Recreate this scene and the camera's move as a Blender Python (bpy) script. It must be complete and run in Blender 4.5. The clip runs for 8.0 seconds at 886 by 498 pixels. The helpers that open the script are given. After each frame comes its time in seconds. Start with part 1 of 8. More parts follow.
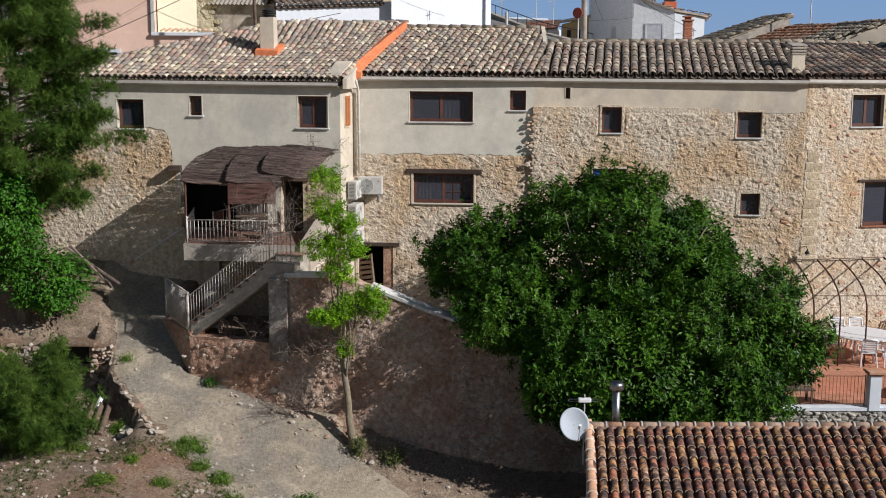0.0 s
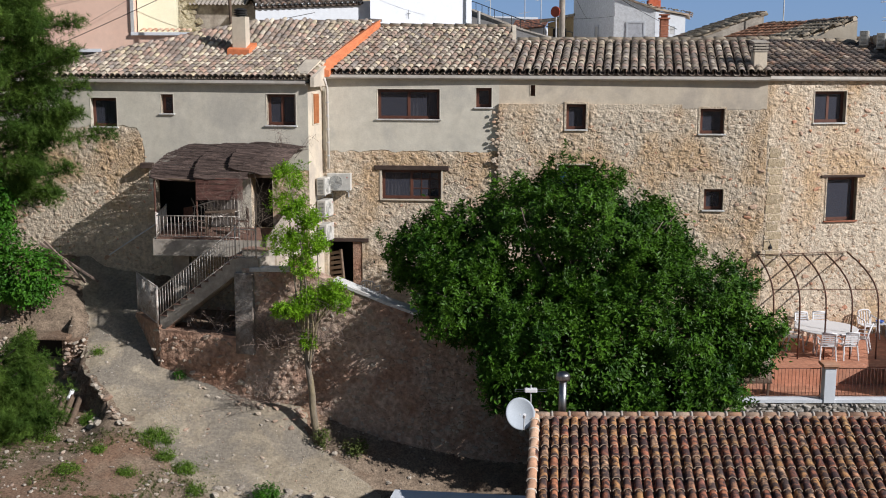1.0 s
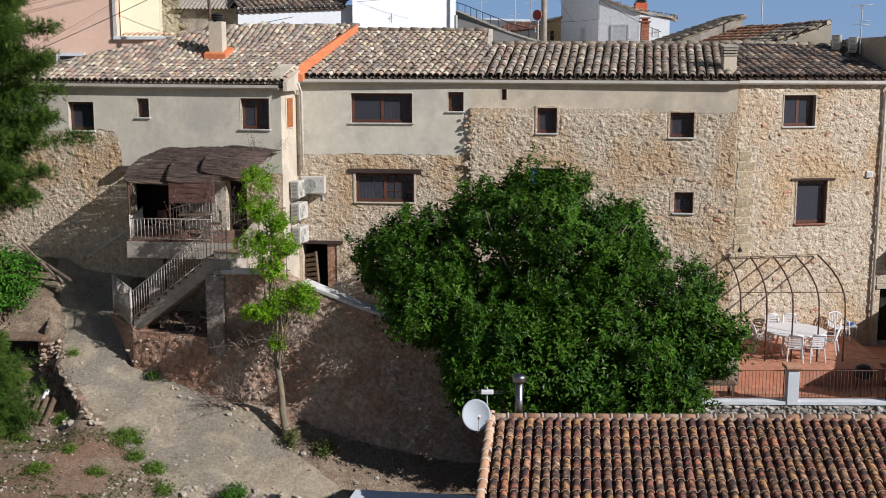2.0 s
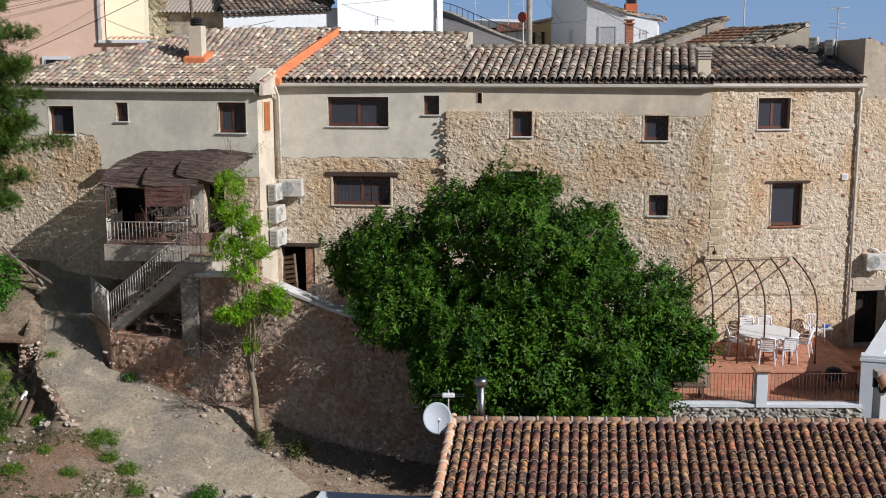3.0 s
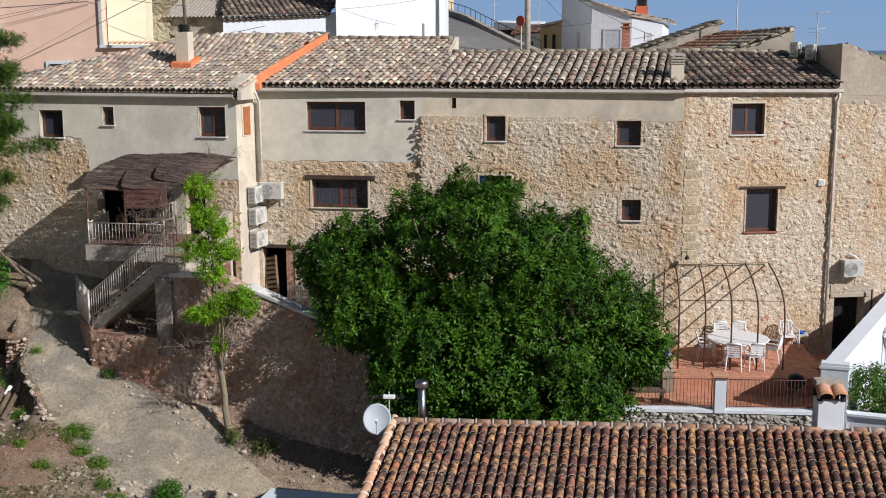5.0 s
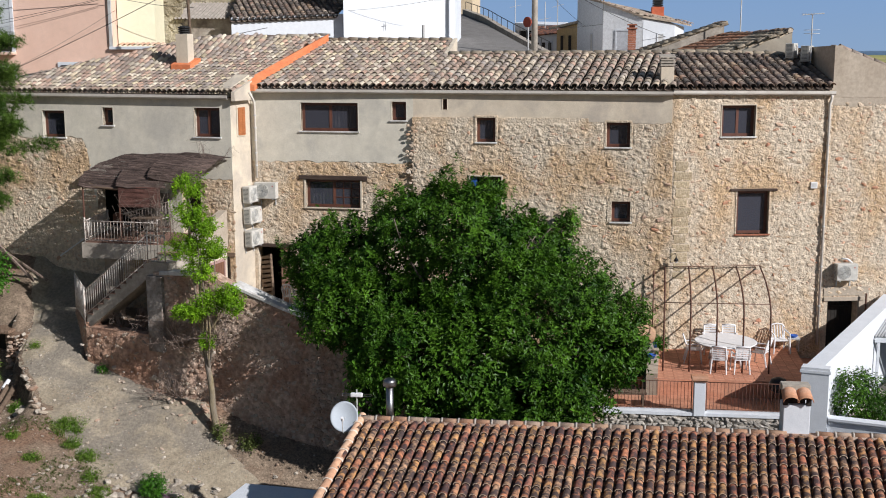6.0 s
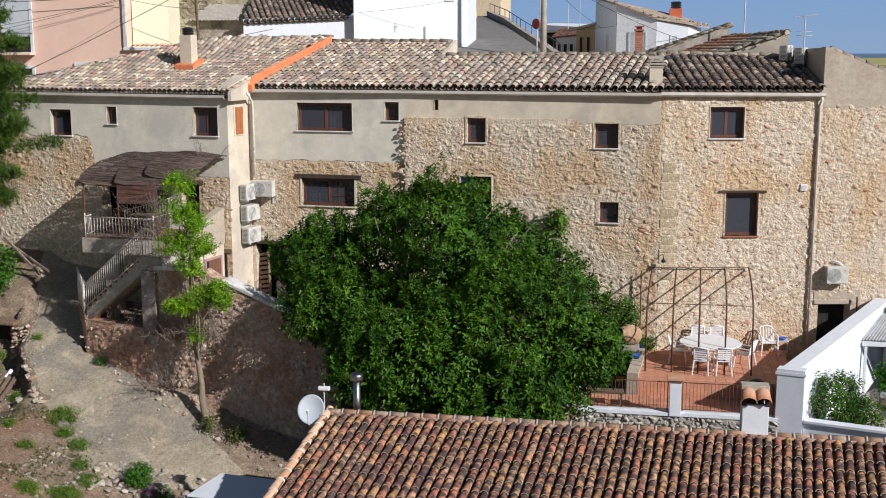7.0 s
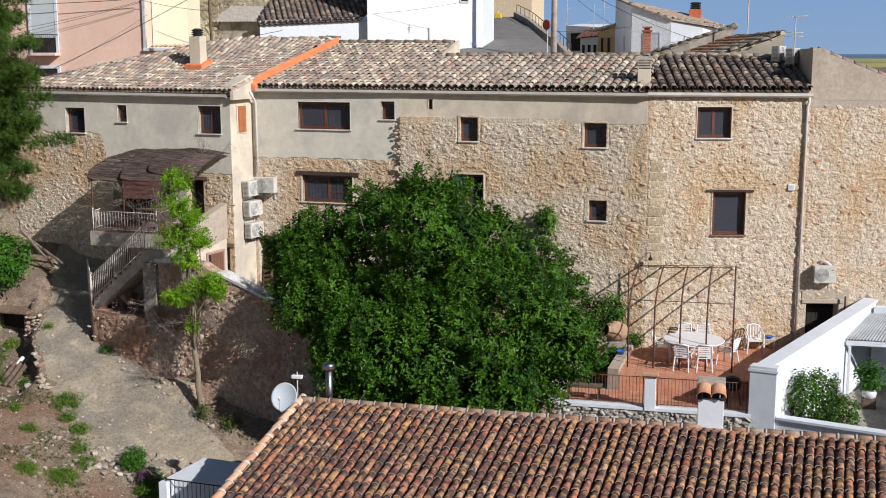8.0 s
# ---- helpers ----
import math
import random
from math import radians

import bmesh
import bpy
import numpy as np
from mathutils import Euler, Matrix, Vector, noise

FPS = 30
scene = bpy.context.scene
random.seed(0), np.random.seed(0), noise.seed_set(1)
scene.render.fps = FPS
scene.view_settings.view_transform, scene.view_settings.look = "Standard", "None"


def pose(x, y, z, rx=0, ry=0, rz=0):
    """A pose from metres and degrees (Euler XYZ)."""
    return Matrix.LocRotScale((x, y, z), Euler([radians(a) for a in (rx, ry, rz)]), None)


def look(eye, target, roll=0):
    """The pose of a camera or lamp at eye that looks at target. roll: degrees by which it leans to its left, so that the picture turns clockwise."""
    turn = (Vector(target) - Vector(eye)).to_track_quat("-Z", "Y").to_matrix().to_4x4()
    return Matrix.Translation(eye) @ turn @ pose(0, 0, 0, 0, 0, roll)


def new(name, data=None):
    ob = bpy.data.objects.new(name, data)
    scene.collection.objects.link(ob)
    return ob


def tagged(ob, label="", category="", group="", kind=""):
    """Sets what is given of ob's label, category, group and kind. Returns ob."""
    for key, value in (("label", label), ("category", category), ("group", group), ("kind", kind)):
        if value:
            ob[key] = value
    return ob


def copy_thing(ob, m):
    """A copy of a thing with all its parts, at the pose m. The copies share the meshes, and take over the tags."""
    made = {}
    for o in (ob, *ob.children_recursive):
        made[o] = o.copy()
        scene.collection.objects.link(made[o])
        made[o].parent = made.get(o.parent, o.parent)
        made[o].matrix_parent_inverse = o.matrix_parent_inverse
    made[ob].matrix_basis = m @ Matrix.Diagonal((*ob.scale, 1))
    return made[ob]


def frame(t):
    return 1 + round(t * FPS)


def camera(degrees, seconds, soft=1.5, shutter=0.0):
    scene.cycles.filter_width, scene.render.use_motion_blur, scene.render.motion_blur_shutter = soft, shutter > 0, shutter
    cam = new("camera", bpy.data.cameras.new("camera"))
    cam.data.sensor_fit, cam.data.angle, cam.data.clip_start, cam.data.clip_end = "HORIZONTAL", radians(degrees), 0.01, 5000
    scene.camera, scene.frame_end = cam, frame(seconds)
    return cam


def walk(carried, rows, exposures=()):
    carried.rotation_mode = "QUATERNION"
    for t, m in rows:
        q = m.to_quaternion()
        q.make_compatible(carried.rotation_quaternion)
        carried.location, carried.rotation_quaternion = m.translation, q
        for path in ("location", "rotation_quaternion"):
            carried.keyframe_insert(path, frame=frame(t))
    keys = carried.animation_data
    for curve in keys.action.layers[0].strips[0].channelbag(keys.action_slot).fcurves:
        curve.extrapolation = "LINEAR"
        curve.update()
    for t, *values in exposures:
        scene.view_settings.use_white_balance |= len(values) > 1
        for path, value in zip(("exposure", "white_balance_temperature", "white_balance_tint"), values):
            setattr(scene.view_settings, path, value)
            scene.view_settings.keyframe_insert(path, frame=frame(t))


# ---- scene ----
cam = camera(42.2, 8.0, soft=1.0)
PATH = [
    (0, (-0.596, -1.747, 9.985), (-0.562, 0.224, 9.65), 0.3),
    (0.5, (0.101, -2.039, 9.966), (0.123, -0.068, 9.63), 0.2),
    (1, (0.958, -2.361, 9.934), (0.965, -0.39, 9.599), 0.1),
    (1.5, (1.63, -2.565, 9.995), (1.626, -0.594, 9.66), 0.1),
    (3, (3.522, -2.912, 10.296), (3.483, -0.942, 9.956), -0.1),
    (3.5, (4.193, -2.99, 10.403), (4.136, -1.02, 10.06), -0.1),
    (4, (4.975, -3.092, 10.466), (4.894, -1.124, 10.122), -0.2),
    (4.5, (5.664, -3.197, 10.512), (5.552, -1.23, 10.168), -0.2),
    (6, (8.626, -3.298, 10.587), (8.384, -1.343, 10.244), -0.2),
    (6.5, (9.713, -3.339, 10.593), (9.423, -1.39, 10.251), -0.2),
    (7, (10.993, -3.45, 10.566), (10.649, -1.509, 10.226), -0.1),
    (7.5, (12.227, -3.613, 10.561), (11.831, -1.682, 10.221), -0.1),
    (8, (13.564, -3.857, 10.57), (13.111, -1.939, 10.231), -0.1),
]
walk(cam, [(t, look(eye, target, roll)) for t, eye, target, roll in PATH], exposures=((0.0, -0.18, 6250, 10), (4.0, -0.14, 6250, 10), (8.0, -0.08, 6250, 10)))

# ---- light ----
SUN_DIR = Vector((0.737, -0.437, 0.515)).normalized()
world = bpy.data.worlds.new("sky")
scene.world = world
world.use_nodes = True
wn = world.node_tree.nodes
sky = wn.new("ShaderNodeTexSky")
sky.sky_type, sky.sun_disc = "NISHITA", False
sky.sun_elevation = math.asin(SUN_DIR.z)
sky.sun_rotation = math.atan2(SUN_DIR.x, SUN_DIR.y)
sky.air_density, sky.dust_density, sky.ozone_density = 1.0, 0.6, 1.5
world.node_tree.links.new(sky.outputs[0], wn["Background"].inputs[0])
wn["Background"].inputs[1].default_value = 0.053
sun_data = bpy.data.lights.new("sun", "SUN")
sun_data.energy, sun_data.angle, sun_data.color = 5.7, radians(0.53), (1.0, 0.955, 0.92)
sun = new("sun", sun_data)
sun.matrix_world = look(SUN_DIR * 60, (0, 0, 0))


# ---- materials ----
def shade(name, c1, c2, scale=3.0, rough=0.85, bump=0.3, bscale=30.0, spots=None, spot_scale=0.6, spot_amount=0.5,
          vary=0.0, hues=None, metallic=0.0, stretch=(1, 1, 1), bdist=0.02, gloss=0.3, warp=0.0, spot_at=(0.47, 0.62), scatter=False, grit=(9.0, 0.15)):
    """Two-scale mottled surface. spots: a third colour in large patches. vary: brightness range from piece to piece. hues: colours picked piece by piece."""
    m = bpy.data.materials.new(name)
    m.use_nodes = True
    n, link = m.node_tree.nodes, m.node_tree.links.new
    bsdf = n["Principled BSDF"]
    bsdf.inputs["Roughness"].default_value = rough
    bsdf.inputs["Metallic"].default_value = metallic
    bsdf.inputs["Specular IOR Level"].default_value = gloss
    coord = n.new("ShaderNodeTexCoord")
    mapping = n.new("ShaderNodeMapping")
    mapping.inputs["Scale"].default_value = stretch
    link(coord.outputs["Object"], mapping.inputs[0])
    place = mapping.outputs[0]
    if scatter:
        own, stretch_own, shifted = n.new("ShaderNodeObjectInfo"), n.new("ShaderNodeMath"), n.new("ShaderNodeVectorMath")
        stretch_own.operation = "MULTIPLY"
        stretch_own.inputs[1].default_value = 61.0
        link(own.outputs["Random"], stretch_own.inputs[0])
        link(mapping.outputs[0], shifted.inputs[0])
        link(stretch_own.outputs[0], shifted.inputs[1])
        place = shifted.outputs[0]

    def noise_at(size, detail=5.0, distortion=0.0):
        t = n.new("ShaderNodeTexNoise")
        t.inputs["Scale"].default_value, t.inputs["Detail"].default_value = size, detail
        t.inputs["Roughness"].default_value, t.inputs["Distortion"].default_value = 0.6, distortion
        link(place, t.inputs["Vector"])
        return t.outputs["Fac"]

    def ramp(fac, stops):
        r = n.new("ShaderNodeValToRGB")
        r.color_ramp.elements[0].position, r.color_ramp.elements[0].color = stops[0][0], (*stops[0][1], 1)
        r.color_ramp.elements[1].position, r.color_ramp.elements[1].color = stops[-1][0], (*stops[-1][1], 1)
        for p, c in stops[1:-1]:
            r.color_ramp.elements.new(p).color = (*c, 1)
        link(fac, r.inputs[0])
        return r.outputs[0]

    def mix(kind, fac, a, b):
        x = n.new("ShaderNodeMix")
        x.data_type, x.blend_type = "RGBA", kind
        for socket, value in ((0, fac), (6, a), (7, b)):
            if isinstance(value, (int, float)):
                x.inputs[socket].default_value = value
            elif isinstance(value, tuple):
                x.inputs[socket].default_value = (*value, 1)
            else:
                link(value, x.inputs[socket])
        return x.outputs[2]

    colour = ramp(noise_at(scale, 6.0, warp), [(0.3, c1), (0.7, c2)])
    if hues or vary:
        geo, info = n.new("ShaderNodeNewGeometry"), n.new("ShaderNodeObjectInfo")
        total, part_of = n.new("ShaderNodeMath"), n.new("ShaderNodeMath")
        total.operation, part_of.operation = "ADD", "FRACT"
        link(geo.outputs["Random Per Island"], total.inputs[0])
        link(info.outputs["Random"], total.inputs[1])
        link(total.outputs[0], part_of.inputs[0])
        pick = part_of.outputs[0]
        if hues:
            r = n.new("ShaderNodeValToRGB")
            r.color_ramp.interpolation = "CONSTANT"
            for i, c in enumerate(hues):
                e = r.color_ramp.elements[i] if i < 2 else r.color_ramp.elements.new(i / len(hues))
                e.position, e.color = i / len(hues), (*c, 1)
            link(pick, r.inputs[0])
            colour = mix("MIX", 0.75, colour, r.outputs[0])
        if vary:
            scatter, scatter2 = n.new("ShaderNodeMath"), n.new("ShaderNodeMath")
            scatter.operation, scatter2.operation = "MULTIPLY", "FRACT"
            scatter.inputs[1].default_value = 17.31
            link(pick, scatter.inputs[0])
            link(scatter.outputs[0], scatter2.inputs[0])
            span = n.new("ShaderNodeMapRange")
            span.inputs[3].default_value, span.inputs[4].default_value = 1 - vary, 1 + vary * 0.6
            link(scatter2.outputs[0], span.inputs[0])
            colour = mix("MULTIPLY", 1.0, colour, span.outputs[0])
    if spots:
        mask = ramp(noise_at(spot_scale, 8.0, 0.3), [(spot_at[0], (0, 0, 0)), (spot_at[1], (spot_amount,) * 3)])
        colour = mix("MIX", mask, colour, spots)
    rough_grain = ramp(noise_at(grit[0], 9.0), [(0.32, (1 - grit[1],) * 3), (0.68, (1 + 0.7 * grit[1],) * 3)])
    colour = mix("MULTIPLY", 1.0, colour, rough_grain)
    fine = ramp(noise_at(bscale * 1.7, 3.0), [(0.25, (0.82, 0.82, 0.82)), (0.75, (1.1, 1.1, 1.1))])
    colour = mix("MULTIPLY", 0.7, colour, fine)
    link(colour, bsdf.inputs["Base Color"])
    if bump:
        b = n.new("ShaderNodeBump")
        b.inputs["Strength"].default_value, b.inputs["Distance"].default_value = bump, bdist
        link(noise_at(bscale, 6.0), b.inputs["Height"])
        link(b.outputs[0], bsdf.inputs["Normal"])
    return m


def leafy(name, dark, light, rough=0.45, through_light=0.25, gloss=0.4):
    m = shade(name, dark, light, scale=1.2, rough=rough, bump=0.0, bscale=14, vary=0.45, gloss=gloss)
    b = m.node_tree.nodes["Principled BSDF"]
    thin = m.node_tree.nodes.new("ShaderNodeBsdfTranslucent")
    blend = m.node_tree.nodes.new("ShaderNodeMixShader")
    out = m.node_tree.nodes["Material Output"]
    blend.inputs[0].default_value = through_light
    m.node_tree.links.new(b.inputs["Base Color"].links[0].from_socket, thin.inputs[0])
    m.node_tree.links.new(b.outputs[0], blend.inputs[1])
    m.node_tree.links.new(thin.outputs[0], blend.inputs[2])
    m.node_tree.links.new(blend.outputs[0], out.inputs[0])
    return m


PLASTER = shade("plaster", (0.645, 0.60, 0.50), (0.74, 0.692, 0.585), 1.3, 0.9, 0.16, 22, (0.54, 0.51, 0.445), 0.6, 0.8, warp=1.2, grit=(4.0, 0.08))
PLASTER_WARM = shade("warm_plaster", (0.60, 0.515, 0.40), (0.70, 0.615, 0.49), 1.2, 0.9, 0.18, 22, (0.49, 0.43, 0.36), 0.7, 0.8, warp=1.2, grit=(4.0, 0.08))
MORTAR = shade("lime_mortar", (0.600, 0.495, 0.372), (0.750, 0.642, 0.505), 5, 0.95, 1.0, 16, (0.600, 0.410, 0.235), 0.42, 0.82, bdist=0.06, warp=0.8, grit=(7.0, 0.32))
STONE = shade("rubble_stone", (0.510, 0.401, 0.293), (0.700, 0.583, 0.453), 7, 0.92, 0.8, 16, (0.580, 0.401, 0.247), 0.42, 0.55, vary=0.16, bdist=0.04, grit=(10.0, 0.28),
              hues=[(0.630, 0.506, 0.380), (0.600, 0.482, 0.366), (0.680, 0.573, 0.453), (0.600, 0.468, 0.339), (0.630, 0.506, 0.384), (0.710, 0.611, 0.503), (0.650, 0.535, 0.412), (0.600, 0.477, 0.366), (0.670, 0.554, 0.435), (0.580, 0.401, 0.284), (0.630, 0.516, 0.403), (0.610, 0.344, 0.229), (0.650, 0.525, 0.421), (0.630, 0.430, 0.311)])
QUOIN = shade("ochre_ashlar", (0.42, 0.33, 0.21), (0.55, 0.445, 0.30), 5, 0.9, 0.8, 20, (0.60, 0.50, 0.38), 1.6, 0.7, vary=0.18, bdist=0.04)
EARTH_MORTAR = shade("earth_mortar", (0.43, 0.30, 0.225), (0.60, 0.465, 0.37), 3.5, 0.95, 1.0, 14, (0.37, 0.205, 0.135), 0.7, 0.75, bdist=0.05, warp=0.6, grit=(7.0, 0.42))
EARTH_STONE = shade("field_stone", (0.42, 0.33, 0.26), (0.56, 0.47, 0.38), 6, 0.92, 0.7, 20, (0.38, 0.22, 0.15), 0.7, 0.6, vary=0.22, bdist=0.03,
                    hues=[(0.48, 0.40, 0.31), (0.44, 0.345, 0.26), (0.54, 0.48, 0.40), (0.42, 0.32, 0.24), (0.50, 0.44, 0.365), (0.46, 0.33, 0.24)])
GREY_STONE = shade("grey_stone", (0.34, 0.31, 0.27), (0.52, 0.48, 0.43), 7, 0.92, 0.7, 20, vary=0.3, bdist=0.03)
OLD_TILE = shade("old_roof_tile", (0.36, 0.29, 0.23), (0.54, 0.45, 0.35), 8, 0.9, 0.5, 30, (0.22, 0.185, 0.165), 2.2, 0.6, vary=0.34, scatter=True,
                 hues=[(0.58, 0.50, 0.38), (0.38, 0.285, 0.23), (0.66, 0.59, 0.47), (0.30, 0.24, 0.205), (0.50, 0.34, 0.27), (0.60, 0.51, 0.34), (0.28, 0.25, 0.235), (0.46, 0.31, 0.245), (0.62, 0.54, 0.43), (0.38, 0.32, 0.28), (0.56, 0.46, 0.32), (0.44, 0.27, 0.20), (0.33, 0.25, 0.21)])
MID_TILE = shade("lichened_roof_tile", (0.33, 0.27, 0.22), (0.50, 0.41, 0.33), 8, 0.9, 0.5, 30, (0.15, 0.13, 0.12), 2.0, 0.7, vary=0.3, scatter=True,
                 hues=[(0.58, 0.50, 0.39), (0.42, 0.32, 0.26), (0.66, 0.59, 0.48), (0.36, 0.29, 0.25), (0.52, 0.36, 0.29), (0.60, 0.50, 0.37), (0.33, 0.295, 0.275), (0.48, 0.335, 0.27), (0.62, 0.55, 0.46), (0.42, 0.36, 0.32), (0.56, 0.46, 0.34), (0.46, 0.29, 0.22)])
MAIN_TILE = shade("dark_roof_tile", (0.28, 0.205, 0.168), (0.41, 0.32, 0.255), 8, 0.9, 0.5, 30, (0.085, 0.078, 0.075), 1.9, 0.85, vary=0.35, scatter=True, spot_at=(0.42, 0.58),
                  hues=[(0.34, 0.26, 0.20), (0.27, 0.20, 0.16), (0.44, 0.36, 0.28), (0.22, 0.175, 0.15), (0.37, 0.235, 0.175), (0.47, 0.39, 0.31), (0.21, 0.17, 0.15), (0.40, 0.28, 0.18), (0.32, 0.24, 0.195)])
RED_TILE = shade("red_roof_tile", (0.42, 0.17, 0.09), (0.55, 0.25, 0.135), 6, 0.85, 0.5, 30, (0.052, 0.038, 0.040), 5.2, 0.95, vary=0.25, scatter=True, spot_at=(0.39, 0.55), warp=0.4,
                 hues=[(0.506, 0.202, 0.106), (0.414, 0.147, 0.087), (0.534, 0.285, 0.161), (0.313, 0.129, 0.097), (0.524, 0.285, 0.115), (0.506, 0.331, 0.202), (0.460, 0.202, 0.110), (0.534, 0.313, 0.129)])
PALE_TILE = shade("pale_roof_tile", (0.52, 0.42, 0.30), (0.68, 0.57, 0.42), 8, 0.9, 0.5, 30, (0.25, 0.2, 0.16), 3.0, 0.5, vary=0.3)
TILE_RIM = shade("tile_rim", (0.58, 0.43, 0.30), (0.72, 0.58, 0.44), 9, 0.9, 0.4, 40)
RIDGE_TILE = shade("ridge_tile", (0.60, 0.37, 0.24), (0.70, 0.48, 0.34), 6, 0.85, 0.4, 30, (0.26, 0.16, 0.11), 3.0, 0.36, vary=0.14, scatter=True, hues=[(0.68, 0.44, 0.29), (0.64, 0.34, 0.20), (0.72, 0.54, 0.40), (0.66, 0.40, 0.26)])
JOINT_WHITE = shade("pale_joint_mortar", (0.62, 0.55, 0.46), (0.76, 0.69, 0.60), 9, 0.9, 0.4, 40)
FAR_TILE = shade("distant_roof_tile", (0.30, 0.23, 0.18), (0.56, 0.47, 0.36), 5, 0.9, 0.6, 12, (0.36, 0.21, 0.15), 2.0, 0.6, grit=(7.0, 0.4))
OLD_RENDER = shade("old_render", (0.41, 0.345, 0.272), (0.50, 0.43, 0.345), 1.2, 0.9, 0.2, 26, (0.40, 0.335, 0.262), 0.7, 0.7, warp=1.0)
OLD_RIM = shade("old_tile_rim", (0.34, 0.28, 0.22), (0.52, 0.44, 0.35), 9, 0.9, 0.4, 40)
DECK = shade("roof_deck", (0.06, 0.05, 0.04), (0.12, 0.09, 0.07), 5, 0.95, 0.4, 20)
ORANGE = shade("orange_render", (0.66, 0.20, 0.08), (0.76, 0.27, 0.12), 3, 0.85, 0.2, 30, (0.58, 0.17, 0.08), 1.0, 0.5)
CONCRETE = shade("concrete", (0.36, 0.32, 0.27), (0.48, 0.43, 0.36), 4, 0.9, 0.4, 30, (0.25, 0.22, 0.19), 1.2, 0.6)
WHITE = shade("white_render", (0.66, 0.69, 0.73), (0.72, 0.75, 0.79), 2, 0.85, 0.15, 30, (0.64, 0.66, 0.69), 0.8, 0.3, grit=(5.0, 0.04))
CAP_WHITE = shade("whitewashed_cap", (0.58, 0.57, 0.55), (0.78, 0.77, 0.75), 3, 0.9, 0.4, 25, (0.40, 0.37, 0.33), 1.5, 0.7)
PINK = shade("salmon_render", (0.78, 0.535, 0.42), (0.82, 0.58, 0.465), 1.5, 0.88, 0.15, 30, (0.74, 0.51, 0.40), 0.5, 0.5, grit=(5.0, 0.04))
YELLOW = shade("cream_render", (0.78, 0.73, 0.52), (0.82, 0.77, 0.57), 1.5, 0.88, 0.15, 30, grit=(5.0, 0.04))
OCHRE_WALL = shade("ochre_render", (0.55, 0.40, 0.20), (0.62, 0.46, 0.25), 1.5, 0.88, 0.15, 30)
WOOD = shade("brown_window_wood", (0.095, 0.035, 0.022), (0.155, 0.06, 0.038), 6, 0.55, 0.2, 60, stretch=(1, 1, 0.2), gloss=0.5)
OLD_WOOD = shade("weathered_wood", (0.10, 0.068, 0.048), (0.19, 0.135, 0.095), 8, 0.85, 0.5, 50, stretch=(0.3, 1, 1))
DARK_BEAM = shade("dark_beam", (0.045, 0.030, 0.024), (0.095, 0.066, 0.052), 8, 0.9, 0.5, 40, stretch=(0.25, 1, 1))
PALLET_WOOD = shade("pallet_wood", (0.17, 0.12, 0.085), (0.28, 0.20, 0.14), 8, 0.85, 0.4, 50, stretch=(0.3, 1, 1), vary=0.2)
DOOR_WOOD = shade("plank_door_wood", (0.14, 0.065, 0.04), (0.23, 0.115, 0.07), 8, 0.75, 0.4, 40, stretch=(3, 3, 0.3))
ORANGE_WOOD = shade("varnished_wood", (0.34, 0.115, 0.04), (0.46, 0.17, 0.06), 8, 0.55, 0.2, 50, stretch=(1, 1, 4), gloss=0.4)
REED = shade("dried_reed", (0.06, 0.043, 0.038), (0.185, 0.132, 0.112), 9, 0.85, 0.6, 60, stretch=(0.25, 2, 2), vary=0.45)
SOIL = shade("dry_soil", (0.150, 0.110, 0.079), (0.315, 0.24, 0.172), 2.2, 0.97, 0.8, 26, (0.225, 0.128, 0.080), 0.4, 0.72, bdist=0.03, warp=0.6, grit=(16.0, 0.5))
GRAVEL = shade("gravel_path", (0.285, 0.235, 0.168), (0.45, 0.382, 0.282), 0.9, 0.97, 0.9, 34, (0.225, 0.20, 0.168), 0.62, 0.72, bdist=0.035, warp=1.4, grit=(11.0, 0.30), spot_at=(0.46, 0.57))
IRON = shade("rusty_iron", (0.075, 0.036, 0.026), (0.155, 0.07, 0.045), 14, 0.8, 0.4, 60, gloss=0.4)
PALE_IRON = shade("pale_painted_iron", (0.58, 0.53, 0.475), (0.74, 0.69, 0.63), 20, 0.7, 0.3, 60, (0.28, 0.15, 0.09), 6, 0.5)
BLACK_IRON = shade("black_iron", (0.015, 0.015, 0.016), (0.03, 0.03, 0.03), 9, 0.5, 0.1, 60)
STEEL = shade("stainless_steel", (0.26, 0.26, 0.27), (0.38, 0.38, 0.39), 5, 0.35, 0.1, 40, metallic=1.0, grit=(5.0, 0.05))
GREY_METAL = shade("grey_painted_metal", (0.50, 0.50, 0.49), (0.60, 0.60, 0.59), 4, 0.5, 0.1, 40)
GUTTER = shade("cream_gutter", (0.64, 0.60, 0.54), (0.74, 0.70, 0.64), 3, 0.5, 0.1, 40, (0.52, 0.46, 0.40), 1.5, 0.5, grit=(4.0, 0.05))
PLASTIC = shade("white_plastic", (0.74, 0.74, 0.75), (0.79, 0.79, 0.80), 3, 0.42, 0.03, 30, gloss=0.5, grit=(5.0, 0.03))
AC_WHITE = shade("ivory_metal", (0.53, 0.515, 0.47), (0.61, 0.59, 0.545), 3, 0.5, 0.05, 30)
AC_GREY = shade("fan_grille", (0.27, 0.28, 0.28), (0.34, 0.35, 0.34), 8, 0.6, 0.2, 40)
VENT_GREY = shade("vent_slot", (0.16, 0.17, 0.16), (0.24, 0.25, 0.24), 8, 0.6, 0.2, 40)
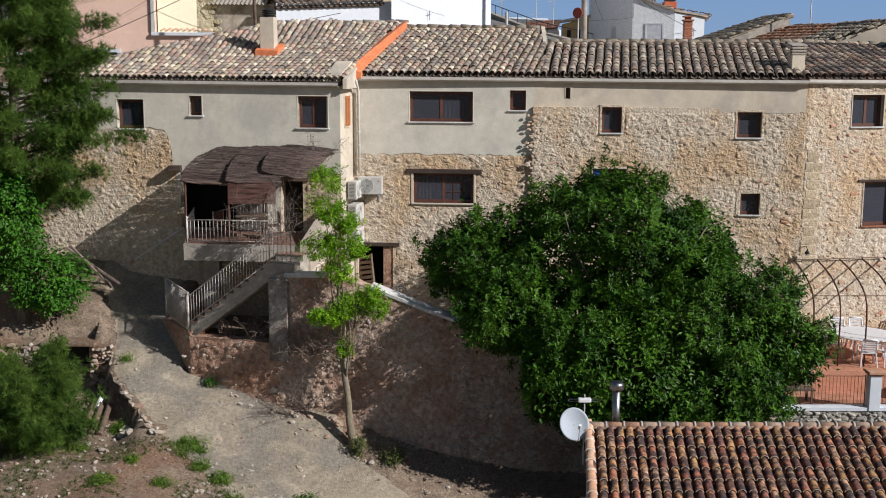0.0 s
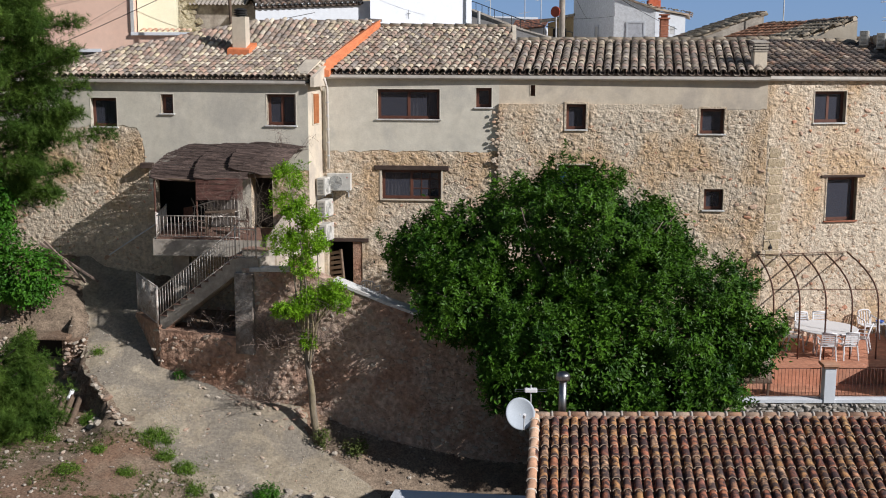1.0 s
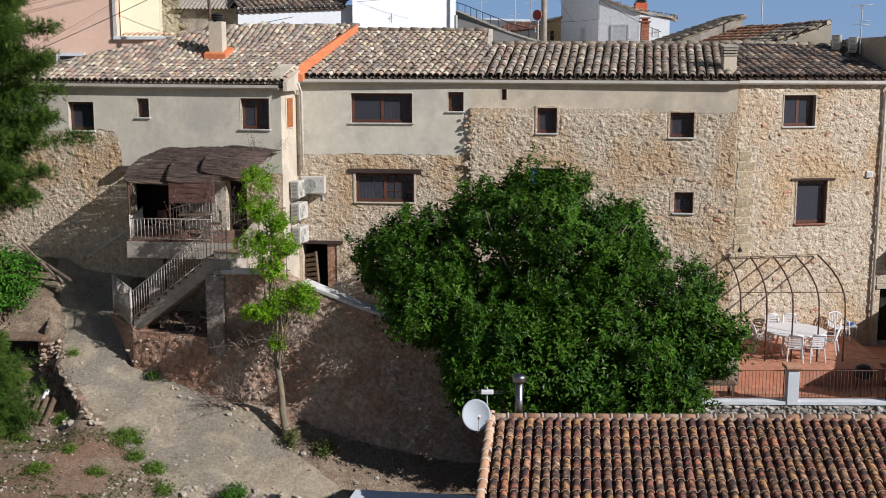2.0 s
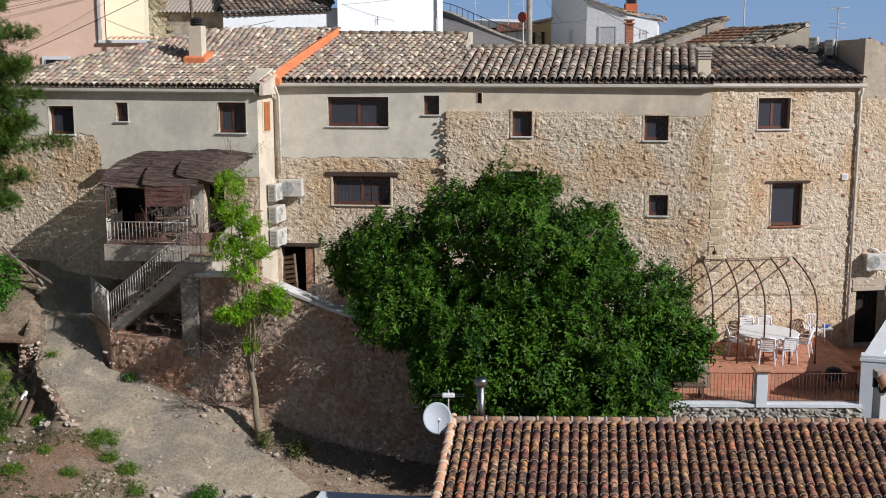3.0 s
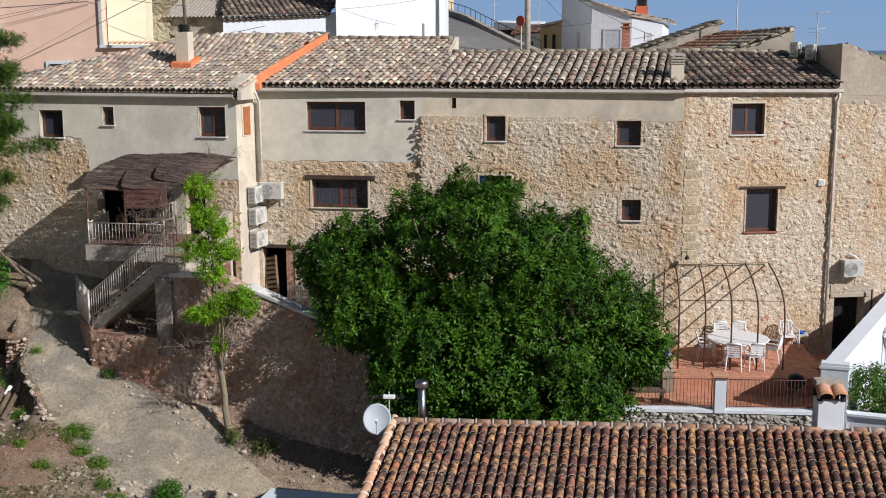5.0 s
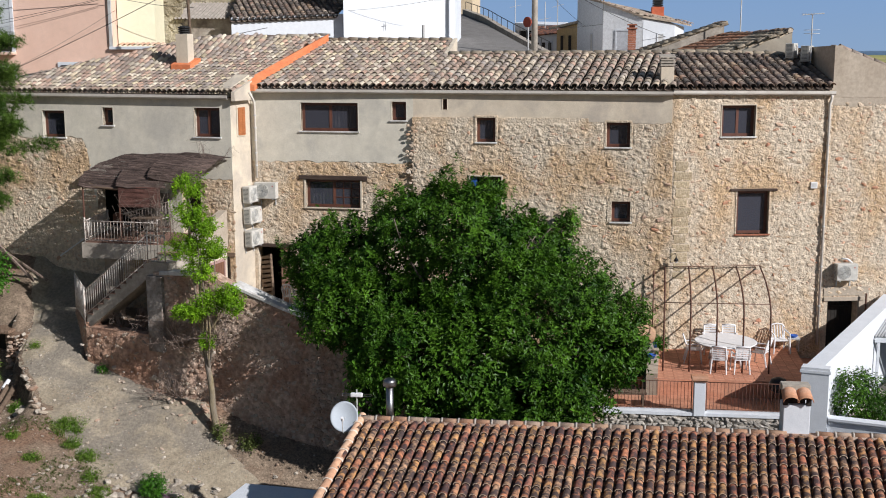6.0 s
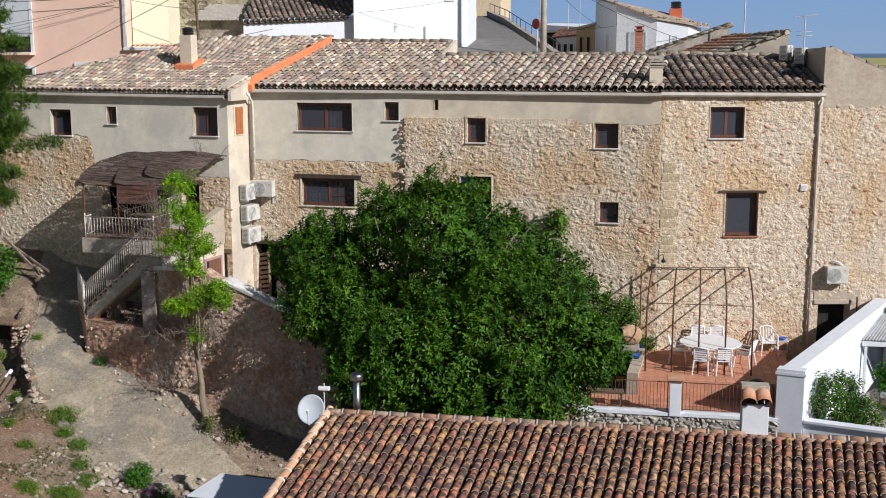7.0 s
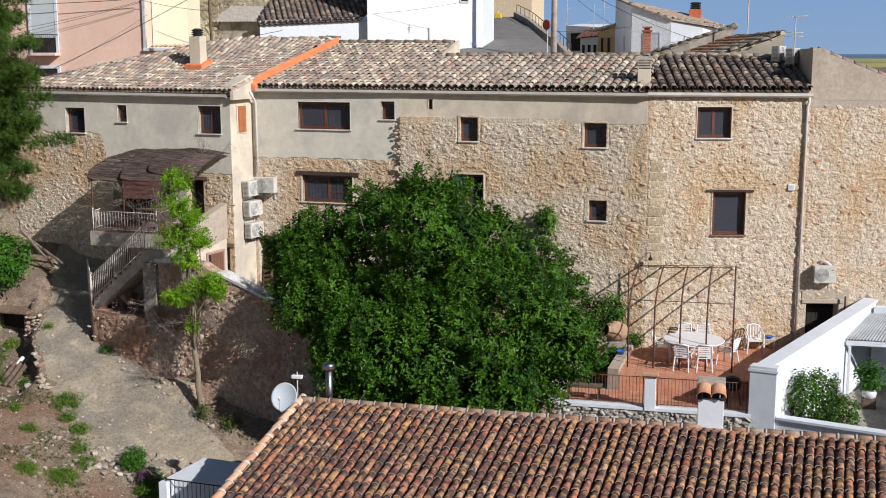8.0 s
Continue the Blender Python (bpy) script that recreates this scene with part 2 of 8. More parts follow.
RED_EARTH = shade("red_earth_render", (0.40, 0.235, 0.16), (0.56, 0.37, 0.265), 2.6, 0.95, 1.0, 14, (0.34, 0.18, 0.115), 0.9, 0.7, bdist=0.05, warp=0.8, grit=(6.0, 0.4))
SHEET_METAL = shade("weathered_sheet", (0.30, 0.31, 0.32), (0.42, 0.43, 0.44), 2, 0.6, 0.1, 30, (0.24, 0.23, 0.22), 0.8, 0.6)
TERRACE = shade("terracotta_tile", (0.48, 0.21, 0.125), (0.60, 0.29, 0.185), 3, 0.75, 0.2, 30, (0.50, 0.28, 0.19), 0.8, 0.5, vary=0.18)
CLAY = shade("terracotta_pot", (0.46, 0.21, 0.11), (0.58, 0.30, 0.18), 5, 0.8, 0.3, 30, (0.55, 0.38, 0.28), 2, 0.5)
BRICK = shade("red_brick", (0.38, 0.14, 0.08), (0.48, 0.20, 0.12), 9, 0.9, 0.4, 30, vary=0.2)
BRICK_BIT = shade("brick_fragment", (0.46, 0.24, 0.155), (0.58, 0.36, 0.25), 9, 0.92, 0.6, 30, vary=0.2, hues=[(0.54, 0.28, 0.17), (0.58, 0.40, 0.29), (0.50, 0.25, 0.16), (0.60, 0.44, 0.33)])
ASPHALT = shade("asphalt", (0.16, 0.15, 0.14), (0.22, 0.21, 0.20), 2, 0.95, 0.4, 40)
FIELD = shade("distant_field", (0.46, 0.40, 0.15), (0.33, 0.33, 0.11), 0.02, 0.95, 0.0, 1, (0.10, 0.14, 0.05), 0.012, 0.85, grit=(0.1, 0.2))
SEA = shade("sea", (0.10, 0.16, 0.24), (0.12, 0.18, 0.26), 0.002, 0.5, 0.0, 1)
BLUE = shade("blue_plastic", (0.03, 0.10, 0.42), (0.05, 0.14, 0.5), 3, 0.4, 0.05, 30)
BARK = shade("grey_bark", (0.14, 0.11, 0.09), (0.27, 0.22, 0.18), 9, 0.95, 0.8, 30, stretch=(1, 1, 0.25), bdist=0.03)
LICHEN_BARK = shade("lichen_bark", (0.155, 0.13, 0.105), (0.26, 0.22, 0.18), 9, 0.95, 0.8, 30, (0.36, 0.28, 0.09), 1.8, 0.35, stretch=(1, 1, 0.3))
TWIG = shade("dry_twig", (0.15, 0.11, 0.09), (0.26, 0.20, 0.165), 9, 0.95, 0.4, 30)
LEAF = leafy("dark_glossy_leaf", (0.009, 0.044, 0.004), (0.106, 0.236, 0.018), 0.44, 0.12, 0.20)
LEAF_BRIGHT = leafy("bright_leaf", (0.15, 0.32, 0.012), (0.34, 0.58, 0.032), 0.5, 0.40, 0.2)
LEAF_SHRUB = leafy("shrub_leaf", (0.035, 0.135, 0.010), (0.105, 0.275, 0.022), 0.5, 0.3, 0.25)
NEEDLE = leafy("pine_needle", (0.042, 0.096, 0.016), (0.145, 0.235, 0.038), 0.6, 0.3, 0.15)
GRASS = leafy("weed", (0.09, 0.19, 0.02), (0.23, 0.34, 0.05), 0.6, 0.3, 0.2)
DRY_GRASS = leafy("low_grass", (0.07, 0.105, 0.025), (0.17, 0.20, 0.06), 0.7, 0.25, 0.15)
CURTAIN = shade("pale_curtain", (0.22, 0.22, 0.22), (0.34, 0.33, 0.33), 5, 0.9, 0.1, 40, stretch=(6, 6, 0.4))
# near-black paint: shade inside rooms and hollows, also dark doors and panes
DARK = shade("shade_and_dark_parts", (0.02, 0.018, 0.016), (0.035, 0.03, 0.027), 2, 0.9, 0.1, 20)


def glass_material():
    m = bpy.data.materials.new("window_glass")
    m.use_nodes = True
    b = m.node_tree.nodes["Principled BSDF"]
    b.inputs["Base Color"].default_value = (0.055, 0.058, 0.075, 1)
    b.inputs["Roughness"].default_value = 0.06
    b.inputs["Alpha"].default_value = 0.78
    return m


GLASS = glass_material()


# ---- mesh tools ----
def smooth(a, b, x):
    t = min(1.0, max(0.0, (x - a) / (b - a)))
    return t * t * (3 - 2 * t)


class Geo:
    """Vertices and faces that become one mesh."""

    def __init__(self):
        self.v, self.f, self.rim = [], [], None

    def add(self, verts, faces, m=None):
        k = len(self.v)
        self.v += [tuple(m @ Vector(p)) for p in verts] if m else [tuple(p) for p in verts]
        self.f += [tuple(i + k for i in f) for f in faces]
        return self

    def box(self, lo, hi, m=None, bevel=0.0):
        (x0, y0, z0), (x1, y1, z1) = lo, hi
        if bevel <= 0:
            v = [(x, y, z) for z in (z0, z1) for y in (y0, y1) for x in (x0, x1)]
            return self.add(v, [(0, 2, 3, 1), (4, 5, 7, 6), (0, 1, 5, 4), (2, 6, 7, 3), (0, 4, 6, 2), (1, 3, 7, 5)], m)
        bm = bmesh.new()
        bmesh.ops.create_cube(bm, size=1.0)
        bmesh.ops.scale(bm, vec=(x1 - x0, y1 - y0, z1 - z0), verts=bm.verts)
        bmesh.ops.translate(bm, vec=((x0 + x1) / 2, (y0 + y1) / 2, (z0 + z1) / 2), verts=bm.verts)
        bmesh.ops.bevel(bm, geom=bm.edges[:], offset=bevel, segments=2, affect="EDGES", profile=0.6)
        self.bm(bm, m)
        return self

    def weld(self):
        """Join vertices that lie in one place."""
        seen, to, kept = {}, [], []
        for p in self.v:
            key = tuple(round(c, 4) for c in p)
            if key not in seen:
                seen[key] = len(kept)
                kept.append(p)
            to.append(seen[key])
        self.v, self.f = kept, [tuple(to[i] for i in f) for f in self.f]
        return self

    def bm(self, bm, m=None):
        bm.verts.index_update()
        self.add([v.co.copy() for v in bm.verts], [[v.index for v in f.verts] for f in bm.faces], m)
        bm.free()
        return self

    def tube(self, pts, r, sides=6, m=None, caps=True):
        """A round bar along points; r is one radius or one for each point."""
        pts = [Vector(p) for p in pts]
        rs = [r] * len(pts) if isinstance(r, (int, float)) else list(r)
        v, f = [], []
        side = None
        for i, p in enumerate(pts):
            d = (pts[min(i + 1, len(pts) - 1)] - pts[max(i - 1, 0)]).normalized()
            if side is None:
                side = d.orthogonal().normalized()
            side = (side - d * side.dot(d)).normalized()
            up = d.cross(side)
            for k in range(sides):
                a = 2 * math.pi * k / sides
                v.append(p + (side * math.cos(a) + up * math.sin(a)) * rs[i])
        for i in range(len(pts) - 1):
            for k in range(sides):
                a, b = i * sides + k, i * sides + (k + 1) % sides
                f.append((a, b, b + sides, a + sides))
        if caps:
            f += [tuple(reversed(range(sides))), tuple(range(len(v) - sides, len(v)))]
        return self.add(v, f, m)

    def lathe(self, profile, sides=16, m=None):
        """A turned form: (radius, height) from bottom to top."""
        v = [(r * math.cos(2 * math.pi * k / sides), r * math.sin(2 * math.pi * k / sides), h) for r, h in profile for k in range(sides)]
        f = [(i * sides + k, i * sides + (k + 1) % sides, (i + 1) * sides + (k + 1) % sides, (i + 1) * sides + k)
             for i in range(len(profile) - 1) for k in range(sides)]
        f += [tuple(reversed(range(sides))), tuple(range(len(v) - sides, len(v)))]
        return self.add(v, f, m)

    def prism(self, outline, z0, z1, m=None):
        """A plan outline (anticlockwise) raised from z0 to z1; each may be a number or one for each corner."""
        k = len(outline)
        lo = [z0] * k if isinstance(z0, (int, float)) else z0
        hi = [z1] * k if isinstance(z1, (int, float)) else z1
        v = [(x, y, z) for (x, y), z in zip(outline, lo)] + [(x, y, z) for (x, y), z in zip(outline, hi)]
        f = [tuple(reversed(range(k))), tuple(range(k, 2 * k))] + [(i, (i + 1) % k, (i + 1) % k + k, i + k) for i in range(k)]
        return self.add(v, f, m)


def mesh_of(name, geo, material, smooth=False):
    me = bpy.data.meshes.new(name)
    me.from_pydata(geo.v, [], geo.f)
    me.materials.append(material)
    if smooth:
        me.polygons.foreach_set("use_smooth", [True] * len(me.polygons))
    me.update()
    return me


def part(name, geo, material, parent=None, label="", smooth=False, kind=""):
    ob = new(name, mesh_of(name, geo, material, smooth))
    ob.parent = parent
    return tagged(ob, label, kind=kind)


def thing(name, label, category, m=None, group="", kind=""):
    ob = new(name)
    ob.empty_display_size = 0.2
    if m is not None:
        ob.matrix_world = m
    return tagged(ob, label, category, group, kind)


def whole(name, geo, material, label, category="", kind="", group="", smooth=False, m=None):
    ob = part(name, geo, material, None, label, smooth)
    if m is not None:
        ob.matrix_world = m
    return tagged(ob, label, category, group, kind)


def joined(name, template, mats, material, parent, smooth=False, kind="stuff", label="", rim=None):
    """Many copies of a small form in one mesh."""
    tv = np.array(template.v, dtype=float)
    mats = np.array(mats, dtype=float).reshape(-1, 4, 4)
    if not len(mats):
        return None
    verts = np.einsum("nij,kj->nki", mats[:, :3, :3], tv) + mats[:, None, :3, 3]
    k = len(tv)
    faces = [tuple(i + b for i in f) for b in range(0, k * len(mats), k) for f in template.f]
    me = bpy.data.meshes.new(name)
    me.from_pydata(verts.reshape(-1, 3).tolist(), [], faces)
    me.materials.append(material)
    if smooth:
        me.polygons.foreach_set("use_smooth", [True] * len(me.polygons))
    if rim:
        me.materials.append(rim)
        me.polygons.foreach_set("material_index", template.rim * len(mats))
    ob = new(name, me)
    ob.parent = parent
    return tagged(ob, label, kind=kind)


def pieces(name, template, mats, material, parent, smooth=False, rim=None):
    """Pieces as objects of their own that share one mesh."""
    me = mesh_of(name, template, material, smooth)
    if rim:
        me.materials.append(rim)
        me.polygons.foreach_set("material_index", template.rim)
    for m in mats:
        ob = new(name, me)
        ob.parent = parent
        ob.matrix_local = Matrix(m)


def inside(x, y, outline):
    hit = False
    for (x0, y0), (x1, y1) in zip(outline, outline[1:] + outline[:1]):
        if (y0 > y) != (y1 > y) and x < (x1 - x0) * (y - y0) / (y1 - y0) + x0:
            hit = not hit
    return hit


class Face:
    """A vertical wall line in plan, from a to b; local x runs along it, local y into the wall, z up."""

    def __init__(self, a, b):
        self.a, self.b = Vector((*a, 0)), Vector((*b, 0))
        d = (self.b - self.a)
        self.length = d.length
        d.normalize()
        self.d = d
        self.m = Matrix(((d.x, -d.y, 0, self.a.x), (d.y, d.x, 0, self.a.y), (0, 0, 1, 0), (0, 0, 0, 1)))

    def u(self, x):
        return (x - self.a.x) / self.d.x

    def at(self, x, z, out=0.0):
        """The pose of a thing on the wall at world x and height z, out metres in front of it."""
        return self.m @ pose(self.u(x), -out, z)


def wall(name, face, z0, z1, thick, holes, material, label, u0=0.0, u1=None):
    """A wall with real openings; holes are (x0, x1, z0, z1) in world x."""
    u1 = face.length if u1 is None else u1
    cuts = [(*sorted((face.u(h[0]), face.u(h[1]))), h[2], h[3]) for h in holes]
    us = sorted({u0, u1, *[c for h in cuts for c in h[:2]]})
    zs = sorted({z0, z1, *[c for h in cuts for c in h[2:]]})
    solid = {(i, j): not any(h[0] - 1e-6 <= us[i] and us[i + 1] <= h[1] + 1e-6 and h[2] - 1e-6 <= zs[j] and zs[j + 1] <= h[3] + 1e-6 for h in cuts)
             for i in range(len(us) - 1) for j in range(len(zs) - 1)}
    g = Geo()
    for (i, j), full in solid.items():
        if not full:
            continue
        a, b, c, d = us[i], us[i + 1], zs[j], zs[j + 1]
        g.add([(a, 0, c), (b, 0, c), (b, 0, d), (a, 0, d)], [(0, 1, 2, 3)])
        g.add([(a, thick, c), (b, thick, c), (b, thick, d), (a, thick, d)], [(3, 2, 1, 0)])
        if not solid.get((i - 1, j)):
            g.add([(a, 0, c), (a, 0, d), (a, thick, d), (a, thick, c)], [(0, 1, 2, 3)])
        if not solid.get((i + 1, j)):
            g.add([(b, 0, c), (b, 0, d), (b, thick, d), (b, thick, c)], [(3, 2, 1, 0)])
        if not solid.get((i, j - 1)):
            g.add([(a, 0, c), (b, 0, c), (b, thick, c), (a, thick, c)], [(3, 2, 1, 0)])
        if not solid.get((i, j + 1)):
            g.add([(a, 0, d), (b, 0, d), (b, thick, d), (a, thick, d)], [(0, 1, 2, 3)])
    return whole(name, g.weld(), material, label, "wall", "structure", m=face.m)


def coat(name, face, x0, x1, low, high, holes, material, parent, proud=0.03, step=0.12):
    """A coat of render on a wall with a ragged lower edge; low and high are functions of world x."""
    edges = {face.u(x0), face.u(x1)}
    cuts = [(*sorted((face.u(h[0]), face.u(h[1]))), h[2], h[3]) for h in holes]
    for h in cuts:
        edges |= {h[0], h[1]}
    u = face.u(x0)
    while u < face.u(x1):
        edges.add(u)
        u += step
    us = sorted(e for e in edges if face.u(x0) - 1e-6 <= e <= face.u(x1) + 1e-6)
    xw = lambda q: face.a.x + face.d.x * q
    rag = lambda q: 0.09 * noise.noise((q * 2.2, 3.1, 0)) + 0.05 * noise.noise((q * 9, 1.7, 0))
    g = Geo()
    for a, b in zip(us, us[1:]):
        if b - a < 1e-5:
            continue
        mid = (a + b) / 2
        wa, wb = (a, b) if abs(low(xw(a)) - low(xw(b))) < 0.7 else (mid, mid)
        la, lb, ta, tb = low(xw(wa)) + rag(a), low(xw(wb)) + rag(b), high(xw(a)), high(xw(b))
        spans = [(la, lb, ta, tb)]
        for h in cuts:
            if h[0] - 1e-6 <= a and b <= h[1] + 1e-6:
                nxt = []
                for p, q, r, s in spans:
                    if h[3] <= min(p, q) or h[2] >= max(r, s):
                        nxt.append((p, q, r, s))
                        continue
                    if h[2] > max(p, q):
                        nxt.append((p, q, h[2], h[2]))
                    if h[3] < min(r, s):
                        nxt.append((h[3], h[3], r, s))
                spans = nxt
        for p, q, r, s in spans:
            y = -proud
            v = [(a, y, p), (b, y, q), (b, y, s), (a, y, r), (a, 0, p), (b, 0, q), (b, 0, s), (a, 0, r)]
            g.add(v, [(0, 1, 2, 3), (4, 5, 1, 0), (3, 2, 6, 7), (4, 0, 3, 7), (1, 5, 6, 2)])
    return part(name, g.weld(), material, parent)


def stone_forms(count):
    """Rough angular stone faces in a unit square, split along the bed."""
    forms = []
    rnd = random.Random(5)
    for _ in range(count):
        g, k = Geo(), rnd.choice((5, 6, 7))
        ring = []
        for i in range(k):
            a = 2 * math.pi * (i + rnd.uniform(-0.3, 0.3)) / k + 0.4
            s = min(0.5 / max(abs(math.cos(a)), abs(math.sin(a))), 0.62) * rnd.uniform(0.75, 1.08)
            ring.append((math.cos(a) * s, math.sin(a) * s))
        tx, tz = rnd.uniform(-0.5, 0.5), rnd.uniform(-0.5, 0.3)
        v = [(x * 1.04, 0.4, z * 1.04) for x, z in ring] + [(x * 0.86, -0.75 + tx * x + tz * z + rnd.uniform(-0.2, 0.2), z * 0.86) for x, z in ring]
        v.append((rnd.uniform(-0.1, 0.1), -1.0 + rnd.uniform(-0.2, 0.1), rnd.uniform(-0.1, 0.1)))
        f = [(i, (i + 1) % k, (i + 1) % k + k, i + k) for i in range(k)] + [(i + k, (i + 1) % k + k, 2 * k) for i in range(k)]
        forms.append(g.add(v, f))
    return forms


STONES = stone_forms(14)


def rubble(face, x0, x1, z0, z1, keep, material, parent, seed, size=(0.10, 0.36), course=(0.08, 0.19), depth=(0.006, 0.032), single=None, gap=0.02, name="stone", cover=0.95, lean=20):
    """Rubble masonry: stones in wandering courses. keep(x, z) says where they stand; single(x, z) which are objects of their own."""
    rnd = random.Random(seed)
    groups = [[] for _ in STONES]
    alone = [[] for _ in STONES]
    z = z0
    row = (course[0] + course[1]) / 2
    while z < z1:
        u = face.u(x0) - rnd.uniform(0, 0.3)
        while u < face.u(x1):
            big = rnd.random() ** 1.7
            w = size[0] + (size[1] - size[0]) * big
            h = (course[0] + (course[1] - course[0]) * rnd.random()) * (0.75 + 0.5 * big)
            cu, cz = u + w / 2, z + row / 2 + rnd.uniform(-0.5, 0.5) * row + 0.08 * noise.noise((u * 0.7, z * 0.7, seed))
            x = face.a.x + face.d.x * cu
            if keep(x, cz) and rnd.random() < cover:
                m = pose(cu, 0, cz, 0, rnd.gauss(0, lean), 0) @ Matrix.Diagonal((w - gap, rnd.uniform(*depth), h - gap, 1))
                k = rnd.randrange(len(STONES))
                (alone if single and single(x, cz) else groups)[k].append(m)
            u += w * rnd.uniform(0.8, 1.15)
        z += row * 0.8
    for k, form in enumerate(STONES):
        if groups[k]:
            joined(name + "s", form, groups[k], material, parent)
        if alone[k]:
            pieces(name, form, alone[k], material, parent)


def relief(face, x0, x1, z0, z1, keep, material, parent, seed, step=0.033, cell=(0.20, 0.13), height=0.036, rough=0.008, bury=0.34):
    """Uneven masonry skin: stones smeared over with mortar, with pits and joints as real relief."""
    u0, u1 = face.u(x0), face.u(x1)
    nu, nz = int((u1 - u0) / step) + 1, int((z1 - z0) / step) + 1
    inner = {}
    for j in range(nz + 1):
        for i in range(nu + 1):
            u, z = u0 + i * step, z0 + j * step
            if keep(face.a.x + face.d.x * u, z):
                inner[i, j] = (u, z)
    index, v = {}, []
    for (i, j), (u, z) in inner.items():
        edge = not all(k in inner for k in ((i - 1, j), (i + 1, j), (i, j - 1), (i, j + 1)))
        warp = 0.35 * noise.noise((u * 2.1, z * 2.1, seed))
        p = Vector((u / cell[0] + warp, z / cell[1] - warp + 0.5 * noise.noise((u * 1.3, z * 1.3, seed + 5)), seed * 7.3))
        dist, sites = noise.voronoi(p)
        proud = max(0.0, (noise.cell(sites[0] * 3.7 + Vector((0.5, 0.5, seed))) * 0.5 + 0.5 - bury) / (1 - bury))
        h = 0.006 + height * proud * smooth(0.02, 0.24, dist[1] - dist[0]) + rough * (noise.noise((u * 11, z * 11, seed)) + 0.6 * noise.noise((u * 23, z * 23, seed)))
        if edge:
            h = 0.003
        index[i, j] = len(v)
        v.append((u, -max(0.002, h), z))
    f = [(index[i, j], index[i + 1, j], index[i + 1, j + 1], index[i, j + 1]) for i, j in index if (i + 1, j) in index and (i, j + 1) in index and (i + 1, j + 1) in index]
    return part("rough_mortar", Geo().add(v, f), material, parent, smooth=True)


# ---- roof tiles ----
def barrel(length=0.45, w0=0.115, w1=0.09, sides=6, thick=0.017):
    """A curved clay tile, its low end at y = 0, arching upward."""
    v, f = [], []
    for y, w in ((0.0, w0), (length, w1)):
        for r in (w, w - thick):
            for k in range(sides + 1):
                a = math.pi * k / sides
                v.append((-math.cos(a) * r, y, math.sin(a) * r * 0.82))
    n = sides + 1
    for k in range(sides):
        f.append((k, k + 1, 2 * n + k + 1, 2 * n + k))
        f.append((n + k + 1, n + k, 3 * n + k, 3 * n + k + 1))
        f.append((k + 1, k, n + k, n + k + 1))
    g = Geo().add(v, f)
    g.rim = [0, 0, 1] * sides
    return g


def roof_poses(eave_a, eave_b, z, slope, outline, pitch_x, course, seed, over=0.0, lean=0.0, wobble=1.0):
    """Poses of cover tiles and channel tiles inside a plan outline. lean: metres sideways for each metre up the roof."""
    rnd = random.Random(seed)
    a, b = Vector((*eave_a, 0)), Vector((*eave_b, 0))
    along = (b - a).normalized()
    inward = Vector((-along.y, along.x, 0))
    cosine = 1 / math.sqrt(1 + slope * slope)
    up = (inward + along * lean).normalized()
    rise = Vector((up.x, up.y, slope * up.dot(inward))).normalized()
    normal = along.cross(rise).normalized()
    side = rise.cross(normal)
    covers, channels = [], []
    span = max((Vector((*p, 0)) - a).dot(inward) for p in outline) + 0.6
    reach = [(Vector((*p, 0)) - a).dot(along) for p in outline]
    i0, i1 = int(min(reach) / pitch_x) - 3 - int(abs(lean) * span / pitch_x), int(max(reach) / pitch_x) + 3 + int(abs(lean) * span / pitch_x)
    for i in range(i0, i1):
        sway = rnd.uniform(-0.012, 0.012) * wobble
        for j in range(-1, int(span / (course * cosine)) + 1):
            for half, out, lift in ((0.0, covers, 0.05), (0.5, channels, 0.0)):
                s = j * course - over
                p = a + along * ((i + half) * pitch_x + sway) + rise * s + Vector((0, 0, z))
                mid = p + rise * 0.2
                if not inside(mid.x, mid.y, outline):
                    continue
                p = p + normal * (lift + rnd.uniform(-0.006, 0.008) * wobble) + along * rnd.uniform(-0.01, 0.01) * wobble
                t = Matrix((side, rise, normal)).transposed().to_4x4()
                t.translation = p
                t = t @ pose(0, 0, 0, -3.2 + rnd.uniform(-1.2, 1.2) * wobble, 180 if out is channels else 0, rnd.uniform(-1.5, 1.5) * wobble)
                out.append(t)
    return covers, channels


def tiled(parent, eave_a, eave_b, z, slope, outline, material, seed, pitch_x=0.33, course=0.34, lean=0.0, w=0.115, alone=None, over=0.0, wobble=1.0, rim=None, lift=None):
    covers, channels = roof_poses(eave_a, eave_b, z, slope, outline, pitch_x, course, seed, over, lean, wobble)
    if lift:
        along = Vector((eave_b[0] - eave_a[0], eave_b[1] - eave_a[1], 0)).normalized()
        for t in covers + channels:
            p = t.translation.copy()
            up, rise = lift(p.x, p.y), lift(p.x - along.y * 0.3, p.y + along.x * 0.3)
            turn = Matrix.Rotation(math.atan2(rise - up, 0.3), 4, along) @ t
            turn.translation = p + Vector((0, 0, up))
            t[:] = turn
    cover = barrel(course + 0.08, w, w * 0.78, 7)
    joined("channel_tiles", barrel(course + 0.06, w * 0.9, w * 1.05, 5), channels, material, parent)
    own = [c for c in covers if alone and alone(c.translation)][:300]
    keys = {id(c) for c in own}
    joined("roof_tiles", cover, [c for c in covers if id(c) not in keys], material, parent, True, rim=rim)
    if own:
        pieces("roof_tile", cover, own, material, parent, True, rim)


# ---- ground ----
def lane_edge(y):
    """Where the lane breaks off into the hollow."""
    return -10.05 - 0.18 * (y - 31.7) if y > 31.7 else -10.05 + 0.82 * (31.7 - y)


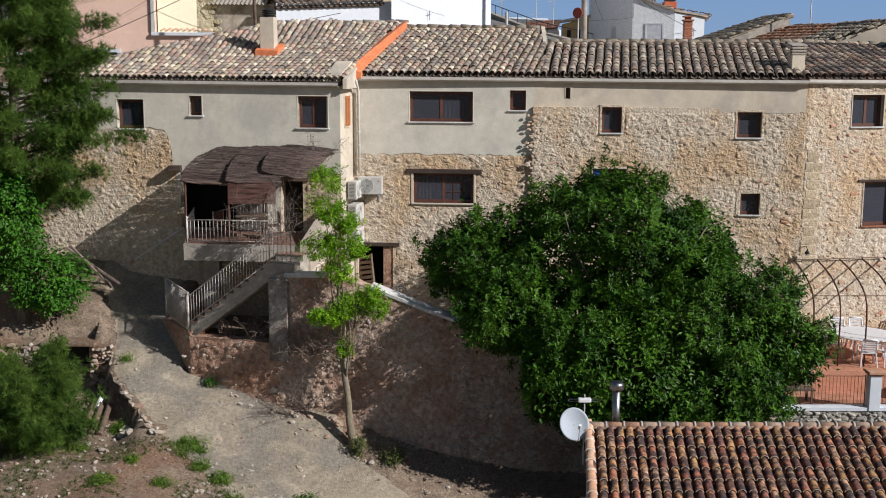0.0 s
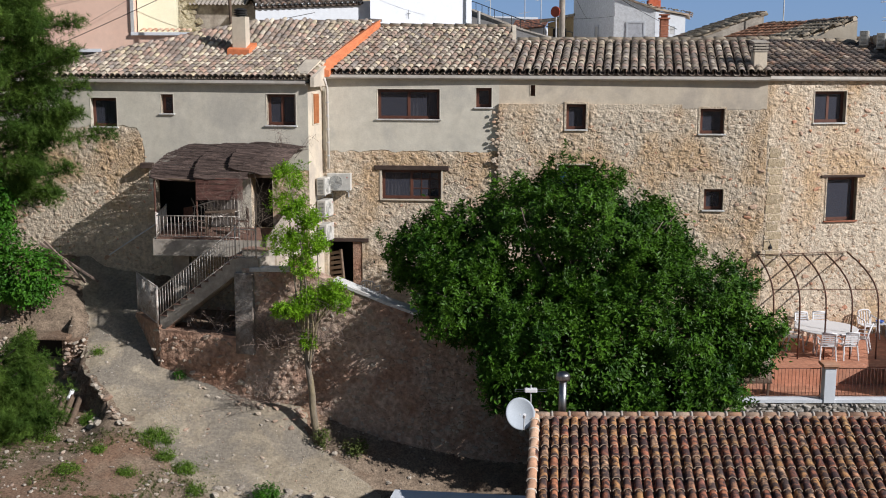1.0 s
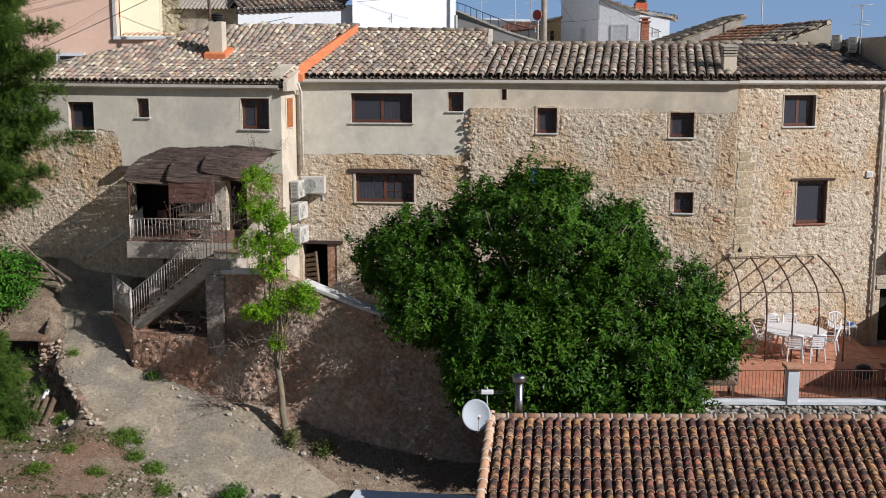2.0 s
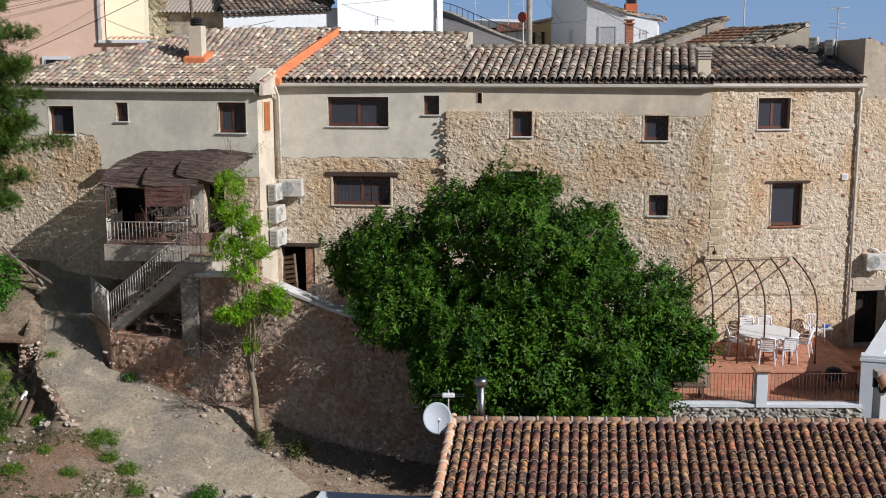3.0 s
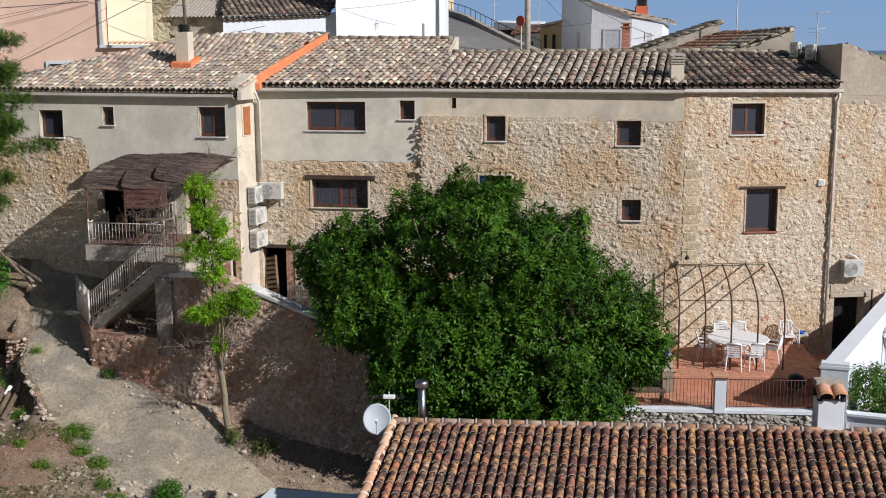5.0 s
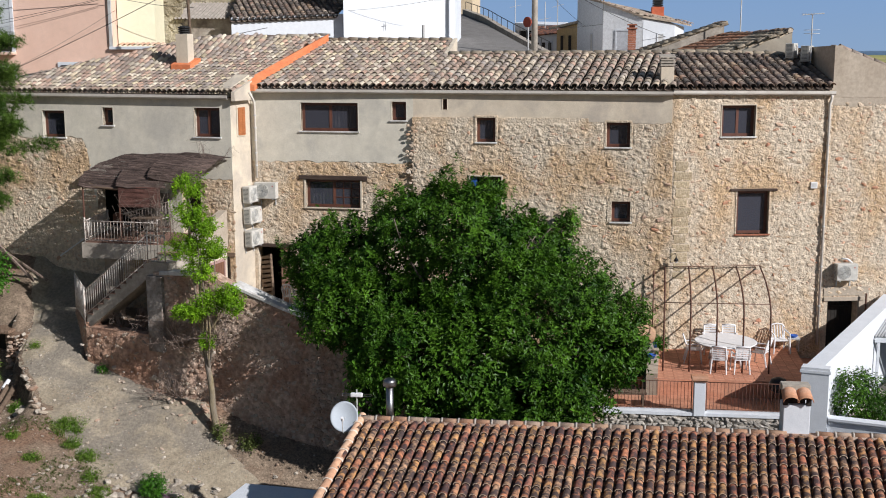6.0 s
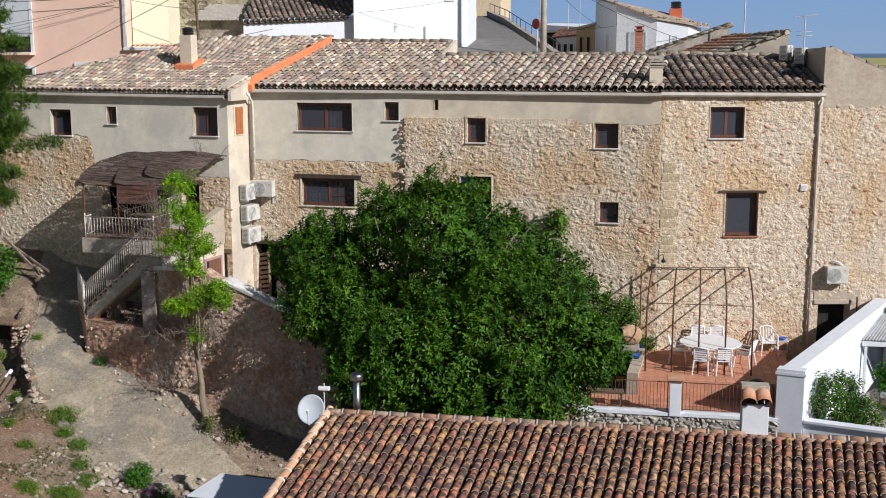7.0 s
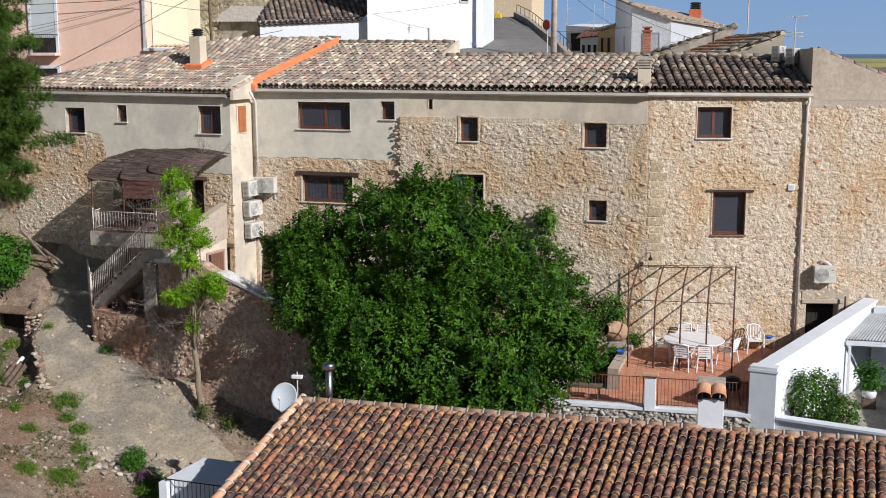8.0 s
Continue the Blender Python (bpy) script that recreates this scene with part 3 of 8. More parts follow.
def ground_z(x, y):
    d = y - 30
    cy = min(max(d, -9.0), 6.0)
    cx = min(max(x, -13.0), 1.0)
    path = -1.45 - 0.125 * cx + (0.716 + 0.0334 * cx) * cy + 0.0318 * cy * cy
    path = max(path, -1.45 - 0.125 * cx - 3.2)
    # the hollow beside the lane and the bank above it
    edge_x = lane_edge(y)
    soft_edge = 0.14 + 1.2 * smooth(30.3, 29.4, y) + 2.6 * smooth(29.3, 27.8, y)
    left = smooth(edge_x, edge_x - soft_edge, x) * (smooth(33.25, 33.15, y) if -12.15 < x < -10.78 else smooth(32.72, 32.62, y))
    z = path * (1 - left) + left * (-0.95 + (0.33 if y > 30 else 0.13) * (y - 30.0))
    z += 0.35 * smooth(-10.1, -10.9, x) * smooth(32.5, 32.9, y)
    z += 0.10 * noise.noise((x * 0.6, y * 0.6, 0)) + 0.035 * noise.noise((x * 2.3, y * 2.3, 4))
    # the bank of earth at the wall's foot
    z += 0.27 * math.exp(-((x + 3.1) / 0.8) ** 2 - ((y - 30.5) / 0.45) ** 2)
    # the yard under the balcony and the street behind the houses
    yard = smooth(-8.0, -7.2, x) * smooth(1.27, 1.55, y - 29.0 + 0.16 * (x + 0.6) + 0.12 * min(0.0, x + 4.0))
    z += yard * (min(z, -1.2) - z)
    z += smooth(37.0, 43.0, y) * (9.6 - z)
    far = smooth(60, 200, abs(y - 20) + 0.6 * abs(x))
    z += far * (4.5 - z)
    z -= smooth(700, 900, y) * 14
    return z


def span(lo, hi, step, reach):
    inner = list(np.arange(lo, hi + 1e-6, step))
    out = []
    d, q = step, hi
    while q < reach:
        d *= 1.35
        q += d
        out.append(q)
    back = []
    d, q = step, lo
    while q > -reach:
        d *= 1.35
        q -= d
        back.append(q)
    return back[::-1] + inner + out


gx, gy = span(-15, 3, 0.16, 1500), span(21, 36, 0.16, 1500)
g = Geo()
g.v = [(x, y, ground_z(x, y)) for y in gy for x in gx]
W = len(gx)
g.f = [(j * W + i, j * W + i + 1, (j + 1) * W + i + 1, (j + 1) * W + i) for j in range(len(gy) - 1) for i in range(W - 1)]
ground = whole("ground", g, SOIL, "dry brown earth slope with stones and tufts", "ground", "structure", smooth=True)

# clear sky low over the horizon, far behind everything
sky_far = bpy.data.materials.new("clear_sky")
sky_far.use_nodes = True
nn, ll = sky_far.node_tree.nodes, sky_far.node_tree.links
nn.remove(nn["Principled BSDF"])
glow, coord, split, ramp_ = nn.new("ShaderNodeEmission"), nn.new("ShaderNodeTexCoord"), nn.new("ShaderNodeSeparateXYZ"), nn.new("ShaderNodeValToRGB")
ll.new(coord.outputs["Generated"], split.inputs[0])
ll.new(split.outputs["Z"], ramp_.inputs[0])
ramp_.color_ramp.elements[0].color, ramp_.color_ramp.elements[0].position = (0.285, 0.405, 0.585, 1), 0.0
ramp_.color_ramp.elements[1].color, ramp_.color_ramp.elements[1].position = (0.205, 0.362, 0.645, 1), 1.0
ll.new(ramp_.outputs[0], glow.inputs[0])
ll.new(glow.outputs[0], nn["Material Output"].inputs[0])
whole("backdrop", Geo().add([(-2600, 3300, -20), (3200, 3300, -20), (3200, 3300, 330), (-2600, 3300, 330)], [(0, 1, 2, 3)]), sky_far, "clear blue sky over the horizon", "sky", "structure")

# the gravel lane, a sheet just over the ground with wandering edges
g = Geo()
rows = []
for i in range(120):
    t = i / 119
    y = 36.1 - 8.8 * t
    t = max(0.0, (34.9 - y) / 9.2)
    left = -11.2 - 2.0 * smooth(34.4, 35.6, y) + 2.4 * smooth(0.0, 0.35, t) + 2.6 * smooth(0.35, 1.0, t) + 0.22 * noise.noise((y * 1.1, 0, 0)) + 0.1 * noise.noise((y * 4, 0, 3))
    if y > 29.9:
        left = lane_edge(y) + 0.05 - 0.5 * smooth(33.0, 35.5, y) + 0.1 * noise.noise((y * 4, 0, 3))
    elif y < 29.6:
        left = -8.43 + 1.33 * (29.6 - y) + 0.15 * noise.noise((y * 4, 0, 3)) + 0.12 * noise.noise((y * 11, 2, 3))
    right = -8.4 + 1.0 * smooth(0.1, 0.3, t) + 4.6 * smooth(0.3, 0.5, t) + 2.6 * smooth(0.5, 0.75, t) + 0.15 * noise.noise((y * 1.3, 7, 0))
    right -= 2.6 * smooth(28.5, 27.3, y)
    rows.append([(left + (right - left) * k / 30, y) for k in range(31)])
g.v = [(x, y, ground_z(x, y) + 0.03 - 0.05 * (abs(k - 15) / 15) ** 6) for r in rows for k, (x, y) in enumerate(r)]
g.f = [(j * 31 + i, (j + 1) * 31 + i, (j + 1) * 31 + i + 1, j * 31 + i + 1) for j in range(119) for i in range(30)]
whole("path", g, GRAVEL, "pale compacted gravel lane climbing between walls", "path", "structure", smooth=True)
whole("water", Geo().add([(-3500, 950, 2), (3500, 950, 2), (3500, 3300, 2), (-3500, 3300, 2)], [(0, 1, 2, 3)]), SEA, "hazy blue sea at the horizon", "sea", "structure")

g = Geo()
fx, fy = [10 + 14 * i for i in range(36)], [135 + 18 * i for i in range(34)]
g.v = [(x, y, 6.0 + 0.5 * noise.noise((x * 0.02, y * 0.02, 0))) for y in fy for x in fx]
g.f = [(j * 36 + i, j * 36 + i + 1, (j + 1) * 36 + i + 1, (j + 1) * 36 + i) for j in range(33) for i in range(35)]
whole("field", g, FIELD, "distant yellow-green farmland beyond the village", "field", "structure", smooth=True)

# ---- facades ----
LEFT = Face((-14.8, 36.22), (-3.2, 34.30))
RETURN = Face((-3.2, 34.30), (-2.88, 35.52))
MAIN_A = Face((-2.88, 35.52), (2.9, 35.0))
MAIN_B = Face((2.9, 35.0), (11.45, 34.40))
SKIN = Face((2.88, 34.88), (9.3, 34.545))
MAIN_C = Face((11.45, 34.40), (16.55, 35.36))
RIGHT = Face((16.55, 35.36), (22.5, 36.48))

LEFT_HOLES = [(-10.44, -9.56, 7.57, 8.50), (-8.04, -7.64, 8.02, 8.63), (-4.54, -3.60, 7.68, 8.66), (-8.42, -6.55, 4.36, 6.22), (-5.12, -4.42, 4.30, 5.98), (-4.2, -3.40, 1.6, 3.59)]
A_HOLES = [(-1.05, 0.97, 7.84, 8.80), (2.15, 2.65, 8.23, 8.85), (-0.93, 1.02, 5.21, 6.17), (-2.75, -1.60, 1.6, 3.75)]
B_HOLES = [(3.90, 4.05, 8.60, 8.95), (5.05, 5.68, 7.54, 8.35), (9.32, 10.08, 7.42, 8.22), (9.53, 10.14, 4.96, 5.64), (4.82, 5.88, 4.9, 6.39)]
C_HOLES = [(13.0, 14.08, 7.77, 8.77), (13.59, 14.64, 4.57, 5.99)]
R_HOLES = [(16.75, 17.75, 0.35, 2.27)]

wall_left = wall("wall_left_house", LEFT, -1.0, 9.0, 0.5, LEFT_HOLES, MORTAR, "rubble stone house wall with grey-cream render above")
wall_return = whole("wall_return", Geo().prism([(-3.2, 34.30), (-2.88, 35.52), (-3.4, 35.6), (-3.65, 34.5)], 0.5, [9.32, 9.75, 9.75, 9.32]), PLASTER_WARM, "cream rendered return wall of the left house", "wall", "structure")
wall_a = wall("wall_main_a", MAIN_A, 0.0, 9.3, 0.5, A_HOLES, MORTAR, "rubble stone house wall, rendered cream above")
wall_b = wall("wall_main_b", MAIN_B, -0.5, 9.3, 0.5, B_HOLES, MORTAR, "rubble stone house wall with a rendered band under the eaves")
SKIN_HOLES = [B_HOLES[1], B_HOLES[4]]
wall_skin = wall("wall_main_skin", SKIN, -0.5, 8.17, 0.10, SKIN_HOLES, MORTAR, "older thick rubble facing that stands proud of the render")
wall_c = wall("wall_main_c", MAIN_C, -0.5, 9.3, 0.5, C_HOLES, MORTAR, "bare rubble stone house wall")
wall_r = wall("wall_right_house", RIGHT, -0.5, 9.0, 0.5, R_HOLES, MORTAR, "rubble stone wall of the neighbouring house")
# rooms behind the openings are closed; near-black walls stand in for their shade
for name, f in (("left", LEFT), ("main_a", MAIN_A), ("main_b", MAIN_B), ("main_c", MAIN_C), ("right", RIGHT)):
    whole("wall_inner_" + name, Geo().box((0.02, 1.6, 0), (f.length - 0.02, 1.7, 8.9)), DARK, "near-black inner wall standing in for the shade of a room", "wall", "structure", m=f.m)

left_low = lambda x: 7.62 + 0.1 * math.sin(3 * x) if x < -8.80 else 7.3 if x < -8.70 else 6.8 if x < -8.62 else 6.3 if x < -8.55 else 5.75 if x < -8.43 else 5.1 if x < -8.2 else 4.25 if x < -4.75 else 6.25
coat("render_coat", LEFT, -14.7, -3.2, left_low, lambda x: 8.99, LEFT_HOLES, PLASTER, wall_left, 0.014)
coat("render_coat", MAIN_A, -2.86, 2.9, lambda x: 6.79, lambda x: 9.29, A_HOLES, PLASTER, wall_a, 0.016)
coat("render_coat", MAIN_B, 2.9, 11.4, lambda x: 8.2, lambda x: 9.29, B_HOLES, PLASTER_WARM, wall_b, 0.016)
coat("render_coat", RIGHT, 16.56, 22.4, lambda x: 8.75, lambda x: 8.99, R_HOLES, OLD_RENDER, wall_r, 0.012)


def clear_of(holes, edge=0.13):
    return lambda x, z: not any(h[0] - edge < x < h[1] + edge and h[2] - edge < z < h[3] + edge for h in holes)


lh, ah, bh, ch, rh = (clear_of(h) for h in (LEFT_HOLES, A_HOLES, B_HOLES, C_HOLES, R_HOLES))
le, ae, be, ce, re_ = (clear_of(h, 0.09) for h in (LEFT_HOLES, A_HOLES, B_HOLES, C_HOLES, R_HOLES))
rubble_look = dict(cover=0.36, depth=(0.014, 0.036), size=(0.08, 0.30), course=(0.06, 0.15), lean=30)
relief(LEFT, -13.0, -3.3, 1.5, 7.7, lambda x, z: le(x, z) and z < left_low(x) - 0.03, MORTAR, wall_left, 1)
rubble(LEFT, -13.0, -3.3, 1.5, 7.7, lambda x, z: lh(x, z) and z < left_low(x) - 0.08, STONE, wall_left, 11, **rubble_look)
relief(MAIN_A, -2.8, 2.86, 1.2, 6.80, lambda x, z: ae(x, z) and z < 6.78, MORTAR, wall_a, 2)
rubble(MAIN_A, -2.8, 2.85, 1.2, 6.75, lambda x, z: ah(x, z) and z < 6.72, STONE, wall_a, 12, **rubble_look)
relief(SKIN, 2.89, 9.32, 2.2, 8.16, lambda x, z: be(x, z), MORTAR, wall_skin, 3)
rubble(SKIN, 2.95, 9.3, 2.2, 8.15, lambda x, z: bh(x, z) and z < 8.1, STONE, wall_skin, 13, **rubble_look)
rubble(SKIN, 2.88, 3.0, 4.6, 8.1, lambda x, z: True, STONE, wall_skin, 19, size=(0.12, 0.22), course=(0.08, 0.16), depth=(0.01, 0.04), cover=0.8)
relief(MAIN_B, 9.32, 11.44, 0.3, 8.16, lambda x, z: be(x, z), MORTAR, wall_b, 4)
rubble(MAIN_B, 9.3, 11.3, 0.3, 8.15, lambda x, z: bh(x, z) and z < 8.14, STONE, wall_b, 20, **rubble_look)
relief(MAIN_C, 11.47, 16.54, 0.3, 9.12, lambda x, z: ce(x, z), MORTAR, wall_c, 5)
rubble(MAIN_C, 11.95, 16.5, 0.3, 9.1, lambda x, z: ch(x, z) and not (x < 12.1 and 3.2 < z < 6.8), STONE, wall_c, 14,
       single=lambda x, z: 12.1 < x < 15.6 and 2.2 < z < 4.9, **rubble_look)
relief(RIGHT, 16.6, 22.3, 0.3, 8.72, lambda x, z: re_(x, z), MORTAR, wall_r, 6)
rubble(RIGHT, 16.75, 22.3, 0.3, 8.7, rh, STONE, wall_r, 15, **rubble_look)

# stray pieces of red brick and tile between the stones
for face, x0, x1, z0, z1, ok, home, share, seed in ((MAIN_C, 12.3, 16.4, 1.5, 8.9, lambda x, z: ch(x, z) and noise.noise((x * 0.8, z * 0.8, 3)) > -0.1, wall_c, 0.05, 16), (RIGHT, 16.8, 22.0, 1.5, 8.5, lambda x, z: rh(x, z) and noise.noise((x * 0.8, z * 0.8, 4)) > -0.1, wall_r, 0.07, 17), (MAIN_B, 4.5, 11.2, 2.0, 8.0, bh, wall_b, 0.022, 18)):
    rubble(face, x0, x1, z0, z1, ok, BRICK_BIT, home, seed, size=(0.14, 0.36), course=(0.09, 0.19), depth=(0.036, 0.054), name="brick_bit", cover=share)

# old ashlar corner in the middle of the wall
k = 0
z = 3.1
while z < 6.75:
    h = 0.25 + 0.10 * ((k * 7) % 5) / 4
    w = 0.40 + 0.06 * ((k * 5) % 4)
    part("quoin", Geo().box((-w / 2, -0.030, 0.02), (w / 2, 0.1, h - 0.02), None, 0.012), QUOIN, wall_c).matrix_local = pose(MAIN_C.u(11.75) + 0.05 * (k % 2), 0, z)
    z += h
    k += 1

# ---- roofs of the old houses ----
main_roof = thing("roof_main", "long low roof of weathered grey-brown curved clay tiles", "roof", kind="structure")
S, SR = 0.27, 0.29
left_part = [(-3.0, 35.40), (3.30, 34.90), (3.66, 40.43), (-1.25, 40.94)]
mid_part = [(3.24, 34.92), (11.40, 34.29), (11.62, 38.05), (3.5, 38.64)]
right_part = [(11.42, 34.29), (16.50, 35.25), (15.9, 38.45), (11.62, 38.05)]
E0, E1, E2 = (-3.0, 35.2), (11.40, 34.09), (16.50, 35.05)


def plane_z(a, b, z, slope):
    d = Vector((b[0] - a[0], b[1] - a[1])).normalized()
    return lambda x, y: z + slope * ((x - a[0]) * -d.y + (y - a[1]) * d.x)


zm, zr = plane_z(E0, E1, 9.30, S), plane_z(E1, E2, 9.30, SR)
for outline, fz in ((left_part, zm), (mid_part, zm), (right_part, zr)):
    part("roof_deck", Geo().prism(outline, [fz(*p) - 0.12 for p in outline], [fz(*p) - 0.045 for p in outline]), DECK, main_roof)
tiled(main_roof, E0, E1, 9.30, S, left_part, OLD_TILE, 21, over=-0.15, pitch_x=0.238, w=0.108, wobble=1.5, rim=OLD_RIM, lean=0.16)
tiled(main_roof, E0, E1, 9.30, S, mid_part, MID_TILE, 22, over=-0.15, pitch_x=0.282, w=0.120, wobble=1.4, rim=OLD_RIM, lean=0.09, alone=lambda p: 7.2 < p.x < 11.6 and p.y < 38)
tiled(main_roof, E1, E2, 9.30, SR, right_part, MAIN_TILE, 23, over=-0.15, pitch_x=0.29)


def ridge_row(parent, a, b, material, w=0.13, course=0.40, wobble=1.0, joint=None):
    a, b = Vector(a), Vector(b)
    d = (b - a).normalized()
    up = Vector((0, 0, 1))
    side = d.cross(up).normalized()
    up = side.cross(d)
    n = int((b - a).length / course)
    part("ridge_bed", Geo().tube([a - up * 0.03, b - up * 0.03], w * 0.85, 8), OLD_RENDER, parent)
    me = mesh_of("ridge_tile", barrel(0.46, w, w * 0.85, 8), material, True)
    for i in range(n + 1):
        t = Matrix((side, d, up)).transposed().to_4x4()
        t.translation = a + d * (course * i)
        ob = new("ridge_tile", me)
        ob.parent = parent
        ob.matrix_local = t @ pose(0, 0, 0.01 * wobble * ((i * 7) % 3), -1.5, 0, wobble * ((i * 5) % 4 - 2))
        if joint:
            if not i:
                band = mesh_of("ridge_joint", barrel(0.045, w + 0.014, w + 0.008, 8, 0.03), joint, True)
            ob = new("ridge_joint", band)
            ob.parent = parent
            ob.matrix_local = t @ pose(0, -0.012, -0.004)


ridge_row(main_roof, (-1.25, 40.92, zm(-1.25, 40.92) + 0.07), (3.4, 40.43, zm(3.4, 40.43) + 0.07), PALE_TILE)
ridge_row(main_roof, (3.7, 38.62, zm(3.7, 38.62) + 0.06), (11.5, 38.05, zm(11.5, 38.05) + 0.06), PALE_TILE)
ridge_row(main_roof, (11.6, 38.05, zr(11.6, 38.05) + 0.05), (15.7, 38.43, zr(15.7, 38.43) + 0.05), PALE_TILE)
part("verge", Geo().prism([(3.52, 38.5), (3.66, 38.5), (3.78, 40.5), (3.64, 40.5)], 10.0, [zm(3.6, 38.5) + 0.12, zm(3.6, 38.5) + 0.12, zm(3.7, 40.5) + 0.12, zm(3.7, 40.5) + 0.12]), PLASTER_WARM, main_roof)

left_roof = thing("roof_left", "wedge-shaped roof of mottled cream and brown clay tiles", "roof", kind="structure")
LE0, LE1 = (-14.5, 35.95), (-3.1, 34.06)
zl_plane = plane_z(LE0, LE1, 9.14, 0.276)
HIP_A, HIP_B = (-13.3, 35.86), (-5.9, 39.66)


def hip_lift(x, y):
    """The old roof rises more steeply towards its hip."""
    d = (zl_plane(x, y) - 9.14) / 0.276
    h = abs((x - HIP_A[0]) * 0.457 - (y - HIP_A[1]) * 0.889)
    return 0.47 * math.exp(-(h / 1.45) ** 2) * (max(0.0, d) / 5.03) ** 0.8 * (1 - 0.75 * smooth(-5.6, -1.5, x))


zl = lambda x, y: zl_plane(x, y) + hip_lift(x, y)
left_outline = [HIP_A, (-3.1, 34.16), (-1.5, 40.66), HIP_B]
g = Geo()
cols, rows_ = 24, 16
for j in range(rows_ + 1):
    for i in range(cols + 1):
        p = (Vector(left_outline[0]).lerp(Vector(left_outline[1]), i / cols)).lerp(Vector(left_outline[3]).lerp(Vector(left_outline[2]), i / cols), j / rows_)
        g.v.append((p.x, p.y, zl(p.x, p.y) - 0.045))
top_count = len(g.v)
g.v += [(x, y, z - 0.12) for x, y, z in g.v]
for j in range(rows_):
    for i in range(cols):
        q = (j * (cols + 1) + i, j * (cols + 1) + i + 1, (j + 1) * (cols + 1) + i + 1, (j + 1) * (cols + 1) + i)
        g.f += [q, tuple(reversed([k + top_count for k in q]))]
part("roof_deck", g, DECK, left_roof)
tiled(left_roof, LE0, LE1, 9.14, 0.276, left_outline, OLD_TILE, 24, over=-0.13, pitch_x=0.205, course=0.30, w=0.096, wobble=1.3, rim=OLD_RIM, lean=0.05, alone=lambda p: -6.4 < p.x < -2.5 and p.y < 38, lift=hip_lift)
ridge_row(left_roof, (-5.9, 39.66, zl(-5.9, 39.66)), (-1.6, 40.64, zl(-1.6, 40.64)), OLD_TILE)
for k in range(4):
    p, q = Vector(HIP_A).lerp(Vector(HIP_B), k / 4), Vector(HIP_A).lerp(Vector(HIP_B), (k + 1) / 4)
    ridge_row(left_roof, (p.x, p.y, zl(p.x, p.y)), (q.x, q.y, zl(q.x, q.y)), OLD_TILE, 0.1)
# painted flashing where the higher roof ends
fl = [(-2.96, 35.16), (-2.60, 35.16), (-1.20, 40.6), (-1.56, 40.6)]
part("flashing", Geo().prism(fl, [9.2, 9.2, 10.6, 10.6], [zl(-2.96, 35.16) + 0.10, zl(-2.96, 35.16) - 0.06, zl(-1.5, 40.6) + 0.10, zl(-1.5, 40.6) - 0.05]), ORANGE, left_roof, "orange painted flashing strip")
part("verge", Geo().prism([(-3.10, 34.1), (-2.98, 34.1), (-2.72, 35.3), (-2.86, 35.3)], 8.9, [9.2, 9.2, 9.55, 9.55]), PLASTER_WARM, left_roof)


def gutter(name, a, b, z, parent=None):
    a, b = Vector((*a, z)), Vector((*b, z - 0.04))
    d = (b - a).normalized()
    side = d.cross(Vector((0, 0, 1))).normalized()
    prof = [(-0.075, 0.06), (-0.07, -0.02), (-0.03, -0.07), (0.03, -0.07), (0.075, -0.02), (0.085, 0.07), (0.065, 0.07), (0.055, -0.01), (0.02, -0.05), (-0.02, -0.05), (-0.055, -0.01), (-0.06, 0.06)]
    g = Geo()
    n = len(prof)
    v = [p + side * s + Vector((0, 0, h)) for p in (a, b) for s, h in prof]
    g.add(v, [(i, (i + 1) % n, (i + 1) % n + n, i + n) for i in range(n)] + [tuple(range(n)), tuple(range(n, 2 * n))])
    return whole(name, g, GUTTER, "cream painted half-round eaves gutter", "gutter", "structure")


gutter("gutter_left", (-13.6, 35.90), (-3.25, 34.18), 9.06)
gutter("gutter_main", (-2.95, 35.35), (11.4, 34.26), 9.20)
gutter("gutter_right", (11.4, 34.26), (16.6, 35.22), 9.19)


def downpipe(pts, r=0.045, material=None, label="cream painted rain downpipe"):
    t = thing("downpipe", label, "pipe", kind="structure")
    part("pipe", Geo().tube(pts, r, 10), material or GUTTER, t, smooth=True)
    for k in range(1, 6):
        z = pts[-1][2] + (pts[-2][2] - pts[-1][2]) * k / 6
        f = k / 6
        x, y = (pts[-1][i] + (pts[-2][i] - pts[-1][i]) * f for i in (0, 1))
        part("clip", Geo().tube([(x, y, z - 0.02), (x, y, z + 0.02)], r * 1.25, 10), GREY_METAL, t)


downpipe([(-2.75, 35.05, 9.15), (-2.72, 35.25, 8.95), (-2.70, 35.40, 8.8), (-2.68, 35.40, 6.2)])
downpipe([(16.5, 35.2, 9.12), (16.5, 35.22, 8.95), (16.46, 35.26, 8.8), (16.44, 35.24, 0.8)])

# right house: front gable, side wall above the low roof, its tiled slope
gr = [(16.55, 35.36), (20.8, 36.16), (20.75, 36.56), (16.48, 35.75)]
whole("wall_right_gable", Geo().prism(gr, 8.99, [10.68, 8.995, 8.995, 10.68]), OLD_RENDER, "rendered sloping top of the neighbouring house wall", "wall", "structure")
whole("wall_right_side", Geo().prism([(16.55, 35.36), (16.80, 35.40), (16.35, 38.4), (16.1, 38.35)], 8.5, [10.66, 10.66, 10.60, 10.60]), OLD_RENDER, "grey rendered side wall above the low roof", "wall", "structure")
right_roof = thing("roof_right", "clay tile verge along the sloping wall top", "roof", kind="structure")
me = mesh_of("verge_tile", barrel(0.42, 0.12, 0.1, 6), OLD_TILE, True)
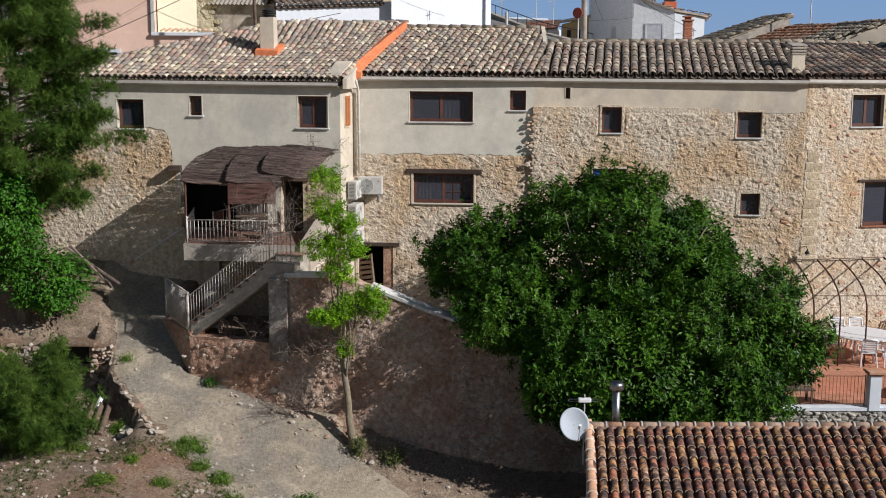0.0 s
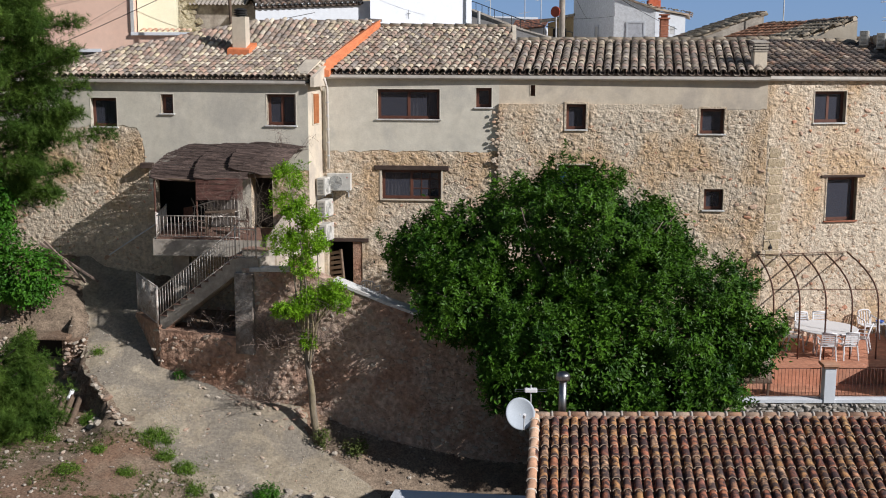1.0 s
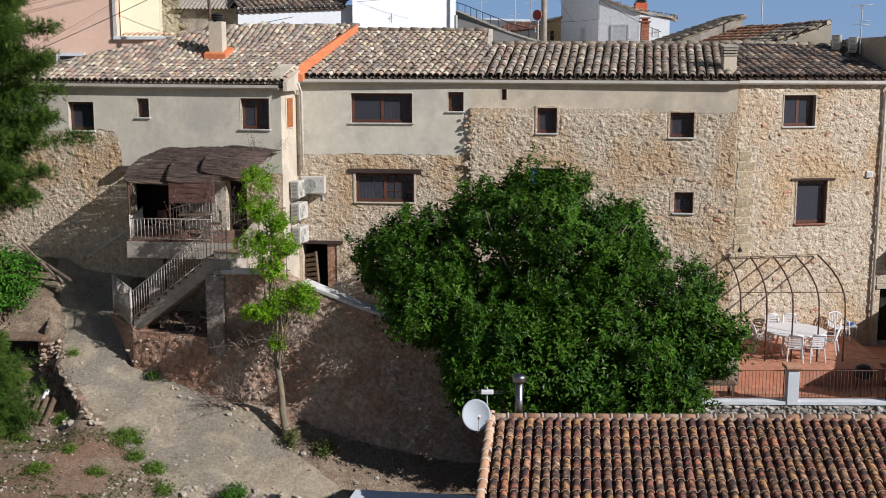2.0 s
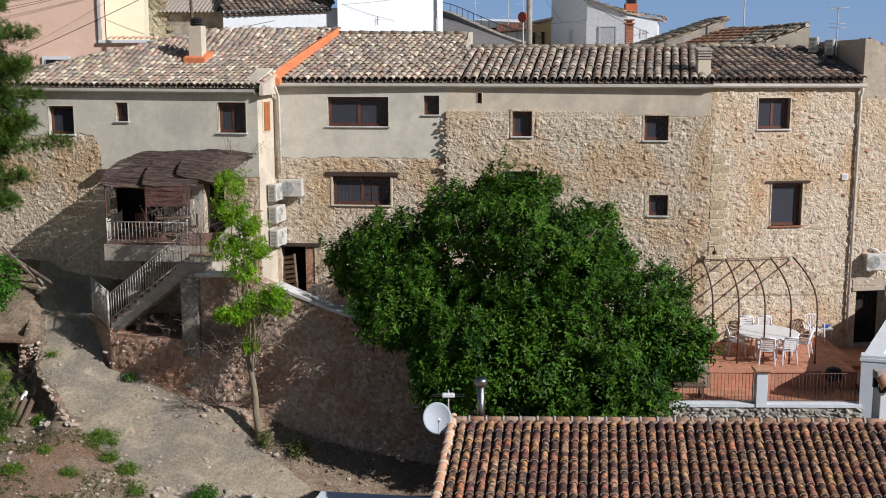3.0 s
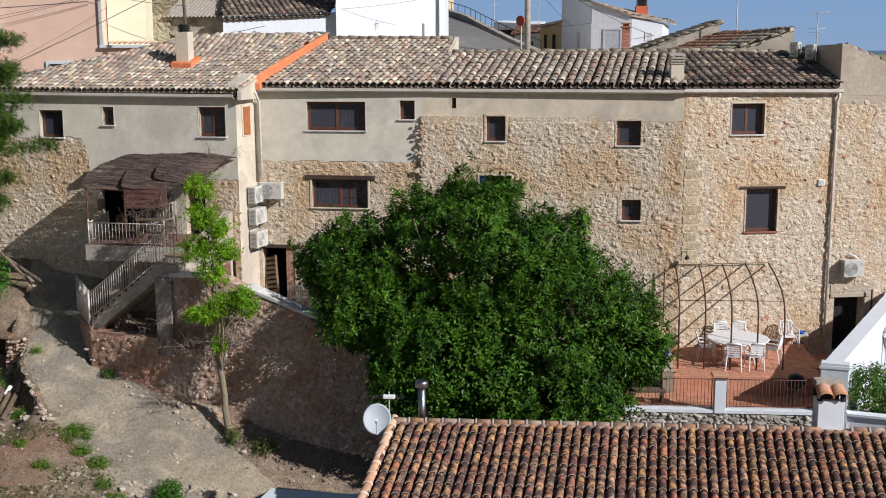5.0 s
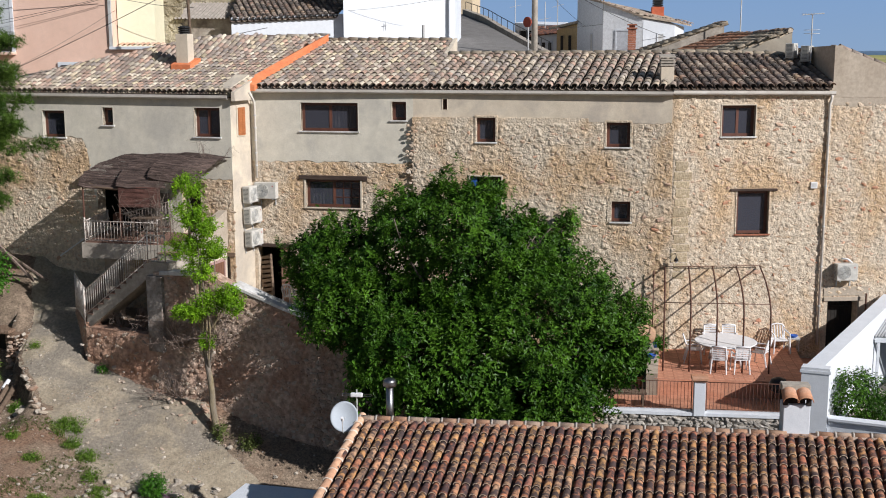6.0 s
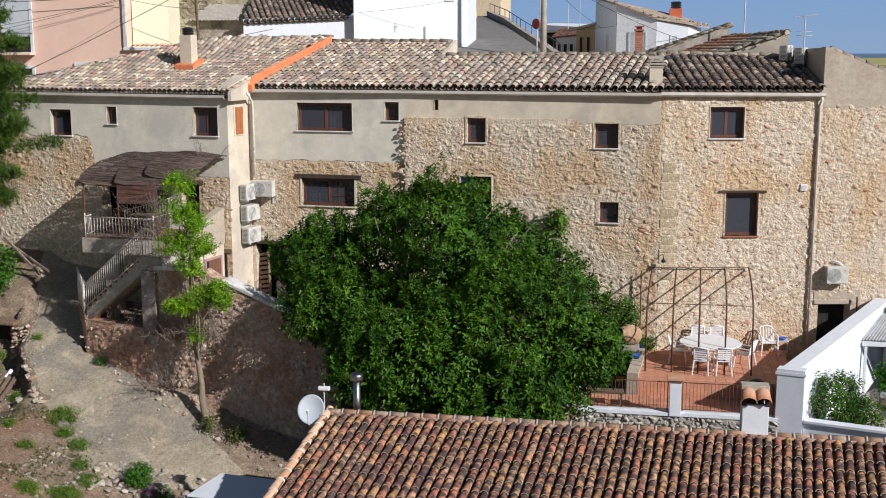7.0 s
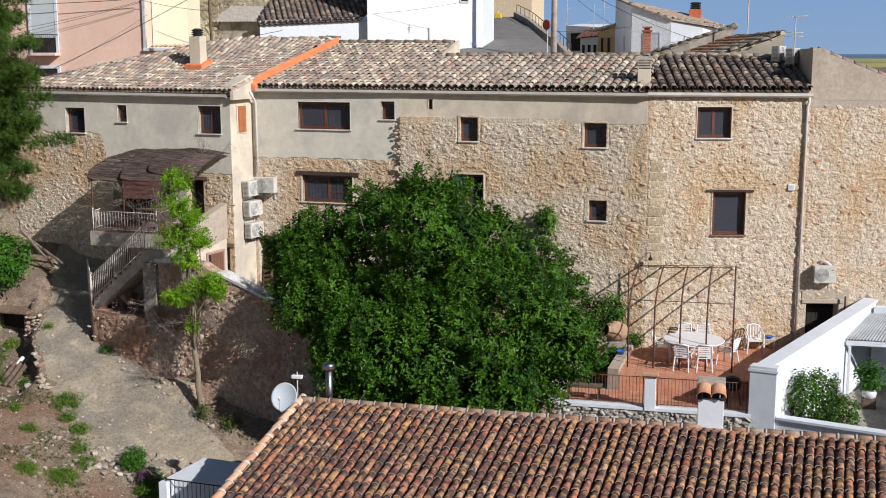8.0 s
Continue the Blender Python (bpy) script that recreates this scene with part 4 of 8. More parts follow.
for i in range(11):
    x = 16.7 + 0.38 * i
    ob = new("verge_tile", me)
    ob.parent = right_roof
    ob.matrix_local = pose(x, 35.5 + 0.188 * (x - 16.55), 10.68 - 0.397 * (x - 16.55), 0, 0, -79 + (i * 7) % 5) @ pose(0, 0, 0, -21.6)
deck = [(16.7, 35.8), (20.8, 36.6), (20.1, 40.8), (16.0, 39.9)]
part("roof_deck", Geo().prism(deck, [10.5, 8.8, 8.8, 10.5], [10.58, 8.9, 8.9, 10.58]), OLD_TILE, right_roof)
whole("wall_back", Geo().box((-14.6, 41.2, 0), (16.2, 41.5, 9.6)), PLASTER, "plain back wall of the old houses", "wall", "structure")


# ---- windows and doors ----
def window(number, face, hole, label, sashes=1, depth=0.16, sill=True, surround=0.05, curtain=0, lintel=0.0, trim=None, sill_material=None, bars=False, out=0.028):
    x0, x1, z0, z1 = hole
    w, h = abs(face.u(x1) - face.u(x0)), z1 - z0
    t = thing("window_%d" % number, label, "window", face.m @ pose((face.u(x0) + face.u(x1)) / 2, 0, z0), kind="structure")
    a = w / 2
    if surround:
        g = Geo()
        s = surround
        for lo, hi in (((-a - s, -out, 0), (-a, depth, h)), ((a, -out, 0), (a + s, depth, h)), ((-a - s, -out, h), (a + s, depth, h + s))):
            g.box(lo, hi, None, 0.008)
        part("surround", g, trim or PLASTER_WARM, t)
    g = Geo()
    b = 0.05
    for lo, hi in (((-a, depth, 0), (a, depth + 0.06, b)), ((-a, depth, h - b), (a, depth + 0.06, h)), ((-a, depth, b), (-a + b, depth + 0.06, h - b)), ((a - b, depth, b), (a, depth + 0.06, h - b))):
        g.box(lo, hi)
    part("window_frame", g, WOOD, t, "brown wooden frame")
    for k in range(sashes):
        p, q = -a + b + (w - 2 * b) * k / sashes, -a + b + (w - 2 * b) * (k + 1) / sashes
        r = 0.045
        y = depth + 0.012 * (k % 2)
        g = Geo()
        for lo, hi in (((p, y, b), (p + r, y + 0.045, h - b)), ((q - r, y, b), (q, y + 0.045, h - b)), ((p + r, y, b), (q - r, y + 0.045, b + r)), ((p + r, y, h - b - r), (q - r, y + 0.045, h - b))):
            g.box(lo, hi)
        if bars and k == sashes - 1:
            for f in (0.35, 0.65):
                g.box((p + (q - p) * f - 0.012, y, b), (p + (q - p) * f + 0.012, y + 0.03, h - b))
            for f in (0.36, 0.68):
                g.box((p, y, h * f - 0.012), (q, y + 0.03, h * f + 0.012))
        sash = part("sash", g, WOOD, t)
        pane = part("pane", Geo().box((p + r, y + 0.015, b + r), (q - r, y + 0.021, h - b - r)), GLASS, sash)
        pane.visible_shadow = False
        if curtain >> k & 1:
            g = Geo()
            n = 14
            v = [(p + r + (q - p - 2 * r) * i / n, depth + 0.16 + 0.02 * (-1) ** i, z) for z in (b, h - b) for i in range(n + 1)]
            g.add(v, [(i, i + 1, i + n + 2, i + n + 1) for i in range(n)])
            part("curtain", g, CURTAIN, t, "pale hanging curtain")
    if sill:
        part("window_sill", Geo().box((-a - 0.06, -0.07, -0.045), (a + 0.06, depth, 0.0), None, 0.01), sill_material or CAP_WHITE, t, "pale stone sill")
    if lintel:
        part("lintel", Geo().box((-a - 0.24, -0.06, h + 0.0), (a + 0.26, depth, h + lintel), None, 0.02), DARK_BEAM, t, "dark timber lintel")
    return t


window(1, LEFT, LEFT_HOLES[0], "square brown-framed window with dark glass", curtain=1, trim=PLASTER, surround=0.03, out=0.02)
window(2, LEFT, LEFT_HOLES[1], "narrow brown-framed window high in rendered wall", trim=PLASTER, surround=0.03, out=0.02)
window(3, LEFT, LEFT_HOLES[2], "square brown-framed window with two curtained sashes", 2, curtain=3, trim=PLASTER, surround=0.03, out=0.02)
window(4, MAIN_A, A_HOLES[0], "wide sliding brown window with pale curtain", 2, curtain=2, trim=PLASTER, surround=0.03, out=0.02)
window(5, MAIN_A, A_HOLES[1], "small brown-framed window in cream render", trim=PLASTER, surround=0.03, out=0.02)
window(6, MAIN_A, A_HOLES[2], "wide window under a dark timber lintel, half open", 2, curtain=1, lintel=0.15, bars=True, sill_material=PLASTER_WARM, surround=0.07)
window(7, MAIN_B, B_HOLES[0], "slit window under the eaves", sill=False, surround=0.02)
window(8, SKIN, B_HOLES[1], "small brown window in rubble stone", trim=MORTAR, out=0.02, surround=0.07)
window(9, MAIN_B, B_HOLES[2], "small dark window in rubble stone", trim=MORTAR, out=0.02, surround=0.07)
window(10, MAIN_B, B_HOLES[3], "small square window in a plaster surround", surround=0.14, trim=MORTAR, out=0.022)
window(11, SKIN, B_HOLES[4], "dark open window behind the tree top", 2, sill=False)
window(12, MAIN_C, C_HOLES[0], "brown casement window in bare stone wall", 2, trim=PLASTER_WARM, out=0.018, surround=0.035)
window(13, MAIN_C, C_HOLES[1], "tall casement window with a brick sill", 1, lintel=0.08, sill_material=BRICK, surround=0.045, trim=MORTAR, out=0.02)
t = thing("window_14", "varnished orange-brown wooden shutters, closed", "window", RETURN.m @ pose(0.62, 0, 7.72), kind="structure")
part("surround", Geo().box((-0.28, -0.03, -0.05), (0.28, 0.05, 0.99), None, 0.01), PLASTER_WARM, t)
for s in (-1, 1):
    g = Geo().box((min(0, s * 0.22), -0.055, 0), (max(0, s * 0.22), -0.03, 0.94), None, 0.006)
    for k in range(9):
        g.box((s * 0.11 - 0.08, -0.066, 0.05 + 0.095 * k), (s * 0.11 + 0.08, -0.055, 0.11 + 0.095 * k))
    part("shutter", g, ORANGE_WOOD, t)


def plank_door(number, face, hole, label, depth=0.25, material=None, head=None):
    x0, x1, z0, z1 = hole
    w, h = abs(face.u(x1) - face.u(x0)), z1 - z0
    t = thing("door_%d" % number, label, "door", face.m @ pose((face.u(x0) + face.u(x1)) / 2, 0, z0), kind="structure")
    n = max(4, int(w / 0.14))
    for k in range(n):
        part("plank", Geo().box((-w / 2 + w * k / n + 0.004, depth, 0.01), (-w / 2 + w * (k + 1) / n - 0.004, depth + 0.04, h - 0.01), None, 0.006), material or DOOR_WOOD, t)
    for z in (0.3, h - 0.35):
        part("ledge", Geo().box((-w / 2 + 0.03, depth - 0.025, z), (w / 2 - 0.03, depth, z + 0.1), None, 0.006), material or DOOR_WOOD, t)
    part("door_handle", Geo().tube([(w / 2 - 0.12, depth - 0.05, h * 0.46), (w / 2 - 0.12, depth - 0.05, h * 0.46 + 0.12)], 0.012), BLACK_IRON, t)
    part("lintel", Geo().box((-w / 2 - 0.15, -0.05, h), (w / 2 + 0.2, depth, h + 0.14), None, 0.015), head or OLD_WOOD, t, "door lintel")
    return t


plank_door(1, LEFT, LEFT_HOLES[5], "weathered brown plank door at yard level")
# door 2 is a near-black filling that paints the doorway's shade
plank_door(2, LEFT, LEFT_HOLES[4], "balcony doorway closed by near-black planks that stand for shade", 0.48, DARK)
part("lintel", Geo().box((MAIN_A.u(-3.15), -0.045, 3.75), (MAIN_A.u(-1.38), 0.3, 3.88), None, 0.02), DARK_BEAM, wall_a, "dark timber door lintel")
part("door_reveal", Geo().box((MAIN_A.u(-1.92), 0.03, 1.6), (MAIN_A.u(-1.6) - 0.01, 0.5, 3.74), None, 0.01), RED_EARTH, wall_a, "reddish rendered door reveal")
plank_door(3, RIGHT, R_HOLES[0], "dark ground-floor door of the neighbouring house", 0.4, DARK, OLD_RENDER)
part("door_surround", Geo().box((RIGHT.u(16.6), -0.025, 2.45), (RIGHT.u(18.1), 0.02, 2.75)).box((RIGHT.u(17.78), -0.025, 0.4), (RIGHT.u(18.1), 0.02, 2.45)), OLD_RENDER, wall_r, "pinkish plaster round the door")

# ---- retaining walls and yards ----
W1 = Face((-7.6, 31.85), (-4.85, 30.95))
W2 = Face((-4.85, 30.95), (0.6, 29.95))
W3 = Face((0.6, 29.95), (9.3, 29.0))
WT = Face((9.3, 29.0), (14.85, 28.98))
W0 = Face((-8.75, 33.6), (-7.6, 31.85))


def yard_top(x):
    if x < -2.3:
        return 3.44 + 0.25 * smooth(-2.3, -2.9, x)
    if x < -0.6:
        return 3.44 - (x + 2.3) * 0.375
    return max(0.25, 2.80 - (x + 0.6) * 0.32)


def retaining(name, face, top, material, stone, label, seed, base=-2.6, thick=0.5, steps=24, capped=True, **kw):
    g = Geo()
    n = steps
    us = [face.length * i / n for i in range(n + 1)]
    xs = [face.a.x + face.d.x * u for u in us]
    v = []
    for u, x in zip(us, xs):
        z = top(x)
        bulge = 0.05 * noise.noise((x * 1.3, 5, 0))
        v += [(u, bulge, base), (u, bulge, z), (u, thick, z), (u, thick, base)]
    f = [(4 * i + k, 4 * i + 4 + k, 4 * i + 4 + (k + 1) % 4, 4 * i + (k + 1) % 4) for i in range(n) for k in range(4)]
    g.add(v, f + [(0, 1, 2, 3), (4 * n + 3, 4 * n + 2, 4 * n + 1, 4 * n)])
    ob = whole(name, g, material, label, "wall", "structure", m=face.m)
    if kw.get("uneven"):
        relief(face, face.a.x, face.b.x, base, max(top(x) for x in xs), lambda x, z: z < top(x) - 0.03 and -2.2 < z, material, ob, seed, step=0.06, cell=(0.30, 0.20), height=0.055, rough=0.022, bury=0.2)
    rubble(face, face.a.x, face.b.x, base, max(top(x) for x in xs), lambda x, z: z < top(x) - 0.06, stone, ob, seed,
           size=kw.get("size", (0.09, 0.27)), course=kw.get("course", (0.08, 0.17)), depth=kw.get("depth", (0.012, 0.05)), gap=0.01, cover=kw.get("cover", 0.7))
    if capped:
        c = Geo()
        v = []
        capped_at = [(u, x) for u, x in zip(us, xs) if x >= kw.get("cap_from", -99)]
        k = len(capped_at) - 1
        f = [(4 * i + q, 4 * i + 4 + q, 4 * i + 4 + (q + 1) % 4, 4 * i + (q + 1) % 4) for i in range(k) for q in range(4)]
        for u, x in capped_at:
            z = top(x)
            j = 0.02 * noise.noise((x * 3, 9, 0))
            v += [(u, -0.05 + j, z - 0.02), (u, -0.05 + j, z + 0.07 + j), (u, thick + 0.03, z + 0.08), (u, thick + 0.03, z - 0.02)]
        c.add(v, f + [(0, 1, 2, 3), (4 * k + 3, 4 * k + 2, 4 * k + 1, 4 * k)])
        part("coping", c, WHITE if name == "wall_terrace" else CAP_WHITE, ob, "whitewashed wall coping")
    return ob


retaining("wall_yard_low", W1, lambda x: 1.62 + 0.05 * noise.noise((x * 2, 0, 0)), RED_EARTH, EARTH_STONE, "low red-earth rubble wall under the stairs", 31, capped=False, uneven=True, cover=0.13, depth=(0.03, 0.07))
retaining("wall_yard_side", W0, lambda x: 1.75, RED_EARTH, EARTH_STONE, "rough side wall beside the lane", 32, capped=False, depth=(0.01, 0.03), cover=0.35)
retaining("wall_yard_high", W2, yard_top, EARTH_MORTAR, EARTH_STONE, "tall rubble retaining wall with whitewashed coping", 33, uneven=True, depth=(0.03, 0.07), cover=0.34, cap_from=-2.3)
whole("wall_landing_coping", Geo().prism([(-4.62, 30.86), (-3.42, 30.60), (-3.36, 30.95), (-4.55, 31.2)], [3.60, 3.64, 3.64, 3.60], [3.72, 3.78, 3.78, 3.72]), CAP_WHITE, "whitewashed coping beside the landing", "coping", "structure")
retaining("wall_yard_tree", W3, yard_top, EARTH_MORTAR, EARTH_STONE, "rubble retaining wall behind the big tree", 34)
retaining("wall_terrace", WT, lambda x: 0.22, CONCRETE, GREY_STONE, "grey rubble terrace wall with white coping", 35, depth=(0.03, 0.08), cover=0.97, size=(0.10, 0.30), course=(0.07, 0.15), thick=0.25)
whole("floor_yard_low", Geo().prism([(-7.5, 32.1), (-4.6, 31.2), (-4.2, 34.4), (-8.7, 35.1), (-8.6, 33.7)], 0.4, 1.58), SOIL, "earth floor under the balcony", "floor", "structure")
whole("floor_doorstep", Geo().prism([(-3.0, 34.0), (-0.7, 33.8), (-0.6, 35.2), (-2.9, 35.4)], 1.2, 1.798), CONCRETE, "concrete doorstep of the yard door", "floor", "structure")
whole("floor_yard", Geo().prism([(-4.3, 31.2), (9.4, 29.4), (9.6, 34.5), (-2.8, 35.5), (-3.2, 34.3)], -1.0, [1.6, 0.16, 0.16, 1.6, 1.6]), CONCRETE, "concrete yard floor behind the retaining wall", "floor", "structure")

# ---- stairs, balcony and reed canopy ----
WORN_CLAY = shade("worn_tread", (0.20, 0.125, 0.095), (0.32, 0.205, 0.155), 6, 0.85, 0.3, 30)
stairs = thing("staircase", "outdoor concrete staircase with terracotta treads rising to the balcony", "stairs", kind="structure")
SA, SB = Vector((-7.58, 31.92, 1.86)), Vector((-5.04, 31.09, 3.98))
sd = Vector((SB.x - SA.x, SB.y - SA.y, 0))
run = sd.length
sd.normalize()
sn = Vector((-sd.y, sd.x, 0))
SM = Matrix((sd, sn, Vector((0, 0, 1)))).transposed().to_4x4()
SM.translation = (SA.x, SA.y, 0)
N = 11
for k in range(N):
    z = SA.z + (SB.z - SA.z) * (k + 1) / N
    u0, u1 = run * k / N, run * (k + 1) / N
    part("step", Geo().box((u0, 0.02, z - 0.34), (u1 + 0.02, 0.95, z - 0.03), SM), CONCRETE, stairs)
    part("tread", Geo().box((u0 - 0.02, -0.015, z - 0.03), (u1 + 0.02, 0.96, z), SM, 0.006), WORN_CLAY, stairs, "worn terracotta tread")
g = Geo()
v = [(0, 0, 1.62), (run, 0, 3.60), (run, 0, 3.98), (0.0, 0, 1.96)]
g.add([(x, y, z) for y in (0, 0.95) for x, _, z in v], [(0, 1, 2, 3), (7, 6, 5, 4), (0, 4, 5, 1), (1, 5, 6, 2), (2, 6, 7, 3), (3, 7, 4, 0)], SM @ pose(0, 0.01, -0.12))
part("stringer", g, CONCRETE, stairs)
part("landing", Geo().prism([(-5.05, 31.08), (-4.36, 30.86), (-4.0, 31.88), (-4.78, 32.0)], 3.56, 3.98), CONCRETE, stairs)
part("step", Geo().prism([(-4.95, 31.62), (-4.12, 31.40), (-4.0, 31.86), (-4.80, 32.0)], 3.98, 4.14), CONCRETE, stairs)
part("tread", Geo().prism([(-4.97, 31.60), (-4.13, 31.38), (-4.0, 31.86), (-4.80, 32.0)], 4.14, 4.17), WORN_CLAY, stairs, "worn terracotta tread")
FLAKED = shade("flaked_whitewash", (0.27, 0.235, 0.205), (0.44, 0.40, 0.36), 3, 0.92, 0.8, 18, (0.20, 0.145, 0.11), 1.6, 0.85, bdist=0.04, warp=0.8, grit=(7.0, 0.4))
whole("wall_pillar", Geo().box((-0.30, -0.16, 1.1), (0.30, 0.45, 3.56), SM @ pose(2.97, -0.02, 0), 0.03), FLAKED, "flaking whitewashed pillar under the landing", "pillar", "structure")

balcony = thing("balcony", "concrete balcony slab on the house wall", "balcony", kind="structure")
part("slab", Geo().prism([(-7.78, 32.28), (-5.05, 32.02), (-3.95, 31.9), (-3.9, 34.4), (-8.1, 35.1)], 3.84, 4.34), CONCRETE, balcony)
# brown tile with the canopy's shade darkened into its colour
part("floor_finish", Geo().prism([(-7.7, 32.35), (-4.0, 31.98), (-3.95, 34.35), (-8.0, 35.05)], 4.341, 4.36), shade("shaded_brown_tile", (0.17, 0.095, 0.07), (0.27, 0.16, 0.12), 4, 0.8, 0.3, 30), balcony)
part("support", Geo().box((-7.35, 33.0, 1.5), (-6.85, 33.4, 3.84), None, 0.02), CONCRETE, balcony)
part("parapet", Geo().prism([(-4.25, 31.85), (-3.95, 31.85), (-3.45, 34.3), (-3.75, 34.35)], [3.55, 3.55, 3.95, 3.95], [4.45, 4.45, 5.2, 5.2]), OLD_RENDER, balcony)
part("side_wall", Geo().prism([(-4.25, 31.9), (-4.0, 31.9), (-3.5, 34.3), (-3.75, 34.35)], 1.6, [3.55, 3.55, 3.95, 3.95]), PLASTER_WARM, balcony)
SIDE = Face((-4.0, 31.9), (-3.5, 34.3))
door = thing("door_4", "faded brown plank door in a pinkish frame under the balcony", "door", SIDE.m @ pose(1.72, 0, 1.6), kind="structure")
for k in range(5):
    part("plank", Geo().box((-0.45 + 0.18 * k, -0.035, 0.0), (-0.455 + 0.18 * (k + 1), -0.004, 1.88), None, 0.006), DOOR_WOOD if k else DARK, door)
FRAME_PINK = shade("faded_frame", (0.36, 0.22, 0.19), (0.46, 0.31, 0.27), 6, 0.8, 0.3, 40)
for lo, hi in (((-0.53, -0.06, 0), (-0.455, -0.004, 1.97)), ((0.445, -0.06, 0), (0.52, -0.004, 1.97)), ((-0.455, -0.06, 1.885), (0.445, -0.004, 1.97))):
    part("door_frame", Geo().box(lo, hi, None, 0.01), FRAME_PINK, door)


def railing(name, pts, height, low, material, label, spacing=0.115, bar=0.009, rail=0.017, finial=False):
    """An iron railing along points on the floor: posts at its corners, two rails, upright bars."""
    t = thing(name, label, "railing")
    pts = [Vector(p) for p in pts]
    up = Vector((0, 0, 1))
    for i, p in enumerate(pts):
        g = Geo().tube([p, p + up * (height + 0.04)], rail * 1.25, 8)
        if finial:
            g.lathe([(0.012, 0), (0.03, 0.02), (0.034, 0.05), (0.018, 0.085)], 10, Matrix.Translation(p + up * (height + 0.03)))
        part("post", g, material, t, smooth=True)
    for a, b in zip(pts, pts[1:]):
        part("top_rail", Geo().tube([a + up * height, b + up * height], rail, 8), material, t, smooth=True)
        part("bottom_rail", Geo().tube([a + up * low, b + up * low], rail * 0.8, 6), material, t, smooth=True)
        n = int((b - a).length / spacing)
        for k in range(1, n):
            p = a.lerp(b, k / n)
            part("bar", Geo().tube([p + up * low, p + up * height], bar, 5), material, t, smooth=True)
    return t


railing("balcony_railing", [(-7.68, 32.36, 4.36), (-5.1, 32.10, 4.36)], 0.70, 0.07, PALE_IRON, "pale painted iron balcony railing with upright bars", finial=True)
railing("balcony_railing", [(-7.72, 32.46, 4.36), (-7.98, 34.95, 4.36)], 0.68, 0.07, PALE_IRON, "pale painted iron railing at the balcony's side")
railing("balcony_railing", [(-7.3, 34.6, 4.36), (-5.4, 34.3, 4.9)], 0.6, 0.07, PALE_IRON, "inner pale railing under the canopy")
railing("stair_railing", [SA + Vector((-0.04, 0.01, 0.10)), SB + Vector((-0.02, -0.01, 0.0)), Vector((-4.42, 30.90, 3.98))], 0.86, 0.05, PALE_IRON, "flaking pale iron stair railing with a ball-topped newel", finial=True)
railing("yard_railing", [(-7.62, 31.86, 1.7), (-8.62, 33.4, 1.85)], 1.25, 0.1, PALE_IRON, "tall pale iron railing beside the lane", 0.085)

canopy = thing("reed_canopy", "sagging canopy of dark dried reed mats over the balcony", "canopy")
rnd = random.Random(3)
# hem from x0 to x1, top edge from t0 to t1, hem height at both ends, front line, lift over the mat before
for x0, x1, t0, t1, h0, h1, front, lift in ((-7.80, -6.20, -6.95, -5.4, 6.24, 6.14, 32.36, 0.0), (-6.44, -4.85, -5.85, -4.5, 6.24, 6.24, 32.20, 0.09), (-5.38, -3.86, -4.85, -3.26, 6.54, 6.32, 32.25, 0.16)):
    g, hem, edge = Geo(), [], []
    count = 130
    for i in range(count):
        s = i / (count - 1)
        a = s * math.pi / 2
        g_, h_ = 1 - math.cos(a), math.sin(a)
        a0, a1 = x0 + (t0 - x0) * g_ + rnd.uniform(-0.04, 0.02), x1 + (t1 - x1) * g_ ** 0.7 + rnd.uniform(-0.04, 0.05)
        pts = []
        for k in range(9):
            u = k / 8
            x = a0 + (a1 - a0) * u
            back = 34.22 + (-3.2 - x) * 0.166
            fr = front + (0.75 * smooth(-4.4, -3.3, x))
            z_hem = h0 + (h1 - h0) * u - 0.05 * math.sin(math.pi * u)
            z_top = 7.04 + 0.5 * lift - 0.10 * smooth(-4.6, -3.3, x)
            y = fr + (back - fr) * g_
            z = z_hem + (z_top - z_hem) * h_ + lift * (1 - u) * 0.45 * max(0.0, math.sin(2 * a)) ** 0.5 + 0.035 * noise.noise((x * 2.2, s * 5, lift * 30))
            pts.append((x, y, z + rnd.uniform(-0.016, 0.012)))
        g.tube(pts, rnd.uniform(0.008, 0.017), 4, caps=False)
        if i == 0:
            hem = pts
        if i % 8 == 0 or i == count - 1:
            edge.append(Vector(pts[0]) + Vector((0.02, 0, -0.01)))
    mat_ = part("reed_mat", g, REED, canopy)
    part("mat_hem", Geo().tube(hem, 0.032, 7), REED, mat_, smooth=True)
    part("mat_edge", Geo().tube(edge, 0.014, 6), REED, mat_, smooth=True)
g = Geo()
for i in range(25):
    z = 6.20 - i * 0.0265
    g.tube([(-6.40, 32.22, z), (-5.75, 32.18 + 0.02 * math.sin(i), z + 0.01), (-4.98, 32.16, z)], rnd.uniform(0.011, 0.016), 4)
part("roll_blind", g, shade("red_reed", (0.11, 0.052, 0.042), (0.20, 0.10, 0.08), 9, 0.85, 0.5, 60, stretch=(0.25, 2, 2)), canopy, "reddish slatted roll-down blind")
for x, y in ((-7.70, 32.42), (-6.40, 32.26)):
    part("pole", Geo().tube([(x, y, 4.36), (x, y, 6.25)], 0.028, 8), IRON, canopy, "rusty iron pole")
part("front_beam", Geo().tube([(-7.74, 32.42, 6.20), (-6.40, 32.26, 6.14)], 0.035, 8), OLD_WOOD, canopy, "rough front pole")
part("wall_beam", Geo().box((-8.75, 34.85, 6.25), (-8.35, 35.2, 6.42), None, 0.01), DARK_BEAM, canopy)
